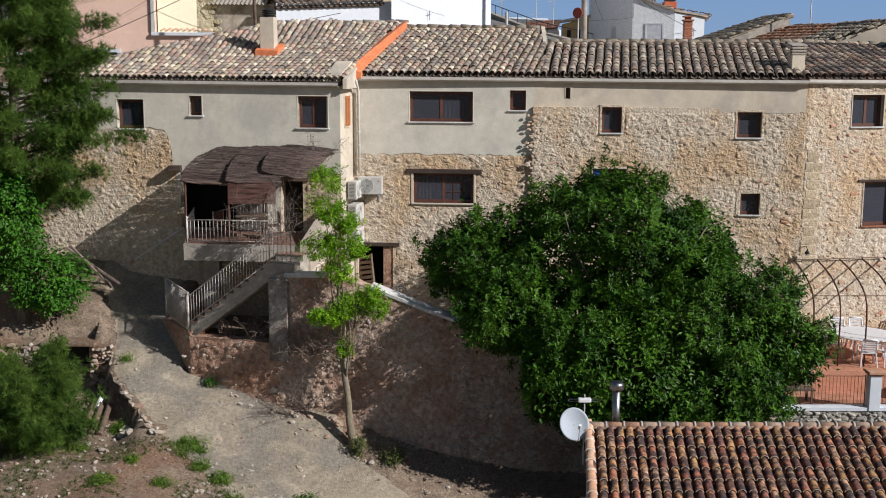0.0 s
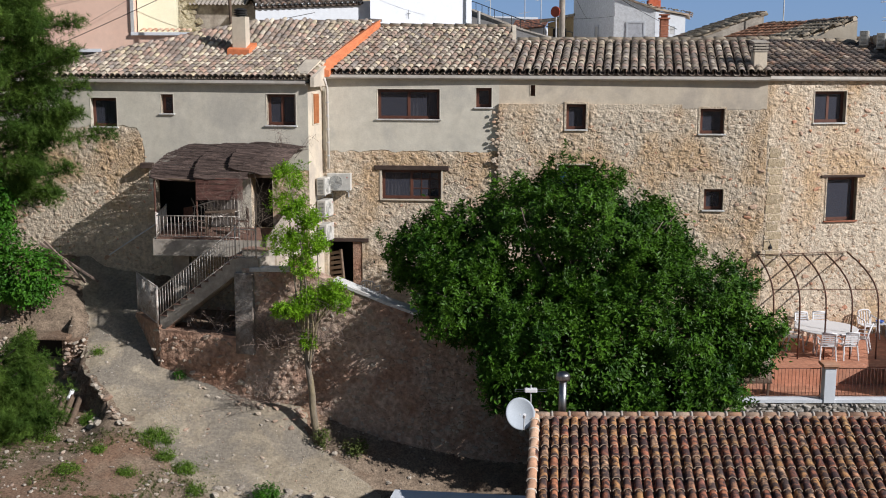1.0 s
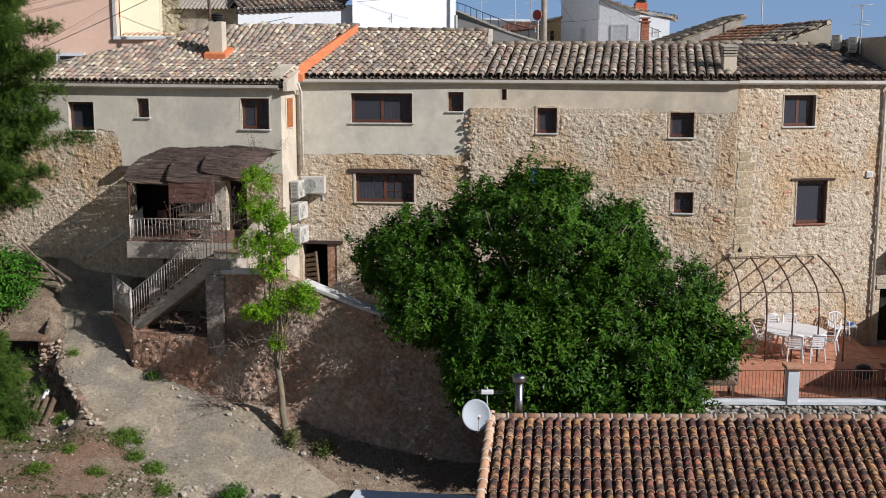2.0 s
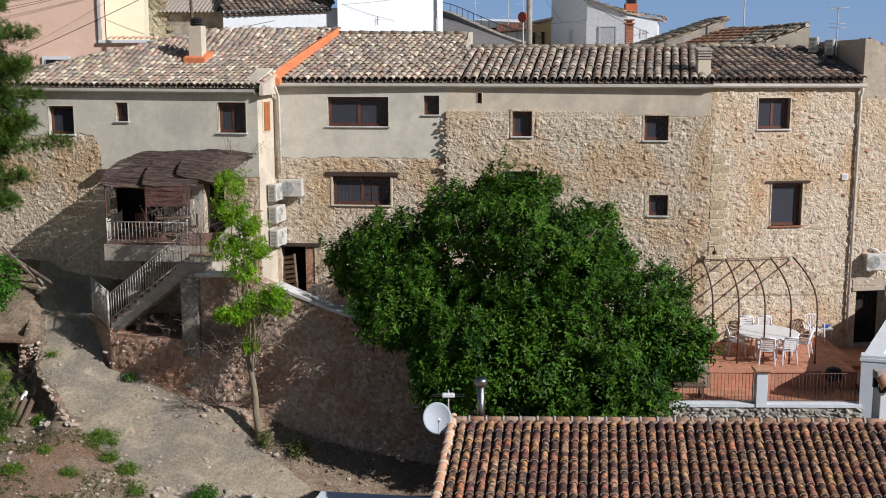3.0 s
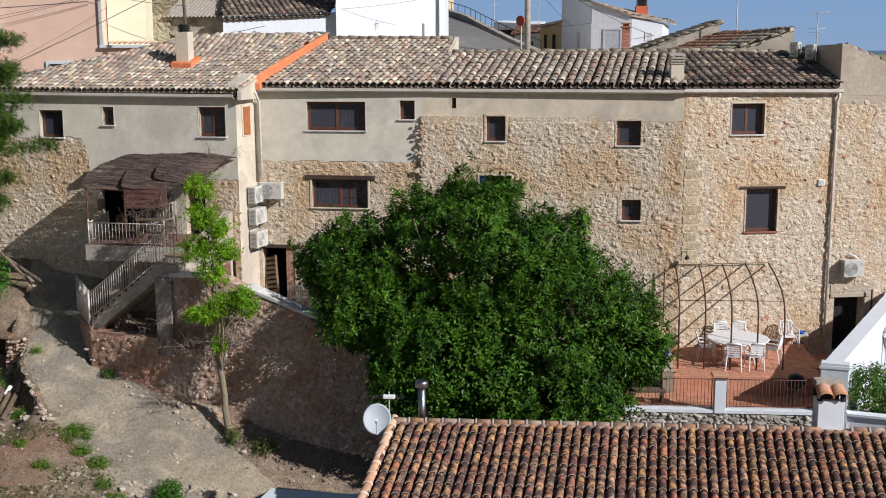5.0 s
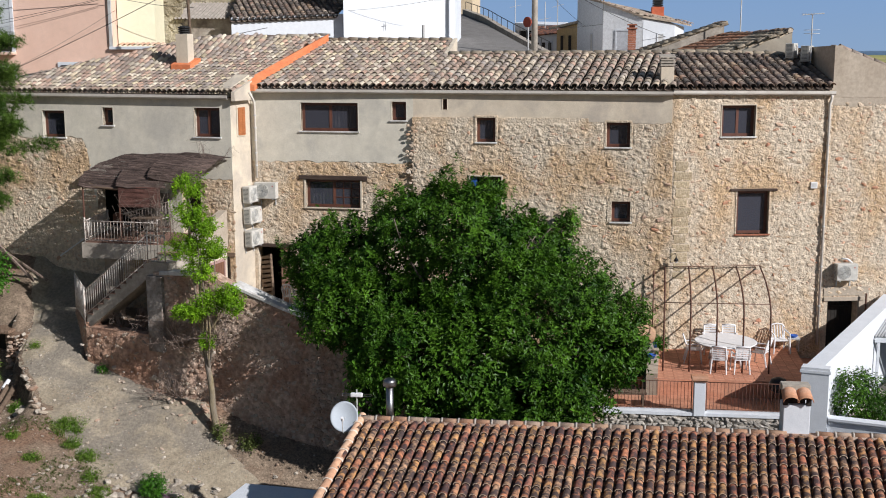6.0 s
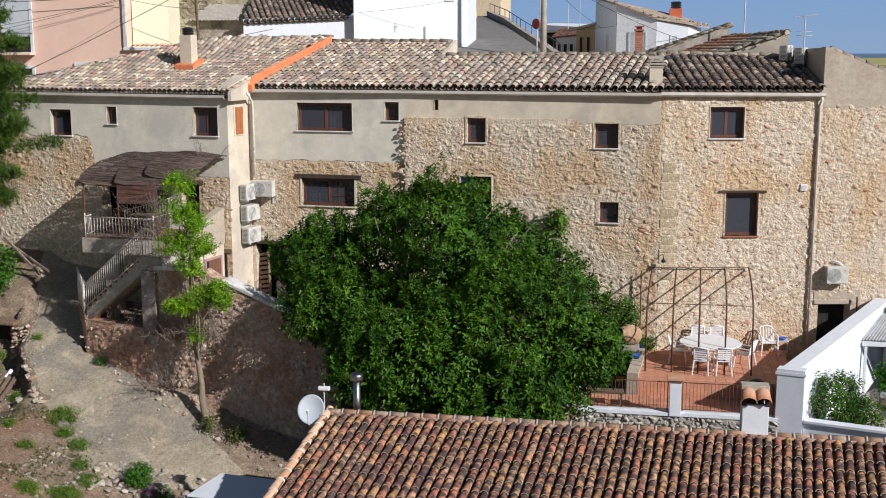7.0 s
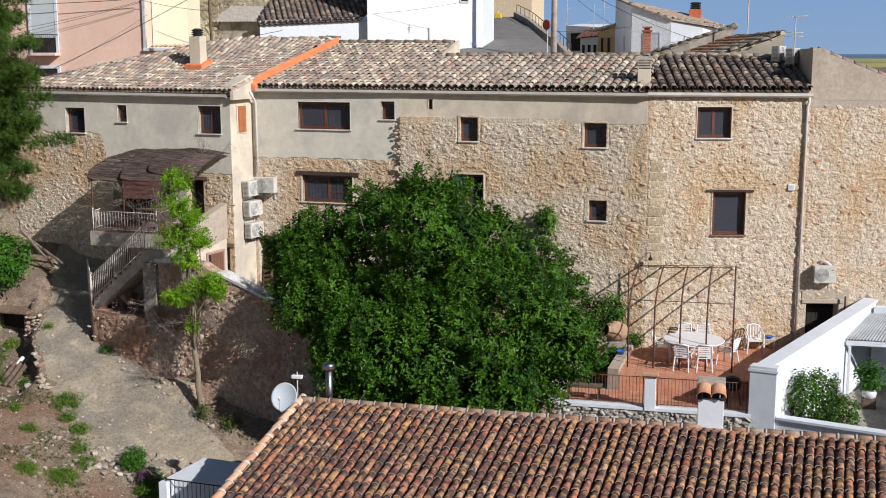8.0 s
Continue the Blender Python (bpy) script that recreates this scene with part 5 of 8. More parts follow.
# dark canvas added so the wall under the canopy looks shaded
part("curtain", Geo().box((LEFT.u(-6.5), -0.26, 4.42), (LEFT.u(-5.5), -0.22, 5.75), LEFT.m, 0.01), shade("shade_canvas", (0.10, 0.088, 0.078), (0.19, 0.168, 0.15), 5, 0.9, 0.5, 12), canopy, "dark grey canvas added over the back wall for its shade")
# dark strip hides the pale jamb; its colour takes the place of shade
part("jamb_lining", Geo().box((LEFT.u(-8.42), 0.02, 4.36), (LEFT.u(-8.42) + 0.05, 0.5, 6.2), LEFT.m, 0.004), OLD_WOOD, wall_left, "dark strip over the pale jamb, standing in for its shade")
part("doorway_pier", Geo().box((LEFT.u(-5.42), -0.10, 4.36), (LEFT.u(-5.16), 0.0, 6.4), LEFT.m, 0.02), PLASTER_WARM, wall_left, "pale plaster pier beside the doorway")

# ---- terrace ----
whole("floor_terrace", Geo().prism([(9.4, 29.3), (15.2, 29.3), (15.4, 30.95), (15.4, 34.9), (11.5, 34.35), (9.4, 34.5)], -1.0, 0.17), CONCRETE, "concrete base of the terrace", "floor", "structure")
upper = whole("floor_terrace_upper", Geo().prism([(10.95, 30.9), (15.35, 30.9), (15.75, 35.15), (11.45, 34.36), (10.85, 34.42)], 0.1, 0.70), TERRACE, "raised terrace base with a terracotta riser", "floor", "structure")
tile = Geo().box((-0.146, -0.146, -0.012), (0.146, 0.146, 0.012))
place = []
for i in range(17):
    for j in range(15):
        x, y = 11.0 + 0.30 * i, 31.05 + 0.30 * j
        if inside(x, y, [(10.95, 30.9), (15.4, 30.9), (15.75, 35.15), (11.45, 34.36), (10.85, 34.42)]):
            place.append(pose(x, y, 0.712, 0, 0, 0))
pieces("floor_tile", tile, place, TERRACE, upper)
lower = whole("floor_terrace_lower", Geo().prism([(9.45, 29.27), (15.1, 29.27), (15.3, 30.9), (9.45, 30.9)], 0.14, 0.185), CONCRETE, "lower terrace strip behind the fence", "floor", "structure")
joined("floor_tiles", tile, [pose(9.62 + 0.30 * i, 29.52 + 0.30 * j, 0.192) for i in range(19) for j in range(5)], TERRACE, lower)
whole("floor_passage", Geo().prism([(15.3, 29.6), (15.6, 29.6), (18.6, 35.4), (15.75, 35.2)], -0.6, 0.33), TERRACE, "terracotta passage towards the neighbour's door", "floor", "structure")
for k, (x, y) in enumerate(((15.55, 33.4), (15.85, 33.2))):
    whole("step_%d" % (k + 1), Geo().box((x - 0.2, y - 0.7, 0.3), (x + 0.15, y + 0.6, 0.62 - 0.16 * k), None, 0.015), CLAY, "terracotta clad garden step", "step", "structure")

fence_label = "rusty iron terrace fence with thin upright bars"
railing("terrace_fence", [(9.5, 29.2, 0.29), (11.80, 29.16, 0.29)], 0.86, 0.06, IRON, fence_label, 0.10, 0.007, 0.012)
railing("terrace_fence", [(12.22, 29.16, 0.29), (14.75, 29.18, 0.29)], 0.86, 0.06, IRON, fence_label, 0.10, 0.007, 0.012)
pillar = thing("fence_pillar", "white rendered fence pillar with a terracotta cap", "pillar", pose(12.01, 29.08, 0.2))
part("shaft", Geo().box((-0.16, -0.16, 0), (0.16, 0.16, 1.02), None, 0.012), WHITE, pillar)
part("cap", Geo().box((-0.20, -0.20, 1.02), (0.20, 0.20, 1.07), None, 0.01).box((-0.24, -0.24, 1.07), (0.24, 0.24, 1.15), None, 0.015), CLAY, pillar, "terracotta cap slab")

pergola = thing("pergola", "rusty iron pergola of bent arches against the stone wall", "pergola")
tops = []
for k in range(5):
    x, xf = 11.30 + 0.78 * k, 11.15 + 0.80 * k
    yw = 34.42 + 0.188 * max(0, x - 11.45) - 0.12
    side_way = [(0.0, 3.50), (0.30, 3.40), (0.52, 3.29), (0.70, 3.15), (0.83, 3.00), (0.92, 2.82), (0.975, 2.58), (1.0, 2.2), (1.0, 0.70)]
    pts = [(x + (xf - x) * u, yw + (31.75 - yw) * u, z) for u, z in side_way]
    part("arch", Geo().tube(pts, 0.027, 8), IRON, pergola, smooth=True)
    tops.append(pts)
for i in (0, 5):
    part("purlin", Geo().tube([Vector(p[i]) + Vector((0, 0, 0.03)) for p in tops], 0.014, 6), IRON, pergola, smooth=True)
part("wall_post", Geo().tube([(10.95, 34.25, 0.7), (10.95, 34.25, 3.42)], 0.022, 8), IRON, pergola, smooth=True)

# ---- white wall and patio of the neighbour ----
ww = [(14.95, 29.15), (15.25, 29.0), (18.95, 35.45), (18.65, 35.6)]
white_wall = whole("wall_white", Geo().prism(ww, -1.5, [1.62, 1.62, 2.42, 2.42]), WHITE, "bright whitewashed dividing wall with a flat coping", "wall", "structure")
part("coping", Geo().prism([(14.88, 29.12), (15.32, 28.92), (19.02, 35.42), (18.6, 35.63)], [1.62, 1.62, 2.42, 2.42], [1.70, 1.70, 2.50, 2.50]), WHITE, white_wall)
post = thing("gate_pillar", "broad white rendered pillar with a moulded cap", "pillar", kind="structure")
gp = [(14.80, 28.98), (15.52, 28.80), (15.62, 29.15), (14.92, 29.32)]
part("shaft", Geo().prism(gp, -1.6, 1.58), WHITE, post)
grow = lambda pts, d: [(sum(p[0] for p in pts) / 4 + (x - sum(p[0] for p in pts) / 4) * d, sum(p[1] for p in pts) / 4 + (y - sum(p[1] for p in pts) / 4) * d) for x, y in pts]
part("cap", Geo().prism(grow(gp, 1.12), 1.58, 1.66), WHITE, post)
part("cap", Geo().prism(grow(gp, 1.04), 1.66, 1.74), WHITE, post)
whole("wall_patio_low", Geo().prism([(15.56, 28.88), (19.2, 27.85), (19.25, 28.05), (15.62, 29.1)], -2.0, 0.24), WHITE, "low white patio parapet", "wall", "structure")
whole("coping_patio_low", Geo().prism([(15.55, 28.80), (19.2, 27.76), (19.3, 28.1), (15.6, 29.15)], 0.241, 0.31), WHITE, "white coping of the patio parapet", "wall", "structure")
whole("floor_patio", Geo().prism([(15.6, 29.2), (19.2, 28.1), (22.5, 28.5), (22.5, 36.3), (19.0, 35.5)], -1.0, -0.3), CONCRETE, "grey concrete patio floor", "floor", "structure")
whole("wall_patio_back", Geo().prism([(18.85, 35.1), (22.5, 35.1), (22.5, 35.4), (19.0, 35.4)], -0.4, 2.3), WHITE, "white patio wall under the metal lean-to", "wall", "structure")
whole("wall_patio_right", Geo().prism([(22.4, 27.5), (22.7, 27.5), (22.7, 36.4), (22.4, 36.4)], -1.5, 2.6), WHITE, "white boundary wall of the patio", "wall", "structure")

lean_to = thing("lean_to", "grey corrugated metal lean-to roof on a white post", "roof")
g = Geo()
n = 46
v = []
for j, (y, z) in enumerate(((33.5, 1.56), (35.1, 2.10))):
    for i in range(n * 2 + 1):
        x = 17.86 + 0.92 * j + (22.3 - 17.86 - 0.92 * j) * i / (2 * n)
        v.append((x, y, z + 0.018 * (-1) ** i))
m = 2 * n + 1
g.add(v, [(i, i + 1, i + 1 + m, i + m) for i in range(2 * n)])
g.add([(x, y, z - 0.006) for x, y, z in v], [(i + m, i + 1 + m, i + 1, i) for i in range(2 * n)])
part("sheet", g, SHEET_METAL, lean_to, "corrugated metal sheet")
part("fascia", Geo().box((17.86, 33.44, 1.38), (22.3, 33.49, 1.53), None, 0.006), WHITE, lean_to)
part("post", Geo().box((17.95, 33.46, -0.3), (18.03, 33.54, 1.40), None, 0.008), WHITE, lean_to)

# ---- foreground house ----
FZ = 1.60
front_roof = thing("roof_front", "red and dark mottled clay tile roof in the foreground", "roof", kind="structure")
fo = [(2.42, 16.0), (23.0, 16.0), (23.0, 23.62), (3.25, 23.62)]
fo_tiles = [(2.42, 16.0), (23.0, 16.0), (23.0, 23.44), (3.23, 23.44)]
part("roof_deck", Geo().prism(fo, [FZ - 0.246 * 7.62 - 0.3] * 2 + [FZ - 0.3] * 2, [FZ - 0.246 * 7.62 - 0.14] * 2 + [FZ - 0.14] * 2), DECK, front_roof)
tiled(front_roof, (2.42, 16.0), (23.0, 16.0), FZ - 0.246 * 7.62 - 0.09, 0.246, fo_tiles, RED_TILE, 41, pitch_x=0.225, course=0.42, lean=0.109, w=0.092,
      over=-0.217, alone=lambda p: 8.0 < p.x < 14.0 and 19.6 < p.y < 22.3, wobble=0.8, rim=TILE_RIM)
back = [(3.25, 23.62), (23.0, 23.62), (23.0, 26.0), (3.5, 26.0)]
part("roof_deck", Geo().prism(back, [FZ - 0.3] * 2 + [FZ - 0.9] * 2, [FZ - 0.12] * 2 + [FZ - 0.80] * 2), RED_TILE, front_roof)
part("ridge_bed", Geo().box((3.25, 23.5, FZ - 0.1), (22.9, 23.74, FZ - 0.04)), EARTH_MORTAR, front_roof, "mortar bed under the ridge tiles")
ridge_row(front_roof, (3.2, 23.62, FZ - 0.03), (13.1, 23.62, FZ - 0.04), RIDGE_TILE, 0.098, 0.41, 0.0, JOINT_WHITE)
ridge_row(front_roof, (14.2, 23.62, FZ - 0.04), (22.5, 23.62, FZ + 0.0), RIDGE_TILE, 0.098, 0.41, 0.0, JOINT_WHITE)
ridge_row(front_roof, (2.40, 16.0, FZ - 1.92), (3.22, 23.55, FZ - 0.06), RIDGE_TILE, 0.11, 0.40, 1.0, JOINT_WHITE)
whole("wall_front_house", Geo().prism([(2.75, 16.3), (22.8, 16.3), (22.8, 25.6), (3.5, 25.6), (3.36, 23.6)], -4.0, [-0.5, -0.5, 0.7, 0.7, 1.38]), WHITE, "whitewashed wall of the foreground house", "wall", "structure")


# ---- trees and plants ----
def leaf_form(length=1.0, width=0.55, fold=0.12):
    return Geo().add([(0, 0, 0), (width / 2, length * 0.45, fold), (0, length, -0.05), (-width / 2, length * 0.45, fold)], [(0, 1, 2), (0, 2, 3)])


def turned(directions, spin, size, places):
    """Poses whose y axis follows the directions, turned by spin about them."""
    y = directions / np.linalg.norm(directions, axis=1, keepdims=True)
    ref = np.where(np.abs(y[:, 2:3]) < 0.95, np.array([[0, 0, 1.0]]), np.array([[1.0, 0, 0]]))
    x = np.cross(y, ref)
    x /= np.linalg.norm(x, axis=1, keepdims=True)
    z = np.cross(x, y)
    c, s = np.cos(spin)[:, None], np.sin(spin)[:, None]
    x, z = x * c + z * s, z * c - x * s
    m = np.zeros((len(y), 4, 4))
    m[:, :3, 0], m[:, :3, 1], m[:, :3, 2] = x * size[:, None], y * size[:, None], z * size[:, None]
    m[:, :3, 3], m[:, 3, 3] = places, 1
    return m


def lobe_points(lobes, count, rng, inner=0.72, lump=0.16, cavity=None):
    """Clump places near the skin of a crown made of rounded lobes, with outward directions."""
    pts, outs = [], []
    weights = np.array([r[0] * r[1] + r[1] * r[2] + r[0] * r[2] for _, r in lobes])
    weights = weights / weights.sum()
    while len(pts) < count:
        k = rng.choice(len(lobes), p=weights)
        c, r = np.array(lobes[k][0]), np.array(lobes[k][1])
        d = rng.normal(size=3)
        d /= np.linalg.norm(d)
        lumps = 1 + lump * noise.noise(Vector(c + d * r) * 0.8) + 0.6 * lump * noise.noise(Vector(c + d * r) * 2.0)
        s = (inner + (1 - inner) * rng.random() ** 0.45) * lumps
        p = c + d * r * s
        if cavity is not None and s > 0.74 and noise.noise(Vector(p) * 1.25) + 0.5 * noise.noise(Vector(p) * 2.9) < cavity:
            continue
        deep = False
        for j, (c2, r2) in enumerate(lobes):
            if j != k and np.sum(((p - np.array(c2)) / np.array(r2)) ** 2) < 0.45:
                deep = True
        if deep:
            continue
        pts.append(p)
        outs.append(d / r * r.mean())
    return np.array(pts), np.array(outs)


def crown(name, lobes, clumps, per, spread, leaf, material, parent, seed, form=None, droop=0.25, inner=0.72, lump=0.16, cavity=None):
    rng = np.random.default_rng(seed)
    pts, outs = lobe_points(lobes, clumps, rng, inner, lump, cavity)
    n = clumps * per
    at = np.repeat(pts, per, axis=0) + rng.normal(size=(n, 3)) * spread * np.array([1, 1, 0.75])
    size = rng.uniform(*leaf, size=n)
    out = np.repeat(outs, per, axis=0)
    # leaves lie like shingles: faces turned up and outward, tips hanging outward
    z = out * 0.7 + np.array([0, 0, 0.75]) + rng.normal(size=(n, 3)) * 0.42
    z /= np.linalg.norm(z, axis=1, keepdims=True)
    d = out * 0.5 + rng.normal(size=(n, 3)) * 0.8 + np.array([0, 0, -droop])
    d -= z * np.sum(d * z, axis=1, keepdims=True)
    d /= np.linalg.norm(d, axis=1, keepdims=True)
    x = np.cross(d, z)
    m = np.zeros((n, 4, 4))
    m[:, :3, 0], m[:, :3, 1], m[:, :3, 2] = x * size[:, None], d * size[:, None], z * size[:, None]
    m[:, :3, 3], m[:, 3, 3] = at, 1
    return joined(name, form or leaf_form(), m, material, parent, kind="")


def rosettes(name, lobes, clumps, per, leaf, material, parent, seed, form=None, open_=(48, 98), inner=0.72, lump=0.16, cavity=None, rise=0.55):
    """A crown of shoot tips, each a whorl of leaves round its tip."""
    rng = np.random.default_rng(seed)
    pts, outs = lobe_points(lobes, clumps, rng, inner, lump, cavity)
    outs = outs / np.linalg.norm(outs, axis=1, keepdims=True)
    axis = outs * 0.8 + np.array([0, 0, rise]) + rng.normal(size=(clumps, 3)) * 0.38
    axis /= np.linalg.norm(axis, axis=1, keepdims=True)
    ref = np.where(np.abs(axis[:, 2:3]) < 0.9, np.array([[0, 0, 1.0]]), np.array([[1.0, 0, 0]]))
    e1 = np.cross(axis, ref)
    e1 /= np.linalg.norm(e1, axis=1, keepdims=True)
    e2 = np.cross(axis, e1)
    n = clumps * per
    k = np.tile(np.arange(per), clumps)
    turn = k * 2.4 + np.repeat(rng.uniform(0, 6.28, clumps), per) + rng.normal(size=n) * 0.3
    tilt = np.radians(open_[0] + (open_[1] - open_[0]) * (1 - k / per) + rng.normal(size=n) * 10)
    ax, b1, b2 = (np.repeat(q, per, axis=0) for q in (axis, e1, e2))
    side = b1 * np.cos(turn)[:, None] + b2 * np.sin(turn)[:, None]
    d = ax * np.cos(tilt)[:, None] + side * np.sin(tilt)[:, None]
    z = ax * np.sin(tilt)[:, None] - side * np.cos(tilt)[:, None]
    x = np.cross(d, z)
    size = rng.uniform(*leaf, size=n) * np.repeat(rng.uniform(0.75, 1.2, clumps), per)
    at = np.repeat(pts, per, axis=0) - ax * (k / per * 0.0 + (1 - k / per) * 0.16)[:, None] + rng.normal(size=(n, 3)) * 0.02
    m = np.zeros((n, 4, 4))
    m[:, :3, 0], m[:, :3, 1], m[:, :3, 2] = x * size[:, None], d * size[:, None], z * size[:, None]
    m[:, :3, 3], m[:, 3, 3] = at, 1
    return joined(name, form or leaf_form(), m, material, parent, kind="")


def limb(parent, a, b, r0, r1, seed, bend=0.25, material=None, name="limb", sides=7, steps=7):
    rnd = random.Random(seed)
    a, b = Vector(a), Vector(b)
    off = Vector((rnd.uniform(-1, 1), rnd.uniform(-1, 1), rnd.uniform(0, 0.6))) * bend
    pts = [a.lerp(b, i / steps) + off * math.sin(math.pi * i / steps) + Vector((rnd.uniform(-1, 1), rnd.uniform(-1, 1), 0)) * 0.03 for i in range(steps + 1)]
    part(name, Geo().tube(pts, [r0 + (r1 - r0) * i / steps for i in range(steps + 1)], sides), material or BARK, parent, smooth=True)
    return pts


big = thing("walnut_tree", "large dense broadleaf tree with glossy dark green leaves", "tree")
base = Vector((4.6, 28.6, -1.75))
limb(big, base, (4.5, 29.2, 0.9), 0.30, 0.22, 1, 0.1, name="trunk", sides=12)
LOBES = [((3.6, 30.9, 3.75), (3.7, 1.95, 2.9)), ((5.0, 30.4, 4.6), (2.4, 2.3, 2.35)), ((7.4, 29.2, 2.3), (2.8, 2.3, 2.6)), ((9.2, 28.75, 2.15), (1.6, 1.4, 1.1)),
         ((4.9, 28.1, 1.75), (2.8, 1.5, 2.0)), ((7.05, 28.0, 0.9), (2.5, 1.6, 1.55)), ((1.0, 31.1, 4.1), (1.75, 1.1, 1.5)), ((3.05, 28.05, 1.6), (1.15, 1.0, 1.7)), ((1.7, 29.2, 3.0), (1.6, 1.1, 1.2)), ((7.2, 30.5, 4.65), (1.15, 1.2, 1.15))]
for i, (c, r) in enumerate(LOBES):
    pts = limb(big, (4.5, 29.2, 0.8), (c[0], c[1], c[2] + 0.3 * r[2]), 0.16, 0.05, 10 + i, 0.35)
    for k in range(4):
        rnd = random.Random(100 + 10 * i + k)
        q = Vector((c[0] + rnd.uniform(-0.8, 0.8) * r[0], c[1] - rnd.uniform(-0.5, 0.8) * r[1], c[2] + rnd.uniform(-0.4, 0.85) * r[2]))
        limb(big, pts[3 + k % 3], q, 0.05, 0.015, 200 + 10 * i + k, 0.3, name="branch", sides=5)
rosettes("crown", LOBES, 12500, 13, (0.088, 0.168), LEAF, big, 51, form=leaf_form(1.0, 0.42, 0.08), inner=0.66, lump=0.38, cavity=-0.07)
crown("inner_crown", [(c, tuple(0.72 * q for q in r)) for c, r in LOBES], 1500, 24, 0.25, (0.12, 0.20), LEAF, big, 58, form=leaf_form(1.0, 0.5, 0.08), inner=0.6, lump=0.3)

sapling = thing("robinia_tree", "slender young tree with bright yellow-green feathery foliage", "tree")
fork = limb(sapling, (-2.60, 29.86, -1.3), (-2.92, 29.98, 1.9), 0.115, 0.075, 61, 0.03, LICHEN_BARK, "trunk", 10, 9)
SAP = [((-3.35, 30.1, 6.6), (0.50, 0.45, 0.42)), ((-3.3, 30.0, 5.75), (0.62, 0.5, 0.5)), ((-2.75, 29.9, 5.35), (0.55, 0.5, 0.4)), ((-3.2, 30.0, 4.75), (0.75, 0.6, 0.5)),
       ((-2.55, 30.0, 4.6), (0.5, 0.5, 0.4)), ((-3.0, 30.0, 3.9), (0.55, 0.5, 0.45)), ((-3.3, 29.8, 2.75), (0.65, 0.5, 0.33)), ((-2.15, 29.85, 3.2), (0.75, 0.5, 0.6)), ((-2.8, 29.9, 3.1), (0.5, 0.4, 0.45)), ((-2.85, 29.9, 1.8), (0.3, 0.3, 0.25))]
for i, (c, r) in enumerate(SAP):
    limb(sapling, fork[6 + i % 4], c, 0.04, 0.012, 70 + i, 0.25, LICHEN_BARK, "limb", 6)
rosettes("crown", SAP, 1650, 11, (0.06, 0.125), LEAF_BRIGHT, sapling, 52, form=leaf_form(1.0, 0.36, 0.08), inner=0.3, lump=0.75, cavity=-0.15)


def tuft_form(blades=16, seed=1):
    rnd = random.Random(seed)
    g = Geo()
    for _ in range(blades):
        d = Vector((rnd.gauss(0, 0.6), rnd.uniform(0.2, 1.0), rnd.gauss(0, 0.6))).normalized()
        s = d.orthogonal().normalized() * 0.03
        g.add([s, -s, d], [(0, 1, 2)])
    return g


def pine(name_label, trunk_a, trunk_b, branches, seed, tuft=(0.14, 0.22), per=170, spread=0.2, radius=0.2):
    t = thing("pine_tree", name_label, "tree")
    trunk = limb(t, trunk_a, trunk_b, radius, radius * 0.35, seed, 0.2, BARK, "trunk", 10, 10)
    rng = np.random.default_rng(seed)
    places, ways = [], []
    for i, (a, b) in enumerate(branches):
        pts = limb(t, a, b, 0.05, 0.012, seed + 7 * i, 0.15, BARK, "branch", 5, 6)
        pts = np.array([tuple(p) for p in pts])
        way = pts[-1] - pts[0]
        way /= np.linalg.norm(way)
        f = 0.25 + 0.8 * rng.random(per) ** 0.7
        k = np.minimum((f * 6).astype(int), 5)
        at = pts[k] + (pts[k + 1] - pts[k]) * (f * 6 - k)[:, None]
        at = at + rng.normal(size=(per, 3)) * spread * (1.7 - f)[:, None]
        places.append(at)
        ways.append(way + rng.normal(size=(per, 3)) * 0.55 + np.array([0, 0, 0.35]))
    places, ways = np.concatenate(places), np.concatenate(ways)
    m = turned(ways, rng.uniform(0, 6.28, len(places)), rng.uniform(*tuft, len(places)), places)
    joined("crown", tuft_form(), m, NEEDLE, t, kind="")
    return t


rnd = random.Random(9)
br = []
for i in range(92):
    z = 5.6 + 8.2 * (i / 91)
    a = rnd.uniform(-2.3, 1.3)
    reach = (2.35 + 1.1 * math.sin((z - 5.0) * 0.9) ** 2) * rnd.uniform(0.55, 1.08)
    reach *= 1.0 - 0.2 * smooth(9.6, 10.6, z)
    reach += 0.55 * smooth(6.6, 7.6, z) * smooth(9.9, 9.0, z) * smooth(-1.3, -0.2, a) * rnd.uniform(0.3, 1.0)
    if z < 6.6:
        reach *= 0.85
    if z < 8.2 and a < -0.9:
        reach *= 0.55
    br.append(((-12.9, 33.2, z - 0.3), (-12.9 + math.cos(a) * reach, 33.2 + math.sin(a) * reach * 0.75, z + rnd.uniform(-0.5, 0.7))))
pine("tall dark green pine beside the house", (-13.0, 33.2, 1.5), (-12.8, 33.2, 14.5), br, 81, per=300, spread=0.18)
rnd = random.Random(19)
br = []
for i in range(64):
    z = -1.0 + 2.6 * rnd.random()
    a = rnd.uniform(-3.0, 1.4)
    reach = rnd.uniform(0.9, 1.75) * (1.15 - 0.3 * abs(z) / 2)
    br.append(((-11.7, 29.4, z - 0.3), (-11.7 + math.cos(a) * reach, 29.4 + math.sin(a) * reach * 0.8, z + rnd.uniform(0.0, 0.7))))
pine("low spreading young pine on the bank", (-11.8, 29.4, -1.6), (-11.6, 29.4, 1.9), br, 91, per=150, spread=0.18, radius=0.08)


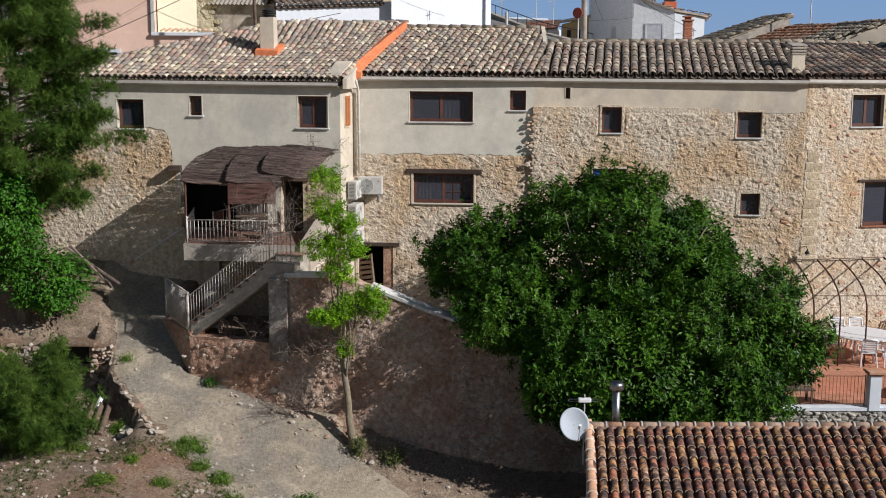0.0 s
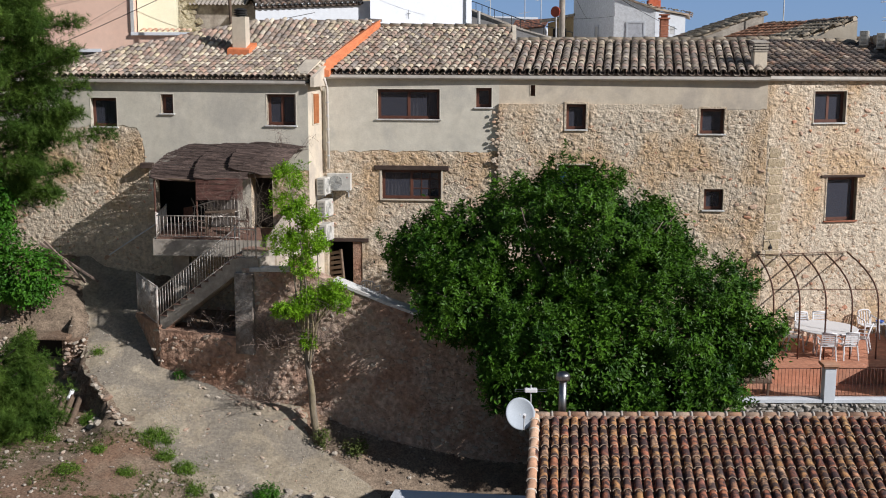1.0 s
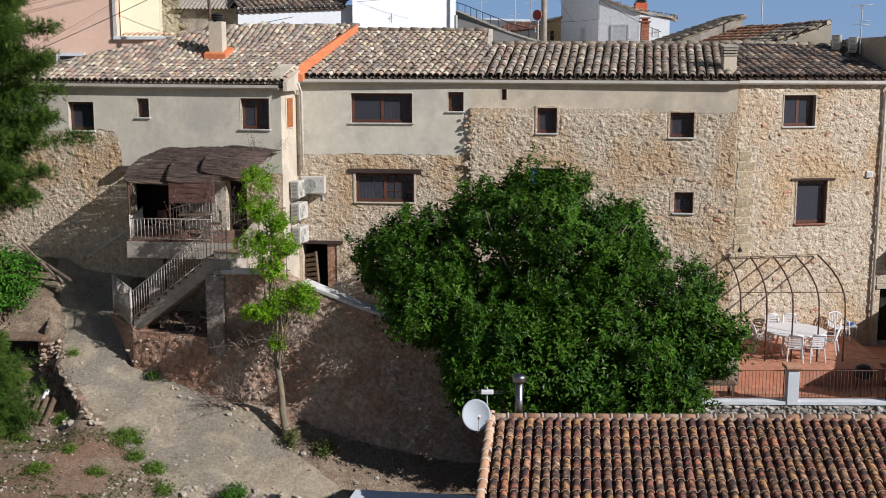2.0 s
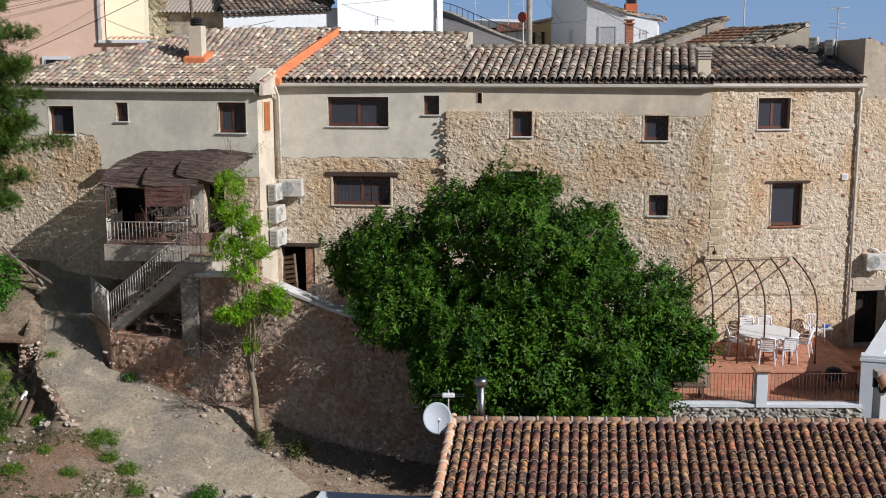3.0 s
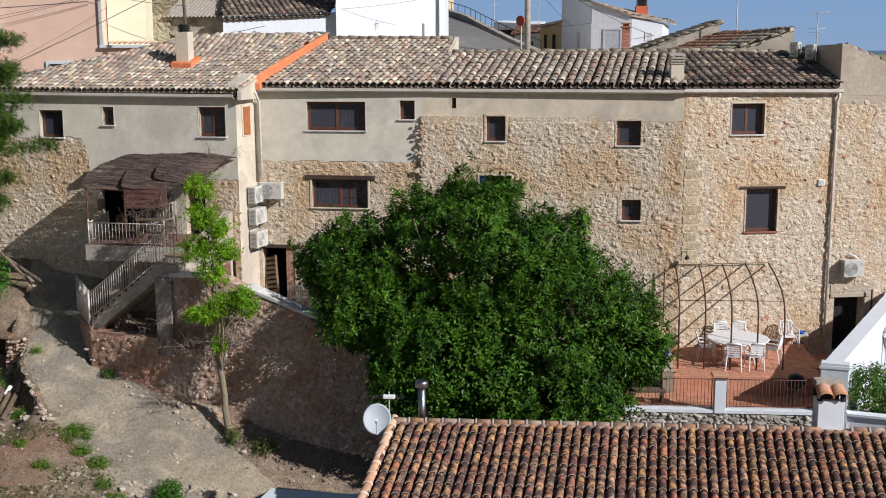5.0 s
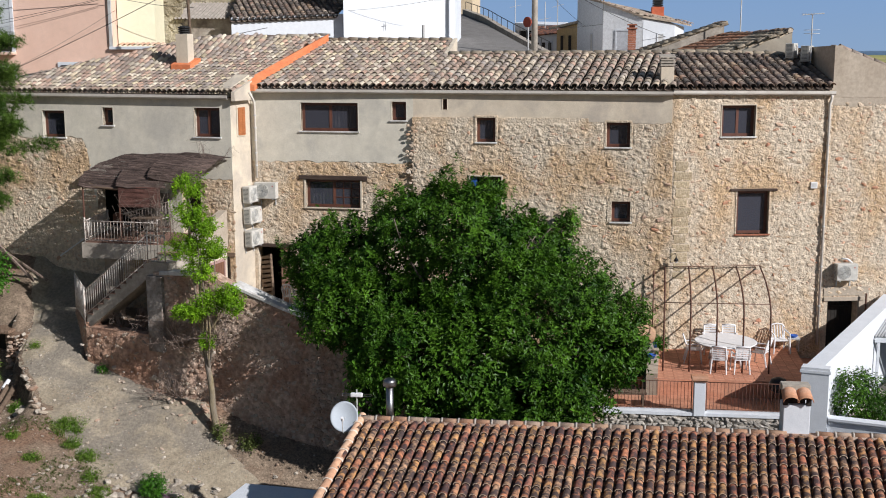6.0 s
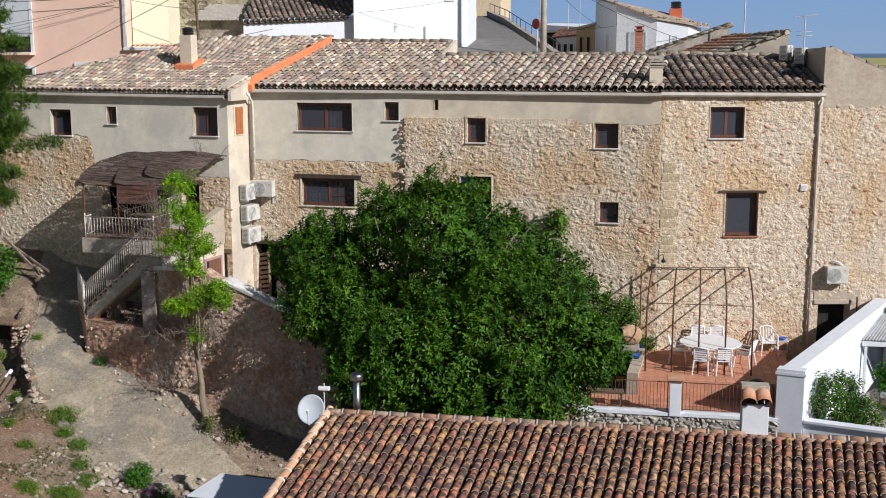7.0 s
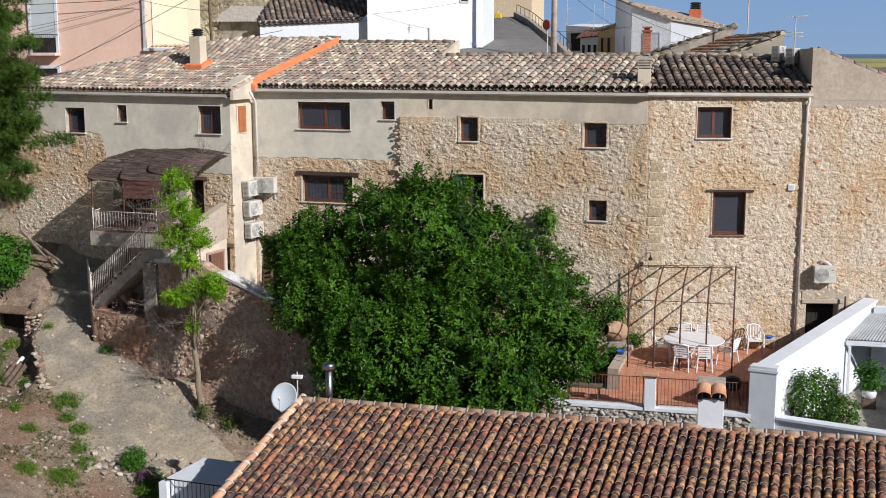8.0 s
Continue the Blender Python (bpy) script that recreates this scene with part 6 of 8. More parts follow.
def shrub(name, label, lobes, clumps, per, leaf, material, seed, spread=0.12, stems=7, root=None):
    t = thing(name, label, "shrub")
    c = Vector(lobes[0][0])
    z0 = min(l[0][2] - l[1][2] for l in lobes)
    root = Vector(root) if root else Vector((c.x, c.y, z0))
    rnd = random.Random(seed)
    for i in range(stems):
        l = lobes[i % len(lobes)]
        limb(t, root, (l[0][0] + rnd.uniform(-0.6, 0.6) * l[1][0], l[0][1] + rnd.uniform(-0.6, 0.6) * l[1][1], l[0][2] + rnd.uniform(0, 0.6) * l[1][2]), 0.02, 0.006, seed + i, 0.1, TWIG, "stem", 5, 5)
    crown("foliage", lobes, clumps, per, spread, leaf, material, t, seed, inner=0.4)
    return t


shrub("elder_bush", "broad mid-green leafy bush on the bank", [((-12.1, 33.0, 3.1), (1.25, 0.9, 0.95)), ((-13.3, 33.0, 4.2), (1.1, 0.8, 1.5)), ((-12.9, 32.2, 5.2), (0.8, 0.6, 1.5))], 560, 30, (0.09, 0.17), LEAF_SHRUB, 101, 0.16, root=(-12.4, 33.2, 1.7))


# ---- on the roofs ----
chim = thing("chimney", "rendered chimney with a black pot and orange base flashing", "chimney", pose(-5.78, 37.35, 9.96, 0, 0, -9))
part("shaft", Geo().box((-0.24, -0.22, -0.3), (0.24, 0.22, 1.20), None, 0.015), PLASTER_WARM, chim)
part("flashing", Geo().prism([(-0.36, -0.42), (0.40, -0.40), (0.44, 0.34), (-0.38, 0.34)], -0.4, [0.12, 0.10, 0.34, 0.34]), ORANGE, chim, "orange painted flashing")
for k in range(4):
    part("pot_ring", Geo().lathe([(0.20, 1.17 + 0.075 * k), (0.225, 1.185 + 0.075 * k), (0.225, 1.21 + 0.075 * k), (0.18, 1.225 + 0.075 * k)], 14), BLACK_IRON, chim)
part("pot_core", Geo().lathe([(0.16, 1.16), (0.16, 1.46), (0.10, 1.49)], 12), BLACK_IRON, chim)

vent = thing("roof_vent", "small plastered roof vent with louvred cap", "chimney", pose(11.23, 35.0, 9.38, 0, 0, 2))
part("shaft", Geo().box((-0.21, -0.2, -0.1), (0.21, 0.2, 0.62), None, 0.015), PLASTER_WARM, vent)
for k in range(3):
    part("louvre", Geo().box((-0.23, -0.22, 0.64 + 0.09 * k), (0.23, 0.22, 0.70 + 0.09 * k), None, 0.01), CONCRETE, vent)
# near-black core paints the shade between the louvres
part("core", Geo().box((-0.17, -0.16, 0.6), (0.17, 0.16, 0.86)), DARK, vent)
part("cap", Geo().prism([(-0.25, -0.25), (0.25, -0.25), (0.25, 0.25), (-0.25, 0.25)], 0.91, [0.94, 0.94, 1.02, 1.02]), CONCRETE, vent)


BADGE = shade("red_badge", (0.45, 0.20, 0.18), (0.5, 0.25, 0.22))


def ac_unit(m, label="ivory outdoor air conditioner on a wall bracket", w=0.78, h=0.56, d=0.29):
    """Front towards local -y, its back at y = 0, its middle at the bottom."""
    t = thing("air_conditioner", label, "air conditioner", m, "air conditioners on the houses")
    part("case", Geo().box((-w / 2, -d - 0.06, 0), (w / 2, -0.06, h), None, 0.02), AC_WHITE, t)
    part("fan_recess", Geo().tube([(-0.10, -d - 0.058, h / 2), (-0.10, -d - 0.066, h / 2)], 0.225, 24), AC_GREY, t, "grey round fan grille")
    for r in (0.222, 0.187, 0.152, 0.117, 0.082, 0.047):
        pts = [(-0.10 + r * math.cos(a * math.pi / 10), -d - 0.07, h / 2 + r * math.sin(a * math.pi / 10)) for a in range(21)]
        part("grille_ring", Geo().tube(pts, 0.009, 4), AC_WHITE, t)
    g = Geo()
    for k in range(10):
        g.box((-w / 2 - 0.004, -d + 0.0, 0.06 + 0.045 * k), (-w / 2 + 0.001, -0.10, 0.082 + 0.045 * k))
    part("side_vents", g, VENT_GREY, t)
    part("badge", Geo().box((w / 2 - 0.14, -d - 0.063, h - 0.15), (w / 2 - 0.09, -d - 0.059, h - 0.10)), BADGE, t)
    for x in (-w / 2 + 0.12, w / 2 - 0.12):
        part("bracket", Geo().box((x - 0.02, -d - 0.04, -0.04), (x + 0.02, 0, 0.0)).box((x - 0.02, -0.04, -0.25), (x + 0.02, 0, -0.04)), GREY_METAL, t)
    return t


ac_unit(MAIN_A.at(-2.30, 5.50))
for u, z in ((0.86, 5.40), (0.88, 4.66), (0.92, 3.86)):
    ac_unit(RETURN.m @ pose(u, 0, z))
ac_unit(RIGHT.at(17.22, 3.02), w=0.70)
ac_unit(pose(15.42, 37.9, 10.24, 0, 0, 68), "grey outdoor air conditioner standing on the tile roof", w=0.66, h=0.5)
ac_unit(pose(15.86, 37.5, 10.16, 0, 0, 68), "grey outdoor air conditioner standing on the tile roof", w=0.66, h=0.5)
hose = whole("ac_hose", Geo().tube([RIGHT.m @ Vector((RIGHT.u(17.2) - 0.1, -0.08, 3.72)), RIGHT.m @ Vector((RIGHT.u(17.2) + 0.1, -0.12, 3.70)), RIGHT.m @ Vector((RIGHT.u(17.2) + 0.25, -0.14, 3.58))], 0.03, 8), PLASTIC, "white insulated hose over the air conditioner", "pipe", smooth=True)


def yagi(m, label, height=1.3):
    t = thing("tv_antenna", label, "antenna", m)
    part("mast", Geo().tube([(0, 0, -0.3), (0, 0, height)], 0.02, 8), GREY_METAL, t)
    part("boom", Geo().tube([(-0.35, 0, height - 0.04), (0.40, 0.1, height + 0.02)], 0.014, 6), GREY_METAL, t)
    for k in range(8):
        x = -0.3 + 0.09 * k
        part("element", Geo().tube([(x, -0.14 + 0.02 * k * 0, height - 0.02), (x, 0.16, height + 0.02)], 0.007, 4), GREY_METAL, t)
    for dz in (0.0, 0.12):
        pts = [(0.26 * math.cos(a * math.pi / 8), 0.26 * math.sin(a * math.pi / 8), height * 0.5 + dz) for a in range(17)]
        part("loop", Geo().tube(pts, 0.008, 4), GREY_METAL, t)
    return t


yagi(pose(16.05, 36.75, 10.4), "grey rooftop television antenna on a mast")

front_chim = thing("chimney", "white chimney with a sooty opening and tile cap", "chimney", pose(13.72, 23.9, 1.25))
part("shaft", Geo().box((-0.31, -0.26, -0.3), (0.31, 0.26, 1.02), None, 0.02), WHITE, front_chim)
SOOT = shade("soot", (0.015, 0.012, 0.011), (0.05, 0.04, 0.035), 8, 0.95, 0.4, 30)
for x, y in ((-0.27, -0.22), (0.27, -0.22), (-0.27, 0.22), (0.27, 0.22)):
    part("corner_pier", Geo().box((x - 0.055, y - 0.055, 1.0), (x + 0.055, y + 0.055, 1.26), None, 0.01), SOOT, front_chim)
part("flue_core", Geo().box((-0.2, -0.15, 0.98), (0.2, 0.15, 1.24)), SOOT, front_chim)
part("cap_slab", Geo().box((-0.33, -0.06, 1.26), (0.33, 0.30, 1.44), None, 0.02), CONCRETE, front_chim, "pale mortared top slab")
for k in range(2):
    part("cap_tile", barrel(0.46, 0.19, 0.17, 8), CLAY, front_chim, smooth=True).matrix_local = pose(-0.17 + 0.34 * k, -0.42, 1.12, 20, 0, 0)

flue = thing("flue_pipe", "stainless steel flue pipe with a round cowl", "chimney", pose(3.90, 23.95, 1.2))
part("pipe", Geo().tube([(0, 0, -0.2), (0, 0, 1.12)], 0.095, 18), STEEL, flue, smooth=True)
part("collar", Geo().lathe([(0.11, 0.18), (0.115, 0.20), (0.115, 0.24), (0.10, 0.26)], 18), STEEL, flue, smooth=True)
part("cowl", Geo().lathe([(0.10, 1.10), (0.165, 1.12), (0.175, 1.17), (0.165, 1.22), (0.17, 1.25), (0.12, 1.30), (0.02, 1.32)], 20), STEEL, flue, "round steel cowl", smooth=True)

dish = thing("satellite_dish", "pale grey round satellite dish on the gable", "antenna", look((2.86, 23.35, 1.68), (0.6, 43.0, -8.9)) @ pose(0, 0, 0))
prof = [(0.005, 0.0)] + [(0.40 * k / 8, -0.085 * (1 - (k / 8) ** 2) * 1.0 + 0.085 - 0.0) for k in range(1, 9)]
g = Geo()
sides = 32
v, f = [], []
for r, _ in prof:
    for k in range(sides):
        a = 2 * math.pi * k / sides
        v.append((0.86 * r * math.cos(a), 0.95 * r * math.sin(a), -0.10 + 0.10 * (r / 0.40) ** 2))
f = [(i * sides + k, i * sides + (k + 1) % sides, (i + 1) * sides + (k + 1) % sides, (i + 1) * sides + k) for i in range(len(prof) - 1) for k in range(sides)]
n = len(v)
v += [(x, y, z - 0.012) for x, y, z in v]
f += [tuple(reversed([i + n for i in q])) for q in f]
last = (len(prof) - 1) * sides
f += [(last + k, last + (k + 1) % sides, last + (k + 1) % sides + n, last + k + n) for k in range(sides)]
DISH = shade("dish_paint", (0.42, 0.46, 0.50), (0.45, 0.49, 0.535), 3, 0.8, 0.0, 30, gloss=0.1, grit=(5.0, 0.02))
part("reflector", g.add(v, f), DISH, dish, smooth=True)
part("arm", Geo().tube([(0, -0.40, -0.02), (0, -0.42, 0.25), (0, -0.16, 0.46)], 0.014, 6), GREY_METAL, dish)
part("receiver", Geo().tube([(0, -0.17, 0.42), (0, -0.12, 0.52)], 0.035, 10), PLASTIC, dish)
part("mount", Geo().tube([(0, 0, -0.1), (0.1, -0.1, -0.3), (0.42, -0.2, -0.25)], 0.022, 8), GREY_METAL, dish)
aerial = thing("flat_aerial", "white flat aerial with looped rods on a mast", "antenna", pose(3.12, 23.66, 1.5))
part("mast", Geo().tube([(0, 0, -0.9), (0, 0, 0.78)], 0.016, 8), GREY_METAL, aerial)
part("body", Geo().box((-0.15, -0.06, 0.60), (0.15, 0.06, 0.70), None, 0.025), PLASTIC, aerial)
for s in (-1, 1):
    part("rod_loop", Geo().tube([(s * 0.12, 0, 0.62), (s * 0.36, 0, 0.62), (s * 0.38, 0, 0.645), (s * 0.36, 0, 0.67), (s * 0.12, 0, 0.67)], 0.007, 5), STEEL, aerial)

# ---- small white balcony of the foreground house ----
whole("wall_low_terrace", Geo().prism([(-0.50, 22.7), (-0.28, 22.7), (0.04, 24.5), (3.2, 24.1), (3.2, 24.3), (-0.13, 24.72)], -4.0, -0.72), WHITE, "white parapet of a small terrace", "wall", "structure")
whole("floor_low_terrace", Geo().prism([(-0.3, 22.6), (2.9, 22.2), (3.2, 24.1), (0.0, 24.5)], -4.0, -1.35), WHITE, "whitewashed floor of the small terrace", "floor", "structure")
whole("roof_low_terrace", Geo().prism([(-0.42, 23.05), (2.95, 22.75), (3.2, 24.15), (0.0, 24.52)], -1.34, -0.715), WHITE, "flat white roof slab beside the small terrace", "roof", "structure")
railing("terrace_railing", [(-0.36, 22.85, -1.35), (2.75, 22.55, -1.35)], 0.68, 0.08, BLACK_IRON, "black iron railing across the small white terrace", 0.13, 0.009, 0.018)

# ---- terrace furniture ----
def chair_parts(t):
    part("seat", Geo().box((-0.23, -0.22, 0.41), (0.23, 0.24, 0.435), None, 0.012), PLASTIC, t)
    for k in range(5):
        x = -0.17 + 0.085 * k
        part("back_slat", Geo().tube([(x, 0.22, 0.43), (x * 1.05, 0.27, 0.62), (x * 1.1, 0.33, 0.83)], [0.022, 0.02, 0.02], 6), PLASTIC, t)
    part("top_rail", Geo().tube([(-0.24, 0.30, 0.76), (-0.18, 0.335, 0.85), (0, 0.35, 0.88), (0.18, 0.335, 0.85), (0.24, 0.30, 0.76)], 0.026, 8), PLASTIC, t, smooth=True)
    for s in (-1, 1):
        part("armrest", Geo().tube([(s * 0.25, 0.31, 0.70), (s * 0.27, 0.1, 0.66), (s * 0.27, -0.16, 0.64), (s * 0.26, -0.21, 0.60)], 0.024, 6), PLASTIC, t, smooth=True)
        part("leg", Geo().tube([(s * 0.26, -0.21, 0.62), (s * 0.25, -0.23, 0.40), (s * 0.28, -0.27, 0.0)], [0.022, 0.028, 0.022], 6), PLASTIC, t)
        part("leg", Geo().tube([(s * 0.25, 0.31, 0.72), (s * 0.22, 0.24, 0.42), (s * 0.26, 0.33, 0.0)], [0.02, 0.028, 0.022], 6), PLASTIC, t)


def square_chair_parts(t):
    part("seat", Geo().box((-0.22, -0.22, 0.42), (0.22, 0.22, 0.445), None, 0.012), PLASTIC, t)
    for k in range(5):
        part("back_slat", Geo().box((-0.19, 0.225 + 0.022 * k, 0.50 + 0.075 * k), (0.19, 0.24 + 0.022 * k, 0.555 + 0.075 * k), None, 0.006), PLASTIC, t)
    for s in (-1, 1):
        part("back_post", Geo().tube([(s * 0.21, 0.20, 0.42), (s * 0.21, 0.25, 0.62), (s * 0.20, 0.335, 0.88)], 0.022, 6), PLASTIC, t, smooth=True)
        part("armrest", Geo().box((s * 0.25 - 0.03, -0.20, 0.62), (s * 0.25 + 0.03, 0.24, 0.645), None, 0.008), PLASTIC, t)
        part("leg", Geo().tube([(s * 0.24, -0.19, 0.63), (s * 0.23, -0.21, 0.42), (s * 0.25, -0.25, 0.0)], [0.02, 0.026, 0.02], 6), PLASTIC, t)
        part("leg", Geo().tube([(s * 0.21, 0.21, 0.44), (s * 0.24, 0.30, 0.0)], [0.026, 0.02], 6), PLASTIC, t)
    part("top_rail", Geo().tube([(-0.21, 0.335, 0.87), (0, 0.345, 0.89), (0.21, 0.335, 0.87)], 0.026, 8), PLASTIC, t, smooth=True)


first = thing("garden_chair", "white moulded plastic garden chair with slatted back", "chair", pose(15.10, 34.45, 0.724, 0, 0, 10), "white garden chairs")
chair_parts(first)
square = thing("garden_chair", "white plastic garden chair with a square slatted back", "chair", pose(12.85, 34.05, 0.724, 0, 0, 2), "white garden chairs")
square_chair_parts(square)
for x, y, a in ((13.42, 34.10, -4), (12.85, 31.80, 172), (13.50, 31.85, 186), (14.22, 32.75, -118), (12.18, 32.9, 88)):
    copy_thing(square, pose(x, y, 0.724, 0, 0, a))
copy_thing(first, pose(-1.28, 34.5, 1.80, 0, 0, 165))
table = thing("garden_table", "round white plastic garden table on the terrace", "table", pose(13.16, 32.85, 0.724))
g = Geo().lathe([(0.90, 0.70), (0.96, 0.705), (0.97, 0.725), (0.95, 0.74), (0.02, 0.742)], 40)
part("tabletop", g, PLASTIC, table, smooth=False)
for a in range(4):
    c, s = math.cos(a * math.pi / 2 + 0.7), math.sin(a * math.pi / 2 + 0.7)
    part("leg", Geo().tube([(0.55 * c, 0.55 * s, 0.70), (0.60 * c, 0.60 * s, 0.35), (0.68 * c, 0.68 * s, 0.0)], [0.045, 0.035, 0.03], 8), PLASTIC, table, smooth=True)
stool = thing("side_table", "small grey side table with a blue bowl beside the wall", "table", pose(15.58, 34.75, 0.724))
part("top", Geo().box((-0.2, -0.2, 0.40), (0.2, 0.2, 0.43), None, 0.01), GREY_METAL, stool)
for x in (-0.16, 0.16):
    for y in (-0.16, 0.16):
        part("leg", Geo().tube([(x, y, 0), (x, y, 0.4)], 0.014, 6), GREY_METAL, stool)
whole("blue_bowl", Geo().lathe([(0.06, 0), (0.13, 0.06), (0.14, 0.09), (0.12, 0.09), (0.05, 0.02)], 16), BLUE, "small blue bowl on the side table", "bowl", m=pose(15.58, 34.72, 1.155), smooth=True)


def pot(x, y, z, r, h, label="terracotta flower pot with a small plant", material=None, lying=None, green=None):
    t = thing("flower_pot", label, "pot", lying or pose(x, y, z), "pots on the terrace")
    part("pot", Geo().lathe([(r * 0.62, 0), (r * 0.95, h * 0.86), (r * 1.08, h * 0.88), (r * 1.08, h), (r * 0.9, h), (r * 0.85, h * 0.8)], 18), material or CLAY, t, smooth=True)
    if green:
        cr = crown("plant", [((0, 0, h + green * 0.7), (green, green, green))], 16, 22, 0.08, (0.05, 0.11), LEAF_SHRUB, t, int(x * 100), inner=0.2)
    return t


jar = thing("oil_jar", "large terracotta oil jar lying on its side", "jar", pose(10.62, 33.55, 1.42, 0, -78, 38))
# near-black disc added for the shade inside the jar
part("mouth", Geo().lathe([(0.02, 0.40), (0.165, 0.405), (0.165, 0.41), (0.02, 0.412)], 20), DARK, jar)
part("body", Geo().lathe([(0.14, -0.42), (0.27, -0.30), (0.34, -0.05), (0.33, 0.15), (0.24, 0.32), (0.19, 0.38), (0.22, 0.42), (0.17, 0.42), (0.15, 0.34)], 24), shade("aged_jar_clay", (0.36, 0.22, 0.13), (0.50, 0.33, 0.21), 4, 0.85, 0.4, 20, (0.28, 0.18, 0.12), 2.0, 0.6), jar, smooth=True)
whole("jar_plinth", Geo().box((10.3, 33.3, 0.15), (10.95, 33.85, 1.10), None, 0.03), CONCRETE, "rough plinth under the oil jar", "plinth")
pot(10.40, 31.75, 0.20, 0.17, 0.36, green=0.15)
pot(9.92, 31.85, 0.20, 0.28, 0.30, "broad terracotta bowl planter with greenery", green=0.13)
pot(11.03, 34.1, 0.86, 0.13, 0.20, "blue glazed pot on the low wall", BLUE, green=0.12)
pot(10.86, 32.7, 0.86, 0.14, 0.12, "blue dish on the low wall", BLUE)
whole("wall_planter", Geo().prism([(10.60, 30.97), (10.94, 30.9), (11.2, 34.35), (10.86, 34.4)], 0.1, 0.86), OLD_RENDER, "low rough stone planter wall", "wall", "structure")
bench = thing("garden_bench", "low brown slatted garden bench behind the fence", "bench", pose(10.0, 29.75, 0.2, 0, 0, 2))
for k in range(4):
    part("slat", Geo().box((-0.55, -0.25 + 0.13 * k, 0.40), (0.55, -0.15 + 0.13 * k, 0.43), None, 0.008), OLD_WOOD, bench)
for x in (-0.45, 0.45):
    for y in (-0.2, 0.2):
        part("leg", Geo().box((x - 0.03, y - 0.03, 0), (x + 0.03, y + 0.03, 0.4)), OLD_WOOD, bench)
grill = thing("barbecue", "black kettle barbecue on thin legs", "grill", pose(14.35, 29.95, 0.2))
part("bowl", Geo().lathe([(0.08, 0.48), (0.24, 0.56), (0.28, 0.70), (0.27, 0.74), (0.20, 0.88), (0.05, 0.94)], 20), BLACK_IRON, grill, smooth=True)
for a in range(3):
    part("leg", Geo().tube([(0.15 * math.cos(a * 2.1), 0.15 * math.sin(a * 2.1), 0.55), (0.28 * math.cos(a * 2.1), 0.28 * math.sin(a * 2.1), 0)], 0.012, 6), BLACK_IRON, grill)
lamp = thing("wall_lamp", "small dark bracket lamp on the stone wall", "lamp", MAIN_C.at(11.60, 3.85))
part("bracket", Geo().tube([(0, 0, 0.10), (0, -0.18, 0.14), (0, -0.26, 0.06)], 0.012, 6), BLACK_IRON, lamp)
part("shade", Geo().lathe([(0.075, -0.10), (0.07, -0.04), (0.03, 0.0), (0.015, 0.06)], 14, pose(0, -0.27, 0)), BLACK_IRON, lamp)
part("globe", Geo().lathe([(0.01, -0.16), (0.04, -0.14), (0.05, -0.10), (0.04, -0.08)], 12, pose(0, -0.27, 0)), PLASTIC, lamp)
meter = thing("meter_box", "small white square box on the stone wall", "box", MAIN_C.at(16.07, 6.06))
part("case", Geo().box((-0.11, -0.08, 0), (0.11, 0, 0.21), None, 0.012), PLASTIC, meter)
part("lid", Geo().box((-0.08, -0.088, 0.04), (0.08, -0.079, 0.17), None, 0.003), GREY_METAL, meter)
pallet = thing("wooden_pallet", "weathered wooden pallet leaning in the doorway", "pallet", MAIN_A.at(-2.36, 1.62, 0.16) @ pose(0.02, 0, 0, -7, -12, -28))
for k in range(11):
    part("slat", Geo().box((-0.28, -0.03, 0.06 + 0.165 * k), (0.28, -0.01, 0.17 + 0.165 * k), None, 0.004), PALLET_WOOD, pallet)
for x in (-0.24, 0.24):
    part("runner", Geo().box((x - 0.04, -0.01, 0.0), (x + 0.04, 0.07, 1.86), None, 0.006), PALLET_WOOD, pallet)
whole("window_cloth", Geo().box((0, -0.02, 0), (0.20, 0.0, 0.85), None, 0.008), BLUE, "blue cloth hanging in the open window", "cloth", m=SKIN.at(4.86, 5.5, -0.1))
whole("door_post", Geo().tube([RIGHT.m @ Vector((RIGHT.u(17.95), -0.2, 1.2)), RIGHT.m @ Vector((RIGHT.u(17.95), -0.2, 2.55))], 0.03, 8), IRON, "rusty iron post beside the door", "post")

# ---- balcony clutter ----
desk = thing("patio_table", "small dark table on the balcony", "table", pose(-5.9, 33.3, 4.36))
part("top", Geo().box((-0.45, -0.35, 0.68), (0.45, 0.35, 0.72), None, 0.01), OLD_WOOD, desk)
for x in (-0.38, 0.38):
    for y in (-0.28, 0.28):
        part("leg", Geo().box((x - 0.025, y - 0.025, 0), (x + 0.025, y + 0.025, 0.68)), OLD_WOOD, desk)
for x, y, a in ((-6.7, 33.1, 60), (-5.2, 33.0, -70)):
    t = thing("patio_chair", "brown metal patio chair on the balcony", "chair", pose(x, y, 4.36, 0, 0, a), "balcony chairs")
    part("seat", Geo().box((-0.2, -0.2, 0.42), (0.2, 0.2, 0.45), None, 0.01), IRON, t)
    part("backrest", Geo().box((-0.2, 0.19, 0.5), (0.2, 0.215, 0.85), None, 0.01), IRON, t)
    for sx in (-0.18, 0.18):
        for sy in (-0.18, 0.2):
            part("leg", Geo().tube([(sx, sy, 0), (sx, sy, 0.44 if sy < 0 else 0.85)], 0.012, 6), IRON, t)

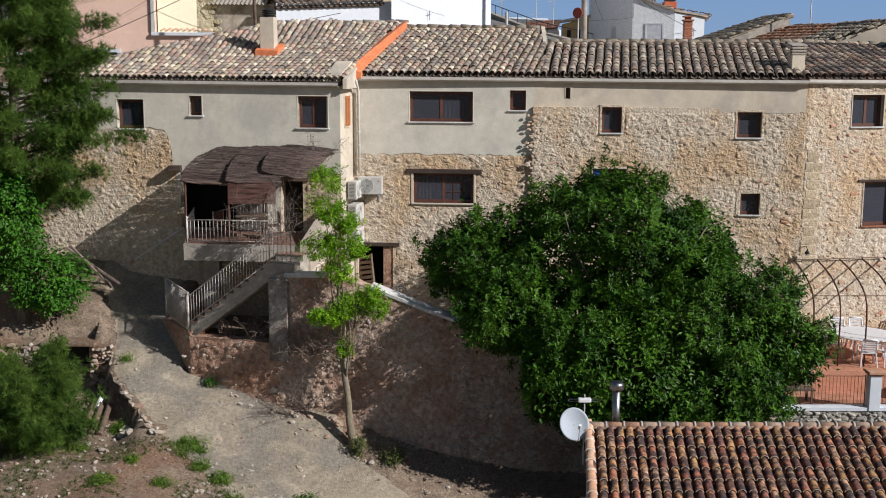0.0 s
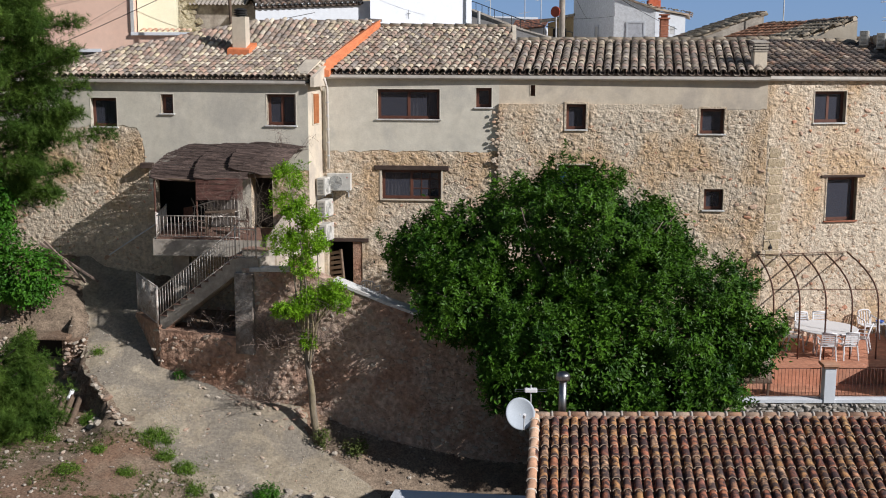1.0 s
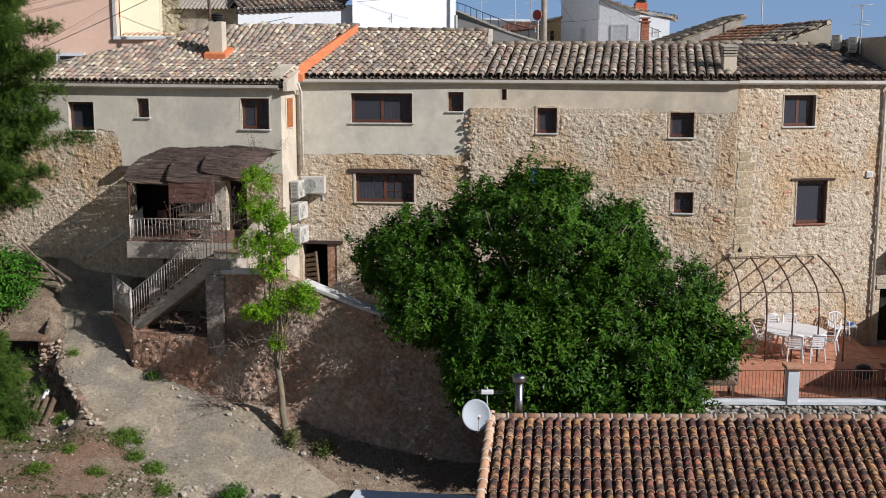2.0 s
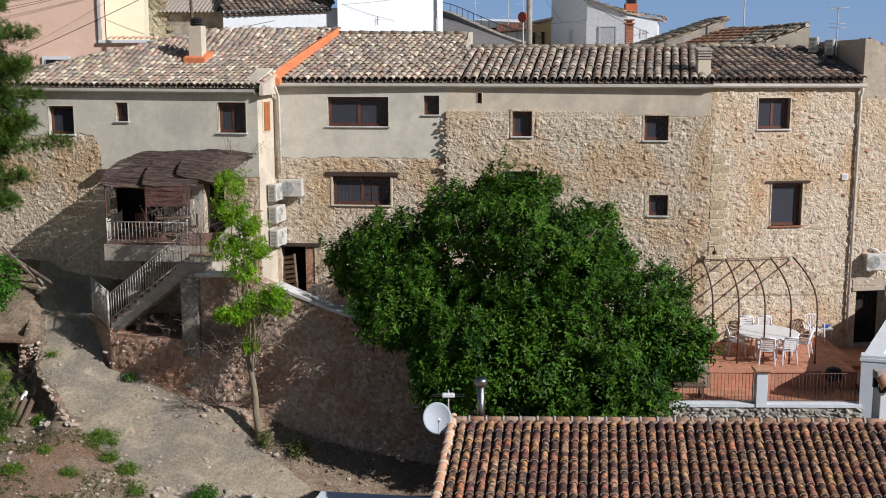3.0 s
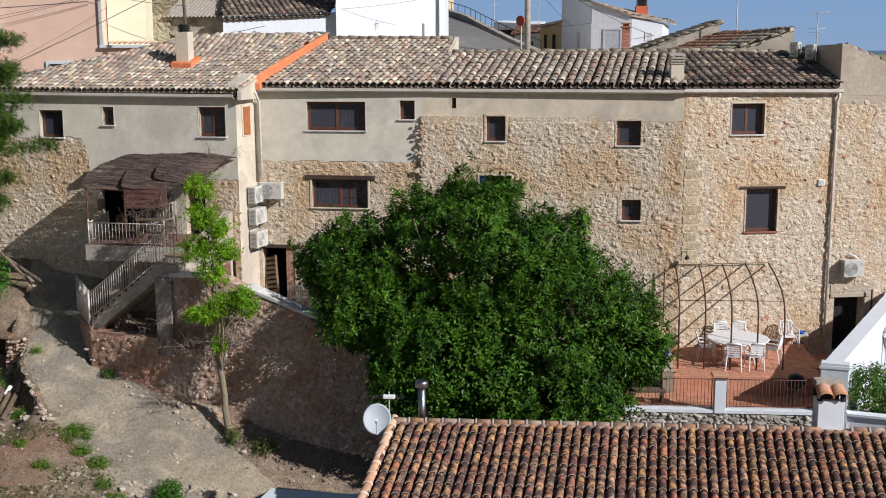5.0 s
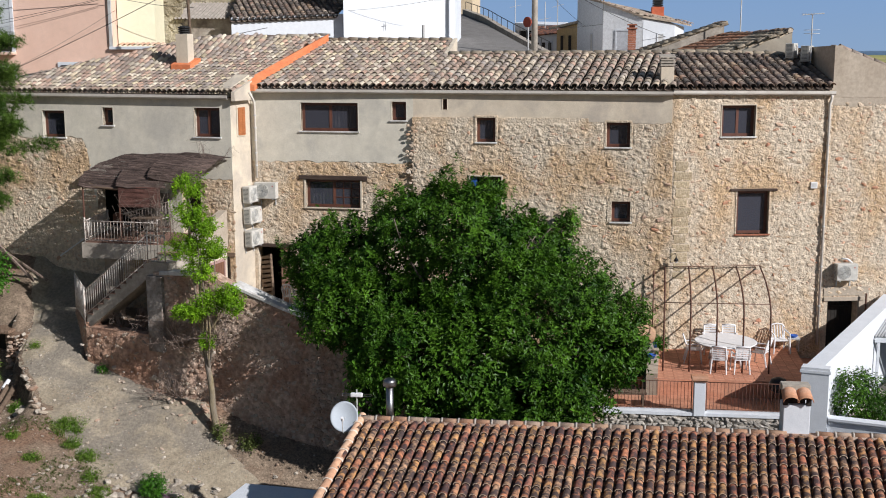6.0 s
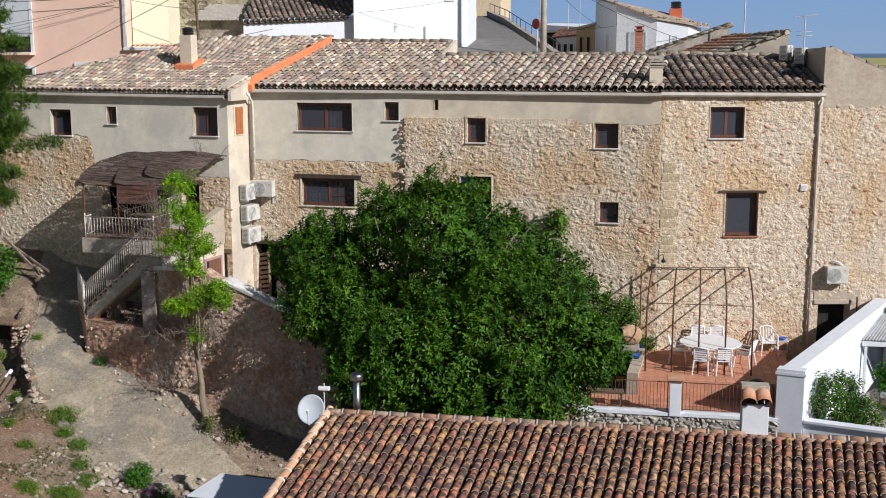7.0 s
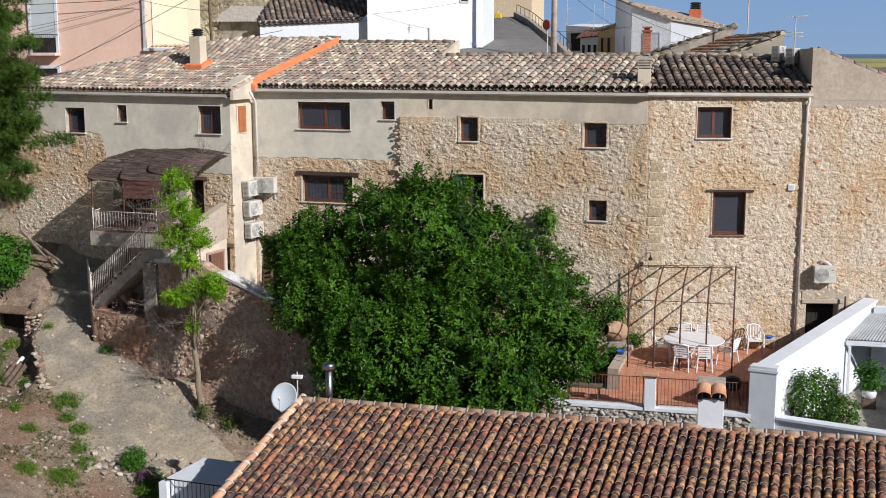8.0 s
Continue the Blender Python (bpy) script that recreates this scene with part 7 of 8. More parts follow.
# ---- the houses behind ----
def plain_window(parent, x0, x1, y, z0, z1, trim=None, glass=None, bars=False, name="window", blind=0.0):
    w = part(name, Geo().box((x0, y - 0.02, z0), (x1, y + 0.05, z1)), glass or DARK, parent)
    s = 0.13
    part("frame", Geo().box((x0 - s, y - 0.06, z0 - s), (x0, y, z1 + s)).box((x1, y - 0.06, z0 - s), (x1 + s, y, z1 + s)).box((x0, y - 0.06, z1), (x1, y, z1 + s)).box((x0, y - 0.06, z0 - s), (x1, y, z0)), trim or WHITE, w)
    if blind:
        part("blind", Geo().box((x0, y - 0.04, z1 - (z1 - z0) * blind), (x1, y - 0.021, z1)), blind_material, w)
    if bars:
        g = Geo()
        n = max(3, int((x1 - x0) / 0.11))
        for k in range(n + 1):
            x = x0 + (x1 - x0) * k / n
            g.tube([(x, y - 0.08, z0), (x, y - 0.08, z1)], 0.01, 4)
        part("bars", g, BLACK_IRON, w)
    return w


blind_material = shade("pale_roller_blind", (0.52, 0.56, 0.58), (0.60, 0.64, 0.66), 4, 0.7, 0.2, 30, stretch=(1, 1, 20))
BROWN_BLIND = shade("brown_blind", (0.16, 0.09, 0.06), (0.22, 0.13, 0.09), 4, 0.7, 0.2, 30, stretch=(1, 1, 20))
pink = thing("house", "salmon pink rendered house with white window trims", "house")
part("wall", Geo().prism([(-24, 43.0), (-8.55, 43.0), (-8.55, 43.4), (-24, 43.4)], 4, 10.72), PINK, pink)
part("wall", Geo().prism([(-24, 43.02), (-10.95, 43.02), (-10.95, 48), (-24, 48)], 10.5, 16), PINK, pink)
part("corner_pipe", Geo().box((-10.98, 42.93, 10.7), (-10.86, 43.02, 16)), GREY_METAL, pink, "pale grey corner strip")
part("ledge", Geo().box((-10.98, 42.86, 10.62), (-8.6, 43.3, 10.74), None, 0.01), WHITE, pink, "white ledge")
me = mesh_of("ledge_tile", barrel(0.40, 0.11, 0.09, 6), RIDGE_TILE, True)
for k in range(9):
    ob = new("ledge_tile", me)
    ob.parent = pink
    ob.matrix_local = pose(-10.55 + 0.22 * k, 42.95, 10.76, 12, 0, 0)
plain_window(pink, -16.45, -15.25, 42.98, 10.55, 12.9, glass=DARK, blind=0.72)
plain_window(pink, -16.35, -15.25, 42.98, 8.2, 9.85, glass=DARK, name="door").children
part("blind", Geo().box((-16.3, 42.93, 8.3), (-15.3, 42.95, 9.5)), BROWN_BLIND, pink)
plain_window(pink, -13.15, -12.30, 42.98, 9.35, 9.98, bars=True)
plain_window(pink, -16.2, -15.6, 42.98, 13.4, 14.6)
bal = part("balcony", Geo().box((-16.6, 42.55, 10.42), (-15.1, 43.0, 10.52), None, 0.01), PINK, pink)
g = Geo().tube([(-16.55, 42.6, 11.35), (-15.15, 42.6, 11.35)], 0.016, 6)
for k in range(15):
    g.tube([(-16.55 + 0.1 * k, 42.6, 10.52), (-16.55 + 0.1 * k, 42.6, 11.35)], 0.008, 4)
g.tube([(-15.15, 42.6, 11.35), (-15.15, 43.0, 11.35)], 0.016, 6)
part("balcony_rail", g, BLACK_IRON, bal)
cream = thing("house", "cream rendered house set back above a tiled ledge", "house")
part("wall", Geo().prism([(-10.9, 43.7), (-9.5, 44.3), (-9.95, 46.6), (-10.9, 46.6)], 9, 16), YELLOW, cream)
plain_window(cream, -10.2, -9.4, 43.68, 13.5, 14.8)
ROCK = shade("old_rubble", (0.42, 0.36, 0.24), (0.60, 0.54, 0.40), 3, 0.95, 0.9, 6, (0.22, 0.18, 0.12), 1.0, 0.7, bdist=0.2)
ruin = Face((-10.85, 46.7), (-9.3, 46.85))
wall_ruin = wall("wall_ruin", ruin, 8, 14, 0.6, [], ROCK, "rough ruined stone wall with plaster patches")
rubble(ruin, -10.8, -9.35, 10.4, 13.8, lambda x, z: noise.noise((x * 1.5, z * 1.5, 2)) > -0.15, ROCK, wall_ruin, 71, size=(0.3, 0.6), course=(0.22, 0.42), depth=(0.02, 0.07))
shed = thing("shed", "grey patched outbuilding with a corrugated roof", "shed")
part("wall", Geo().prism([(-9.45, 46.95), (-6.5, 47.05), (-6.5, 49), (-9.45, 49)], 9, 11.98), shade("patched_cement", (0.22, 0.18, 0.15), (0.50, 0.45, 0.38), 2.2, 0.9, 0.3, 20, (0.16, 0.13, 0.11), 1.2, 0.8), shed)
g = Geo()
v = [(-9.5 + 2.4 * i / 28, y + 0.05 * i / 28, z + 0.03 * (-1) ** i) for y, z in ((46.6, 11.95), (49.2, 12.75)) for i in range(29)]
g.add(v, [(i, i + 1, i + 30, i + 29) for i in range(28)])
part("roof", g, shade("rusted_sheet", (0.26, 0.23, 0.20), (0.38, 0.34, 0.30), 3, 0.8, 0.3, 30), shed)
whole("wall_behind_shed", Geo().prism([(-10.9, 49.2), (-5.9, 49.2), (-5.9, 49.6), (-10.9, 49.6)], 9, 15), ROCK, "rough yellowish wall behind the outbuilding", "wall", "structure")
village = thing("house", "large plain white rendered house with a clay tile roof", "house")
part("wall", Geo().prism([(-6.55, 45.5), (-1.9, 47.56), (-1.9, 52), (-6.55, 52)], 9, [11.95, 12.15, 12.15, 11.95]), WHITE, village)
part("wall", Geo().prism([(-1.95, 47.0), (2.45, 51.6), (2.36, 55.0), (-1.95, 57)], 9, 16.5), WHITE, village)
zv = plane_z((-6.6, 45.4), (-2.2, 47.35), 12.08, 0.36)
tv = [(-6.6, 45.4), (-2.35, 47.25), (-2.1, 54.5), (-8.0, 54.0)]
vroof = part("roof", Geo().prism(tv, [zv(*p) - 0.12 for p in tv], [zv(*p) - 0.04 for p in tv]), DECK, village)
tiled(vroof, (-6.6, 45.4), (-2.2, 47.35), 12.08, 0.36, tv, MAIN_TILE, 72, over=0.12, pitch_x=0.25, w=0.105)
# its eaves sink a little towards the outbuilding
vroof.matrix_local = pose(-2.4, 47.3, 12.1, 0, -3.2, 0) @ Matrix.Translation((2.4, -47.3, -12.1))
part("wall_cross", Geo().box((-0.008, -0.025, -0.2), (0.008, -0.01, 0.2), pose(-0.38, 48.53, 11.62, 0, 0, 47)).box((-0.12, -0.025, 0.03), (0.12, -0.01, 0.046), pose(-0.38, 48.53, 11.62, 0, 0, 47)), BLACK_IRON, village, "small dark iron cross on the wall")
part("vent_pipe", Geo().tube([(2.42, 41.0, 10.2), (2.42, 41.0, 11.5)], 0.06, 8), GREY_METAL, village)
wm = pose(1.7, 50.8, 12.92, 0, 0, 46.9)
pane_ = part("window", Geo().box((-0.2, -0.02, 0), (0.2, 0.05, 0.9), wm), DARK, village)
part("frame", Geo().box((-0.27, -0.05, -0.06), (0.27, -0.021, 0.0), wm).box((-0.27, -0.05, 0), (-0.2, -0.021, 0.9), wm).box((0.2, -0.05, 0), (0.27, -0.021, 0.9), wm), GREY_METAL, pane_)

ramp = whole("road", Geo().prism([(2.0, 47.0), (7.3, 47.0), (1.2, 69), (-0.6, 69)], 8.0, [10.30, 10.0, 12.72, 12.72]), ASPHALT, "grey asphalt ramp climbing past the white house", "road", "structure")
line = [(6.75, 50.2, 10.45), (5.15, 57.5, 11.15), (3.75, 61.0, 11.85), (2.67, 64.0, 12.42), (0.95, 69.0, 13.02)]


def along(t):
    k = min(int(t * 4), 3)
    f = t * 4 - k
    return tuple(line[k][i] + (line[k + 1][i] - line[k][i]) * f for i in range(3))


g = Geo()
for i in range(24):
    (x1, y1, t1), (x0, y0, t0) = along(i / 24), along((i + 1) / 24)
    g.prism([(x1, y1), (x1 + 0.3, y1 + 0.05), (x0 + 0.3, y0 + 0.05), (x0, y0)], 8.5, [t1, t1, t0, t0])
parapet = whole("wall_ramp", g, CONCRETE, "curved concrete parapet along the ramp", "wall", "structure")
t = thing("ramp_railing", "thin dark railing on the ramp parapet", "railing")
rail_pts = [along(i / 14) for i in range(15)]
part("top_rail", Geo().tube([(x + 0.2, y, z + 0.45) for x, y, z in rail_pts], 0.022, 5), BLACK_IRON, t)
for x, y, z in rail_pts:
    part("post", Geo().tube([(x + 0.2, y, z - 0.05), (x + 0.2, y, z + 0.46)], 0.018, 5), BLACK_IRON, t)

pole = thing("utility_pole", "pale concrete utility pole above the roofs", "pole", pose(6.32, 48.75, 0))
part("shaft", Geo().tube([(0, 0, 8), (0, 0, 16.5)], [0.16, 0.11], 10), CONCRETE, pole, smooth=True)
sign = thing("mirror_sign", "round red-rimmed traffic mirror on a post", "sign", pose(6.05, 48.56, 0))
part("post", Geo().tube([(0, 0, 9), (0, 0, 11.9)], 0.03, 8), GREY_METAL, sign)
part("disc", Geo().tube([(-0.02, 0, 11.75), (-0.06, -0.05, 11.75)], 0.23, 20), shade("red_sign", (0.30, 0.06, 0.04), (0.36, 0.08, 0.05)), sign)
machine = whole("yellow_machine", Geo().box((0.55, 64.6, 12.5), (0.95, 65.0, 12.8), None, 0.05).box((0.62, 64.7, 12.8), (0.75, 64.9, 12.95), None, 0.02), shade("yellow_paint", (0.6, 0.45, 0.05), (0.7, 0.5, 0.06)), "small yellow machine parked on the ramp", "machine")
ochre = thing("house", "pale ochre rendered house at the top of the ramp", "house")
part("wall", Geo().prism([(-4.5, 78), (0.68, 78), (0.68, 84), (-4.5, 84)], 9, 18), shade("pale_ochre", (0.62, 0.50, 0.34), (0.70, 0.57, 0.40)), ochre)
plain_window(ochre, -0.9, -0.1, 77.98, 15.0, 16.4)

def slanted(h, a, b, u0, u1, z0, z1, material, name="window", frame_material=None):
    """A window or door set on a wall that runs in plan from a to b; u in metres from a."""
    d = (Vector(b) - Vector(a)).normalized()
    m = Matrix(((d.x, -d.y, 0, a[0]), (d.y, d.x, 0, a[1]), (0, 0, 1, 0), (0, 0, 0, 1)))
    w = part(name, Geo().box((u0, -0.02, z0), (u1, 0.05, z1), m), material, h)
    s = 0.07
    part("frame", Geo().box((u0 - s, -0.035, z0), (u0, -0.015, z1 + s), m).box((u1, -0.035, z0), (u1 + s, -0.015, z1 + s), m).box((u0, -0.035, z1), (u1, -0.015, z1 + s), m), frame_material or WHITE, w)
    return w


low_ochre = thing("house", "low ochre house with dark openings and a tiled edge", "house")
oa, ob_ = (6.96, 62.2), (8.1, 59.9)
part("wall", Geo().prism([oa, ob_, (10.5, 63.5), (8.5, 65)], 8, [11.62, 11.92, 11.9, 11.6]), OCHRE_WALL, low_ochre)
part("roof", Geo().prism([(6.5, 62.2), (8.1, 59.6), (10.5, 63.5), (8.3, 65.2)], [11.63, 11.93, 12.2, 11.9], [11.76, 12.06, 12.3, 12.0]), OLD_TILE, low_ochre)
for u0, u1 in ((0.55, 0.95), (1.55, 1.95)):
    slanted(low_ochre, oa, ob_, u0, u1, 10.5, 11.3, DARK, frame_material=OCHRE_WALL)
gate_house = thing("house", "low white building with a sloping red roof", "house")
ga, gb = (5.5, 66.3), (7.05, 64.7)
part("wall", Geo().prism([ga, gb, (7.6, 68), (6.0, 68.5)], 8, 11.42), WHITE, gate_house)
part("roof", Geo().prism([(5.2, 66.4), (7.0, 64.6), (7.6, 68), (5.6, 69)], [11.3, 11.43, 11.95, 11.85], [11.38, 11.52, 12.05, 11.95]), RED_TILE, gate_house)
for u0, u1 in ((0.2, 0.5), (0.75, 1.05), (1.3, 1.6)):
    slanted(gate_house, ga, gb, u0, u1, 10.3, 10.95, DARK)
glazed = thing("house", "white flat-roofed building with a dark glazed front", "house")
sa, sb = (4.15, 70.6), (6.9, 69.1)
part("wall", Geo().prism([sa, sb, (7.4, 74), (4.6, 75)], 8, 11.75), WHITE, glazed)
part("fascia", Geo().prism([(4.1, 70.4), (6.95, 68.85), (7.4, 74), (4.6, 75)], 11.76, [12.2, 12.0, 12.3, 12.4]), WHITE, glazed)
slanted(glazed, sa, sb, 0.3, 2.9, 10.6, 11.7, DARK)
white2 = thing("house", "white rendered house with garage door and tile verge", "house")
wl, wc, wb, wr = (8.11, 59.9), (9.4, 54.2), (11.3, 53.7), (12.82, 54.0)
# faces turned from the sun: brighter white makes up for sky light
part("wall", Geo().prism([wl, wc, wb, (11.3, 60.0)], 8.5, [13.3, 12.72, 12.02, 12.6]), shade("skylit_white", (0.84, 0.86, 0.88), (0.88, 0.90, 0.92), 2, 0.85, 0.15, 30), white2)
part("wall", Geo().prism([(11.31, 53.7), wr, (13.6, 58.2), (11.31, 60.0)], 8.5, [12.0, 11.75, 11.68, 12.55]), WHITE, white2)
slanted(white2, wc, wb, 0.68, 1.42, 9.6, 11.42, shade("grey_garage_door", (0.60, 0.62, 0.66), (0.66, 0.68, 0.72)), "garage_door")
slanted(white2, wl, wc, 3.3, 3.75, 10.2, 11.3, GREY_METAL)
slanted(white2, wb, wr, 0.75, 1.0, 10.9, 11.25, GREY_METAL)
vt = part("roof", Geo().prism([(9.35, 54.12), (11.3, 53.62), (12.95, 53.92), (14.0, 58.4), (12.6, 60.5), (8.1, 60.3)], [12.74, 12.03, 11.77, 11.70, 12.30, 13.32], [12.84, 12.13, 11.86, 11.79, 12.40, 13.42]), FAR_TILE, white2)
me = mesh_of("verge_tile", barrel(0.36, 0.10, 0.085, 6), OLD_TILE, True)
for k in range(18):
    f = k / 17 * 3.0
    corners = [Vector((9.3, 53.95, 12.86)), Vector((11.3, 53.45, 12.15)), Vector((13.1, 53.8, 11.88)), Vector((14.0, 58.2, 11.81))]
    i = min(int(f), 2)
    p = corners[i].lerp(corners[i + 1], f - i)
    ob = new("verge_tile", me)
    ob.parent = vt
    ob.matrix_local = pose(p.x, p.y + 0.16, p.z, 6, 0, (k * 13) % 24 - 12)
part("red_chimney", Geo().box((12.0, 59.5, 11.9), (12.65, 60.1, 12.75), None, 0.02), shade("red_chimney_paint", (0.5, 0.12, 0.06), (0.58, 0.16, 0.08)), white2)
for k in range(3):
    part("chimney_ring", Geo().box((12.06, 59.55, 12.78 + 0.12 * k), (12.6, 60.05, 12.86 + 0.12 * k), None, 0.01), BLACK_IRON, white2)
part("chimney_pot", Geo().box((12.14, 59.62, 12.74), (12.52, 59.98, 13.12)), BLACK_IRON, white2)
brickc = thing("chimney", "slim red brick chimney with a capped top", "chimney", pose(10.55, 47.5, 0))
for k in range(24):
    part("brick_course", Geo().box((-0.17 + 0.01 * (k % 2), -0.17, 9.6 + 0.075 * k), (0.17 - 0.01 * (k % 2), 0.17, 9.668 + 0.075 * k)), BRICK, brickc)
part("cap", Geo().box((-0.22, -0.22, 11.4), (0.22, 0.22, 11.47), None, 0.01).box((-0.12, -0.12, 11.47), (0.12, 0.12, 11.56)).box((-0.2, -0.2, 11.56), (0.2, 0.2, 11.62), None, 0.01), BRICK, brickc)


# two tiled roofs that slope down to the left, their gable walls facing the valley
old1 = thing("house", "old house with a mossy tile roof and grey gable wall", "house")
zo = plane_z((10.7, 49.5), (10.7, 44.85), 10.40, 0.335)
front1 = [(10.9, 45.0), (12.45, 44.95), (14.16, 45.2)]
part("wall", Geo().prism(front1 + [(14.16, 48.5), (10.9, 48.5)], 8, [zo(*p) - 0.04 for p in front1] + [zo(14.16, 48.5) - 0.1, zo(10.9, 48.5) - 0.1]), CONCRETE, old1)
o1 = [(10.7, 45.05), (12.45, 45.0), (14.2, 45.25), (14.2, 49.5), (10.7, 49.5)]
r = part("roof", Geo().prism(o1, [zo(*p) - 0.10 for p in o1], [zo(*p) - 0.03 for p in o1]), DECK, old1)
tiled(r, (10.7, 49.5), (10.7, 44.9), 10.38, 0.335, o1, PALE_TILE, 73, pitch_x=0.23, w=0.118, wobble=1.6)
ridge_row(r, (14.15, 45.3, zo(14.15, 45.3) + 0.04), (14.15, 49.0, zo(14.15, 49) + 0.04), MAIN_TILE, 0.11)
old2 = thing("house", "old house with a mixed red and brown tile roof", "house")
zo2 = plane_z((12.15, 45.0), (13.65, 39.6), 10.42, 0.365)
front2 = [(13.66, 39.60), (15.84, 39.20), (14.3, 44.9), (12.3, 44.9)]
part("wall", Geo().prism(front2, 8, [zo2(*p) - 0.04 for p in front2]), PLASTER_WARM, old2)
near2, far2 = [(13.65, 39.65), (15.85, 39.25), (14.95, 41.6), (13.1, 41.6)], [(13.1, 41.6), (14.95, 41.6), (14.25, 45.0), (12.15, 45.0)]
r2 = part("roof", Geo().prism([near2[0], near2[1], far2[2], far2[3]], [zo2(*p) - 0.10 for p in (near2[0], near2[1], far2[2], far2[3])], [zo2(*p) - 0.03 for p in (near2[0], near2[1], far2[2], far2[3])]), DECK, old2)
tiled(r2, (12.15, 45.0), (13.65, 39.6), 10.40, 0.365, near2, PALE_TILE, 74, pitch_x=0.23, w=0.118, wobble=1.6)
tiled(r2, (12.15, 45.0), (13.65, 39.6), 10.40, 0.365, far2, CLAY, 75, pitch_x=0.23, w=0.118, wobble=1.6)
ridge_row(r2, (15.8, 39.35, zo2(15.8, 39.35) + 0.06), (14.95, 41.4, zo2(14.95, 41.4) + 0.08), MAIN_TILE, 0.12)
ridge_row(r2, (14.95, 41.6, zo2(14.95, 41.6) + 0.02), (14.3, 44.6, zo2(14.3, 44.6) + 0.02), MAIN_TILE, 0.11)

# ---- cables and far aerials ----
def cable(pts, r=0.012, sag=0.3):
    a, b = Vector(pts[0]), Vector(pts[1])
    line = [a.lerp(b, i / 16) - Vector((0, 0, sag * 4 * (i / 16) * (1 - i / 16))) for i in range(17)]
    return whole("cable", Geo().tube(line, r * 0.7, 5), BLACK_IRON, "dark sagging overhead cable between the houses", "cable", group="overhead cables")


cable(((-20, 40.5, 7.6), (-6.4, 40.2, 13.2)), 0.018, 0.25)
cable(((-20, 42.6, 10.9), (-10.9, 42.7, 12.7)), 0.012, 0.1)
cable(((-20, 42.6, 11.2), (-10.9, 42.7, 12.75)), 0.012, 0.15)
cable(((-20, 42.5, 12.6), (-10.9, 42.7, 12.85)), 0.02, 0.05)
cable(((-10.9, 42.7, 12.8), (-7.4, 43.2, 12.3)), 0.014, 0.1)
cable(((-16, 42.5, 9.4), (-10.6, 42.8, 12.2)), 0.008, 0.1)
cable(((-6.6, 45.6, 12.3), (1.9, 48.4, 12.75)), 0.01, 0.3)
cable(((6.2, 48.4, 14.1), (12.5, 54.0, 11.1)), 0.016, 0.25)
cable(((6.2, 48.4, 13.9), (8.6, 58.0, 11.7)), 0.012, 0.2)
cable(((6.3, 48.6, 11.45), (9.4, 54.0, 11.75)), 0.012, 0.05)
cable(((9.4, 54.0, 11.75), (9.4, 54.05, 13.0)), 0.012, 0.0)
cable(((-13.4, 35.6, 9.32), (-3.6, 40.6, 11.42)), 0.016, 0.03)
p2 = thing("utility_pole", "slim grey pole beside the ruined wall", "pole")
part("shaft", Geo().tube([(-6.62, 40.6, 9), (-6.78, 40.6, 14)], 0.06, 8), OLD_WOOD, p2)
for x, y, z, h in ((4.13, 70.5, 11.5, 3.0), (6.1, 68, 11.0, 2.4), (6.9, 66, 11, 3.6), (14.69, 44.3, 11, 4)):
    t = thing("aerial_mast", "thin distant aerial mast", "antenna")
    part("mast", Geo().tube([(x, y, z - 2), (x, y, z + h)], 0.025, 5), GREY_METAL, t)
    part("arm", Geo().tube([(x - 0.35, y, z + h * 0.55), (x + 0.35, y, z + h * 0.6)], 0.015, 4), GREY_METAL, t)


# ---- stones, logs and weeds ----
def rock_form(seed):
    bm = bmesh.new()
    bmesh.ops.create_icosphere(bm, subdivisions=1, radius=0.5)
    rnd = random.Random(seed)
    for v in bm.verts:
        v.co *= rnd.uniform(0.58, 1.15)
        v.co.z *= 0.75
    return Geo().bm(bm)


ROCKS = [rock_form(i) for i in range(5)]
PALE_ROCK = shade("pale_limestone", (0.38, 0.32, 0.26), (0.54, 0.48, 0.40), 5, 0.92, 0.6, 20, vary=0.3, bdist=0.03)
rnd = random.Random(77)


def rock_pose(x, y, s, sink=0.15):
    return pose(x, y, ground_z(x, y) + s * (0.3 - sink), rnd.uniform(-20, 20), rnd.uniform(-20, 20), rnd.uniform(0, 360)) @ Matrix.Diagonal((s * rnd.uniform(0.8, 1.3), s, s * rnd.uniform(0.6, 1.0), 1))


# the dry stone edge of the lane
edge = [(-10.2, 32.5), (-10.02, 31.7), (-9.5, 31.05), (-9.05, 30.5), (-8.72, 30.05), (-8.3, 29.75), (-7.9, 29.45)]
kerb = thing("stone_edging", "loose dry stone edging along the lane", "stones", kind="structure")
for (x0, y0), (x1, y1) in zip(edge, edge[1:]):
    for k in range(5):
        f = rnd.random()
        s = rnd.uniform(0.10, 0.36)
        x, y = x0 + (x1 - x0) * f + rnd.uniform(-0.30, 0.15), y0 + (y1 - y0) * f
        ob = part("stone", ROCKS[rnd.randrange(5)], PALE_ROCK if rnd.random() < 0.15 else EARTH_STONE, kerb)
        ob.matrix_local = rock_pose(x, y, s)
for k, (x, y, s) in enumerate(((-8.98, 29.76, 0.36), (-9.3, 30.1, 0.34), (-10.45, 30.0, 0.45), (-9.2, 30.3, 0.4), (-9.6, 29.2, 0.3))):
    whole("boulder", ROCKS[k % 5], PALE_ROCK, "pale limestone boulder by the lane", "stone", group="boulders by the lane", m=rock_pose(x, y, s))
wall_bits = thing("stone_heap", "heap of broken pale stones below the lane", "stones", kind="structure")
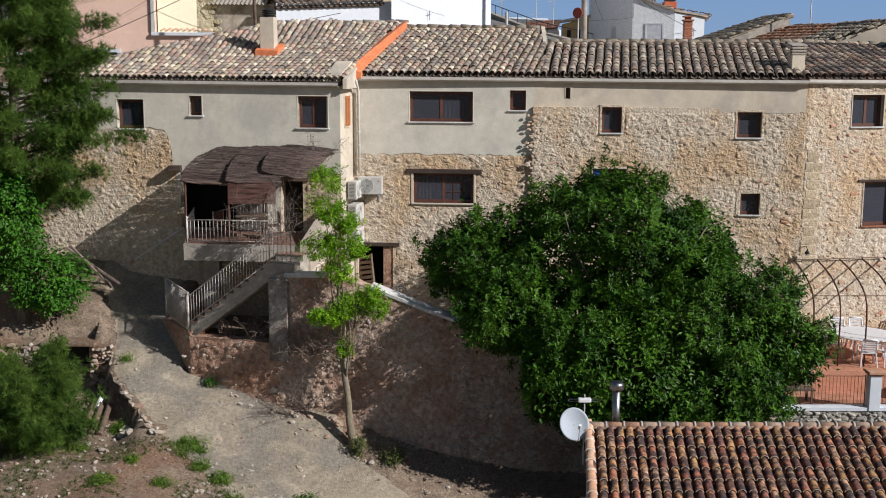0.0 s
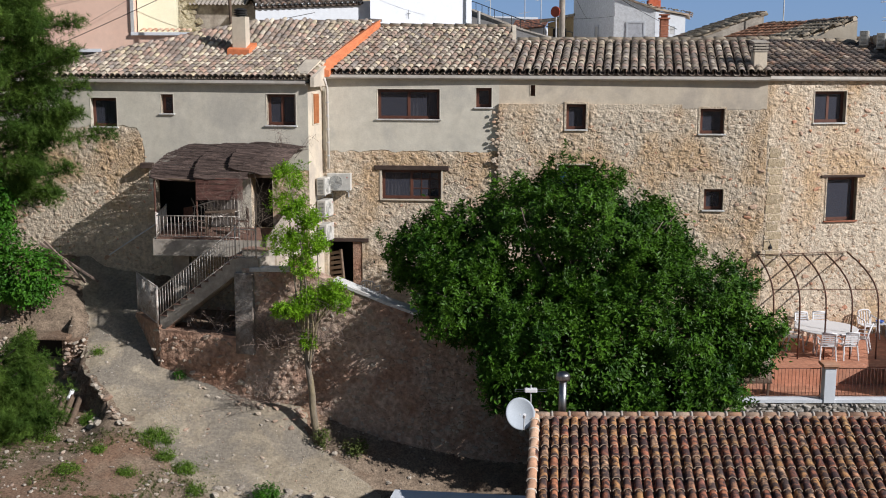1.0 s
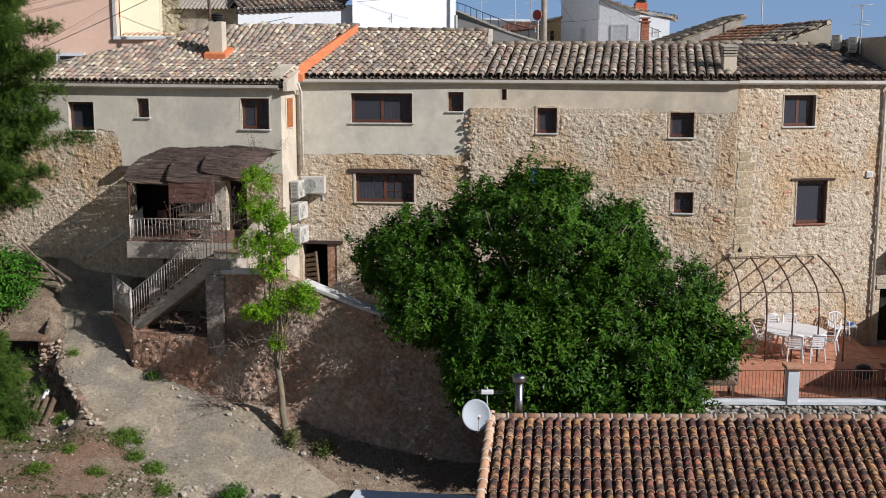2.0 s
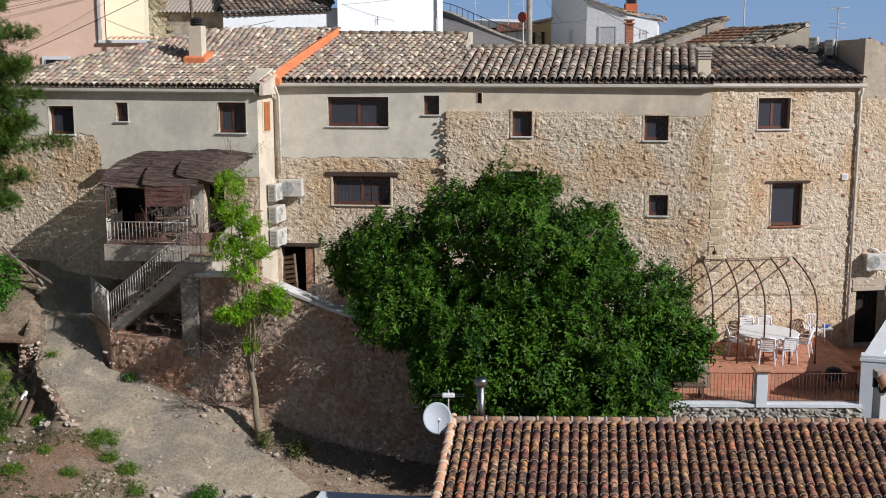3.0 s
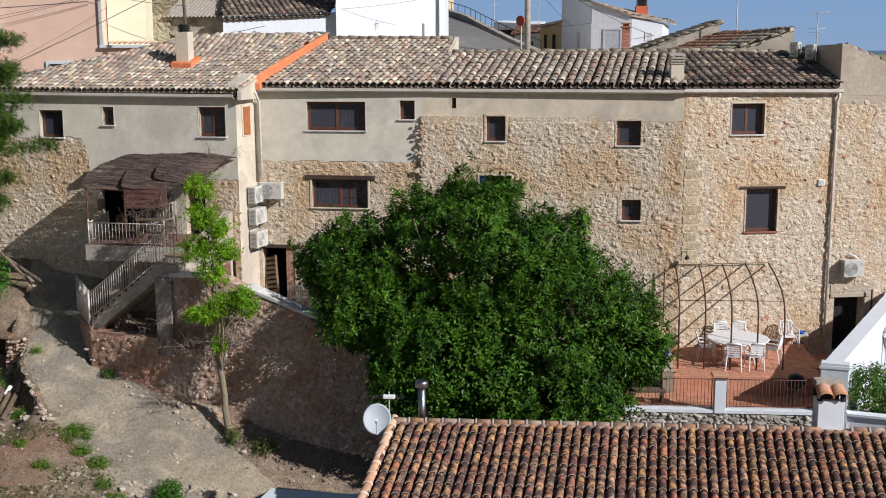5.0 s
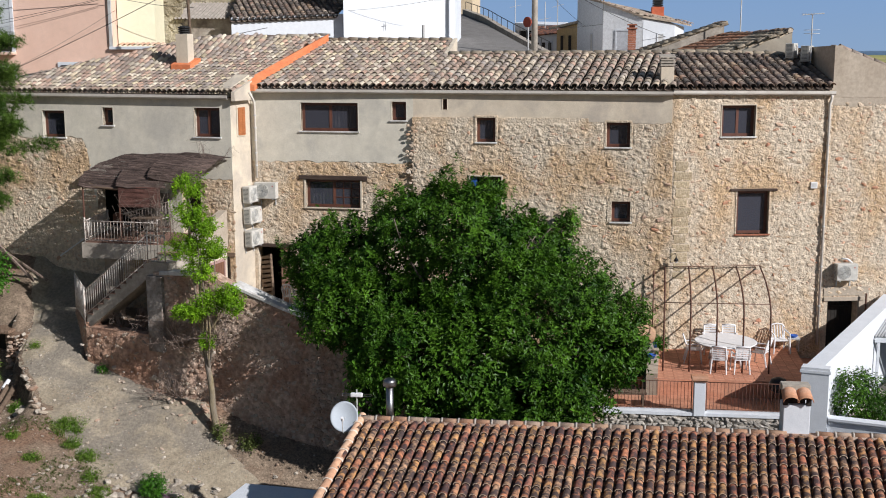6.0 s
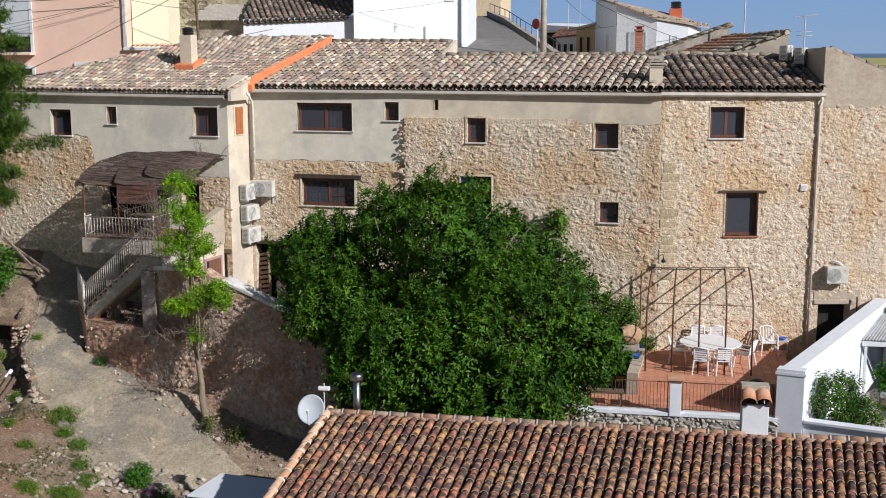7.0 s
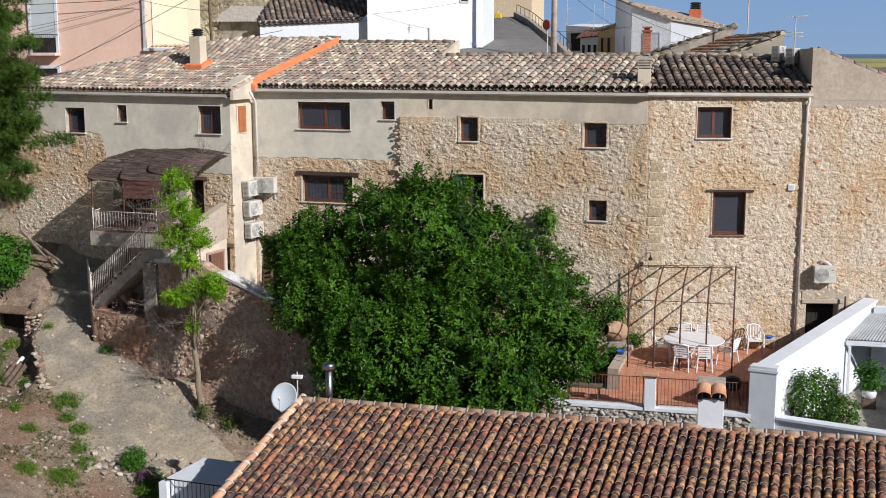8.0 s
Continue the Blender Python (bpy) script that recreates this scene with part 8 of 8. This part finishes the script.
for k in range(80):
    x, y = -5.2 + 3.4 * rnd.random(), 26.7 + 1.1 * rnd.random()
    y += 0.22 * (x + 4.6)
    part("stone", ROCKS[rnd.randrange(5)], PALE_ROCK, wall_bits).matrix_local = rock_pose(x, y, rnd.uniform(0.14, 0.38))
ring = thing("stone_ring", "rough stones edging a small planting bed", "stones", kind="structure")
for k in range(22):
    a = k / 22 * 6.28
    part("stone", ROCKS[k % 5], PALE_ROCK, ring).matrix_local = rock_pose(-6.35 + 0.75 * math.cos(a) + rnd.uniform(-0.1, 0.1), 26.9 + 0.75 * math.sin(a), rnd.uniform(0.12, 0.26))
litter = [[] for _ in ROCKS]
for k in range(3400):
    x, y = rnd.uniform(-13, 1.0), rnd.uniform(24.5, 33.5)
    if y > 30.4 and x > -9.0:
        continue
    litter[k % 5].append(rock_pose(x, y, 0.02 + 0.16 * rnd.random() ** 6))
for k in range(5):
    joined("gravel", ROCKS[k], litter[k], PALE_ROCK if k < 3 else EARTH_STONE, None, label="scattered small pale stones on the earth")["category"] = "stones"
foot = [[] for _ in ROCKS]
for k in range(160):
    f = rnd.random()
    x, y = -6.6 + 4.6 * f, 31.35 - 1.25 * f - rnd.random() ** 2 * 0.7
    foot[k % 5].append(rock_pose(x, y, 0.04 + 0.2 * rnd.random() ** 3))
for k in range(5):
    joined("fallen_stones", ROCKS[k], foot[k], EARTH_STONE, None, label="stones fallen at the foot of the wall")["category"] = "stones"

# the dug-out in the bank, with a stone lintel and old beams below
BANK = Face((-13.6, 32.75), (-10.1, 32.5))
bank = wall("wall_bank", BANK, -1.6, 1.12, 0.5, [(-12.1, -10.82, -0.6, 1.12)], SOIL, "crumbling earth bank with a small dug-out")
rubble(BANK, -13.4, -10.15, -0.6, 1.1, lambda x, z: not (-12.2 < x < -10.75), EARTH_STONE, bank, 79, depth=(0.06, 0.16))
part("lintel", Geo().box((BANK.u(-12.3), -0.15, 1.12), (BANK.u(-10.6), 0.8, 1.24), None, 0.04), SOIL, bank, "stone slab lintel")
# near-black back sheet gives the dug-out its shade by colour
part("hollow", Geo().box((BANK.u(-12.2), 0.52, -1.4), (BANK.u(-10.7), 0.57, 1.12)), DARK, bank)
for k, (x, y) in enumerate(((-10.42, 30.5), (-10.17, 30.45), (-9.92, 30.4))):
    whole("wooden_beam", Geo().tube([(x, y - 0.3, -0.87), (x + 0.03, y + 0.2, -0.62), (x + 0.05, y + 0.75, -0.30)], [0.085, 0.09, 0.08], 9), OLD_WOOD, "weathered round beam leaning on the bank", "beam", group="old beams")
whole("plastic_bottle", Geo().tube([(-10.22, 31.05, -0.36), (-10.19, 31.4, -0.18)], 0.07, 10), PLASTIC, "pale plastic container among the beams", "bottle")
whole("wooden_plank", Geo().tube([(-11.9, 34.2, 3.9), (-10.2, 34.6, 2.55)], 0.045, 4), TWIG, "pale plank leaning behind the bush", "plank")
whole("wooden_plank", Geo().tube([(-11.7, 34.0, 4.0), (-10.5, 34.2, 2.6)], 0.05, 4), TWIG, "pale plank leaning behind the bush", "plank")


def blade_form():
    g = Geo()
    r = random.Random(4)
    for _ in range(14):
        a, h = r.uniform(0, 6.28), r.uniform(0.5, 1.0)
        d = Vector((math.cos(a), math.sin(a), 0)) * r.uniform(0.15, 0.55)
        s = Vector((-d.y, d.x, 0)).normalized() * 0.05
        p = Vector((r.gauss(0, 0.18), r.gauss(0, 0.18), 0))
        g.add([p - s, p + s, p + d + Vector((0, 0, h))], [(0, 1, 2)])
    return g


BLADES = blade_form()
for i, (x, y, r, h) in enumerate(((-7.15, 29.1, 0.45, 0.34), (-6.1, 28.2, 0.36, 0.24), (-5.2, 26.9, 0.34, 0.26), (-5.55, 26.15, 0.55, 0.30), (-6.45, 25.7, 0.45, 0.26), (-6.7, 28.5, 0.26, 0.24), (-5.7, 27.4, 0.24, 0.22),
                                  (-10.2, 29.35, 0.2, 0.2), (-8.55, 28.4, 0.2, 0.22), (-7.6, 27.6, 0.25, 0.2), (-9.1, 27.4, 0.3, 0.2), (-3.0, 26.6, 0.4, 0.3), (-9.4, 30.3, 0.22, 0.3), (-11.4, 32.6, 0.3, 0.25), (-9.6, 32.2, 0.15, 0.2))):
    t = thing("weed_clump", "clump of bright green weeds on dry earth", "weeds", group="weed clumps")
    n = int(170 * r)
    m = []
    for k in range(n):
        a, q = rnd.uniform(0, 6.28), r * math.sqrt(rnd.random())
        px, py = x + math.cos(a) * q, y + math.sin(a) * q * 0.8
        s = h * rnd.uniform(0.5, 1.0) * (1.2 - 0.5 * q / r)
        m.append(pose(px, py, ground_z(px, py) - 0.02, 0, 0, rnd.uniform(0, 360)) @ Matrix.Diagonal((s * 0.8, s * 0.8, s, 1)))
    joined("undergrowth", BLADES, m[: n * 2 // 3], GRASS, t, kind="stuff")
    crown("foliage", [((x, y, ground_z(x, y) + 0.3 * h), (r, r * 0.8, h * 0.55))], int(170 * r), 20, 0.09, (0.025, 0.065), GRASS, t, 300 + i, inner=0.2, lump=0.9)
tufts = []
for k in range(6000):
    x, y = rnd.uniform(-12.5, -1.5), rnd.uniform(24.6, 29.4)
    if noise.noise((x * 0.7, y * 0.7, 3)) > -0.12 and x < -4.6 - 0.5 * (y - 27):
        s = rnd.uniform(0.03, 0.11)
        tufts.append(pose(x, y, ground_z(x, y) - 0.01, 0, 0, rnd.uniform(0, 360)) @ Matrix.Diagonal((s * 1.4, s * 1.4, s, 1)))
joined("grass", BLADES, tufts, DRY_GRASS, None, label="thin dry grass over the earth slope")["category"] = "grass"

shrub("garden_bush", "small leafy green bush below the gravel lane", [((-3.7, 27.25, -1.95), (0.34, 0.32, 0.40))], 70, 26, (0.05, 0.10), LEAF_SHRUB, 111, 0.09)
shrub("herb_bush", "low purple-flowered herb beside the stones", [((-2.95, 26.9, -2.35), (0.35, 0.3, 0.28))], 40, 22, (0.04, 0.08), LEAF_SHRUB, 112, 0.08)
PETAL = leafy("purple_petal", (0.16, 0.03, 0.16), (0.30, 0.07, 0.28))
f1 = thing("purple_flowers", "purple blossoms over a low herb", "flowers")
crown("blossom", [((-3.0, 26.8, -2.2), (0.35, 0.3, 0.2))], 30, 14, 0.06, (0.03, 0.06), PETAL, f1, 113, inner=0.5)
shrub("wall_shrub", "small green shrub at the tree foot", [((-2.42, 29.7, -1.1), (0.20, 0.2, 0.30))], 26, 22, (0.04, 0.09), DRY_GRASS, 115, 0.09)
shrub("wall_shrub", "small green shrub under the wall", [((-1.5, 29.55, -1.3), (0.32, 0.25, 0.22))], 34, 22, (0.04, 0.09), DRY_GRASS, 116, 0.09)
shrub("wall_shrub", "dark tuft at the wall foot", [((-6.95, 31.45, 0.28), (0.16, 0.14, 0.16))], 16, 20, (0.04, 0.08), LEAF_SHRUB, 117, 0.06)
shrub("citrus_bush", "round dark green bush in the white patio", [((16.7, 30.4, 0.45), (0.85, 0.6, 0.85)), ((17.4, 30.2, 0.1), (0.55, 0.5, 0.6))], 170, 26, (0.07, 0.13), LEAF, 118, 0.12, root=(16.9, 30.4, -0.3))
shrub("wall_climber", "leafy climber against the stone wall", [((8.12, 34.2, 4.7), (0.26, 0.18, 1.0)), ((8.5, 33.9, 3.2), (0.95, 0.3, 0.95))], 130, 26, (0.08, 0.15), LEAF, 119, 0.12)
shrub("laurel_bush", "dark leafy bush beside the oil jar", [((10.35, 33.75, 2.05), (0.52, 0.4, 0.52)), ((9.6, 33.6, 1.7), (0.8, 0.5, 0.8))], 150, 28, (0.07, 0.13), LEAF, 120, 0.12)
pp = thing("potted_plant", "leafy plant in a white pot under the lean-to", "plant", pose(18.5, 32.4, -0.3))
part("pot", Geo().lathe([(0.14, 0.3), (0.2, 0.35), (0.24, 0.55), (0.22, 0.56)], 18), PLASTIC, pp, smooth=True)
part("stand", Geo().box((-0.2, -0.2, 0), (0.2, 0.2, 0.3), None, 0.01), OLD_WOOD, pp)
crown("foliage", [((0, 0, 1.0), (0.3, 0.3, 0.45))], 40, 20, 0.1, (0.08, 0.16), LEAF_SHRUB, pp, 121, inner=0.3)


def bare_bush(name, label, root, reach, count, seed, material=None, spread=0.9, thick=1.0):
    t = thing(name, label, "shrub")
    r = random.Random(seed)
    root = Vector(root)
    for i in range(count):
        d = Vector((r.gauss(0, spread), r.gauss(0, spread * 0.5), abs(r.gauss(0.6, 0.5)))).normalized() * r.uniform(0.5, 1.0) * reach
        foot_at = root + Vector((r.gauss(0, 0.2), r.gauss(0, 0.12), r.uniform(0, 0.25))) * reach * 0.8
        pts = limb(t, foot_at, foot_at + d, 0.016 * thick, 0.005 * thick, seed + i, 0.12, material or TWIG, "stem", 4, 5)
        g = Geo()
        for k in range(5):
            a = pts[r.randrange(2, 6)]
            e = Vector((r.gauss(0, 1), r.gauss(0, 0.7), r.gauss(0.2, 0.8))).normalized() * reach * r.uniform(0.15, 0.4)
            g.tube([a, a + e * 0.5 + Vector((0, 0, 0.02)), a + e], [0.007 * thick, 0.005 * thick, 0.003], 4, caps=False)
        part("twig_tangle", g, material or TWIG, t, kind="stuff")
    return t


bare_bush("dead_brush", "tangle of dry grey twigs under the stairs", (-5.6, 31.5, 1.55), 0.9, 16, 131)
bare_bush("dead_brush", "tangle of dry grey twigs under the stairs", (-6.4, 31.9, 1.55), 0.7, 12, 132)
bare_bush("bare_climber", "leafless climber twigs beside the canopy", (-4.95, 31.95, 4.5), 1.7, 42, 133, BARK, spread=0.5, thick=0.5)
bare_bush("bare_climber", "leafless climber twigs above the canopy", (-3.9, 33.8, 6.6), 1.1, 14, 134, spread=0.5, thick=0.6)
bare_bush("bare_shrub", "dark leafless shrub growing from the wall", (-3.9, 30.5, 1.3), 1.3, 48, 135, spread=0.8, thick=0.7)
bare_bush("bare_shrub", "thin leafless twigs at the wall foot", (-4.2, 30.4, -0.3), 1.1, 30, 136, spread=0.9, thick=0.55)
bare_bush("bare_shrub", "dry twigs beside the young tree", (-2.3, 29.9, 1.6), 1.5, 24, 137, spread=0.7, thick=0.6)
bare_bush("dry_twigs", "dry tangled twigs beside the green bush", (-13.0, 32.4, 3.8), 1.5, 18, 138, spread=0.8)
# pale rod added as a streak of sunlight on the shaded wall
whole("iron_rod", Geo().tube([LEFT.m @ Vector((LEFT.u(-8.32), -0.08, 4.42)), LEFT.m @ Vector((LEFT.u(-10.0), -0.08, 3.32))], 0.024, 6), PLASTIC, "pale rod standing in for a sunlit streak across the stone wall", "rod")

# pebbles and clods on the lane
pebbles = [[] for _ in ROCKS]
for k in range(13000):
    y = 26.2 + 9.3 * rnd.random()
    x = rnd.uniform(-11.0, -1.0)
    if rnd.random() > 0.25 + 0.9 * smooth(-0.1, 0.35, noise.noise((x * 0.55, y * 0.55, 8))):
        continue
    if ground_z(x, y) < -3.2 or (y > 31.0 and x > -8.6) or (y > 29.6 and x > -4.9 - 1.6 * (y - 30.6)) or x < lane_edge(y) + 0.1:
        continue
    pebbles[k % 5].append(Matrix.Translation((0, 0, 0.032)) @ rock_pose(x, y, 0.016 + 0.05 * rnd.random() ** 3, 0.2))
for k in range(5):
    joined("pebbles", ROCKS[k], pebbles[k], EARTH_STONE if k < 2 else GREY_STONE, None, label="fine grey pebbles over the gravel lane")["category"] = "gravel"


PINK_PETAL = leafy("pink_petal", (0.45, 0.12, 0.16), (0.62, 0.24, 0.28))
for k, (x, y, z, r) in enumerate(((10.55, 33.1, 0.85, 0.22), (10.45, 32.6, 0.6, 0.24), (10.3, 32.0, 0.45, 0.2), (9.9, 31.5, 0.4, 0.25), (11.3, 34.2, 1.0, 0.18))):
    t = thing("flowering_plant", "small leafy plant with pink blossoms beside the planter wall", "plant", group="plants by the terrace")
    crown("foliage", [((x, y, z), (r, r, r * 0.9))], 26, 20, 0.06, (0.05, 0.10), LEAF_SHRUB, t, 140 + k, inner=0.2)
    crown("blossom", [((x, y, z + 0.03), (r, r, r * 0.9))], 8, 4, 0.03, (0.04, 0.06), PINK_PETAL, t, 150 + k, inner=0.9)
    part("stem", Geo().tube([(x, y, 0.19), (x + 0.02, y, z)], 0.012, 5), TWIG, t)
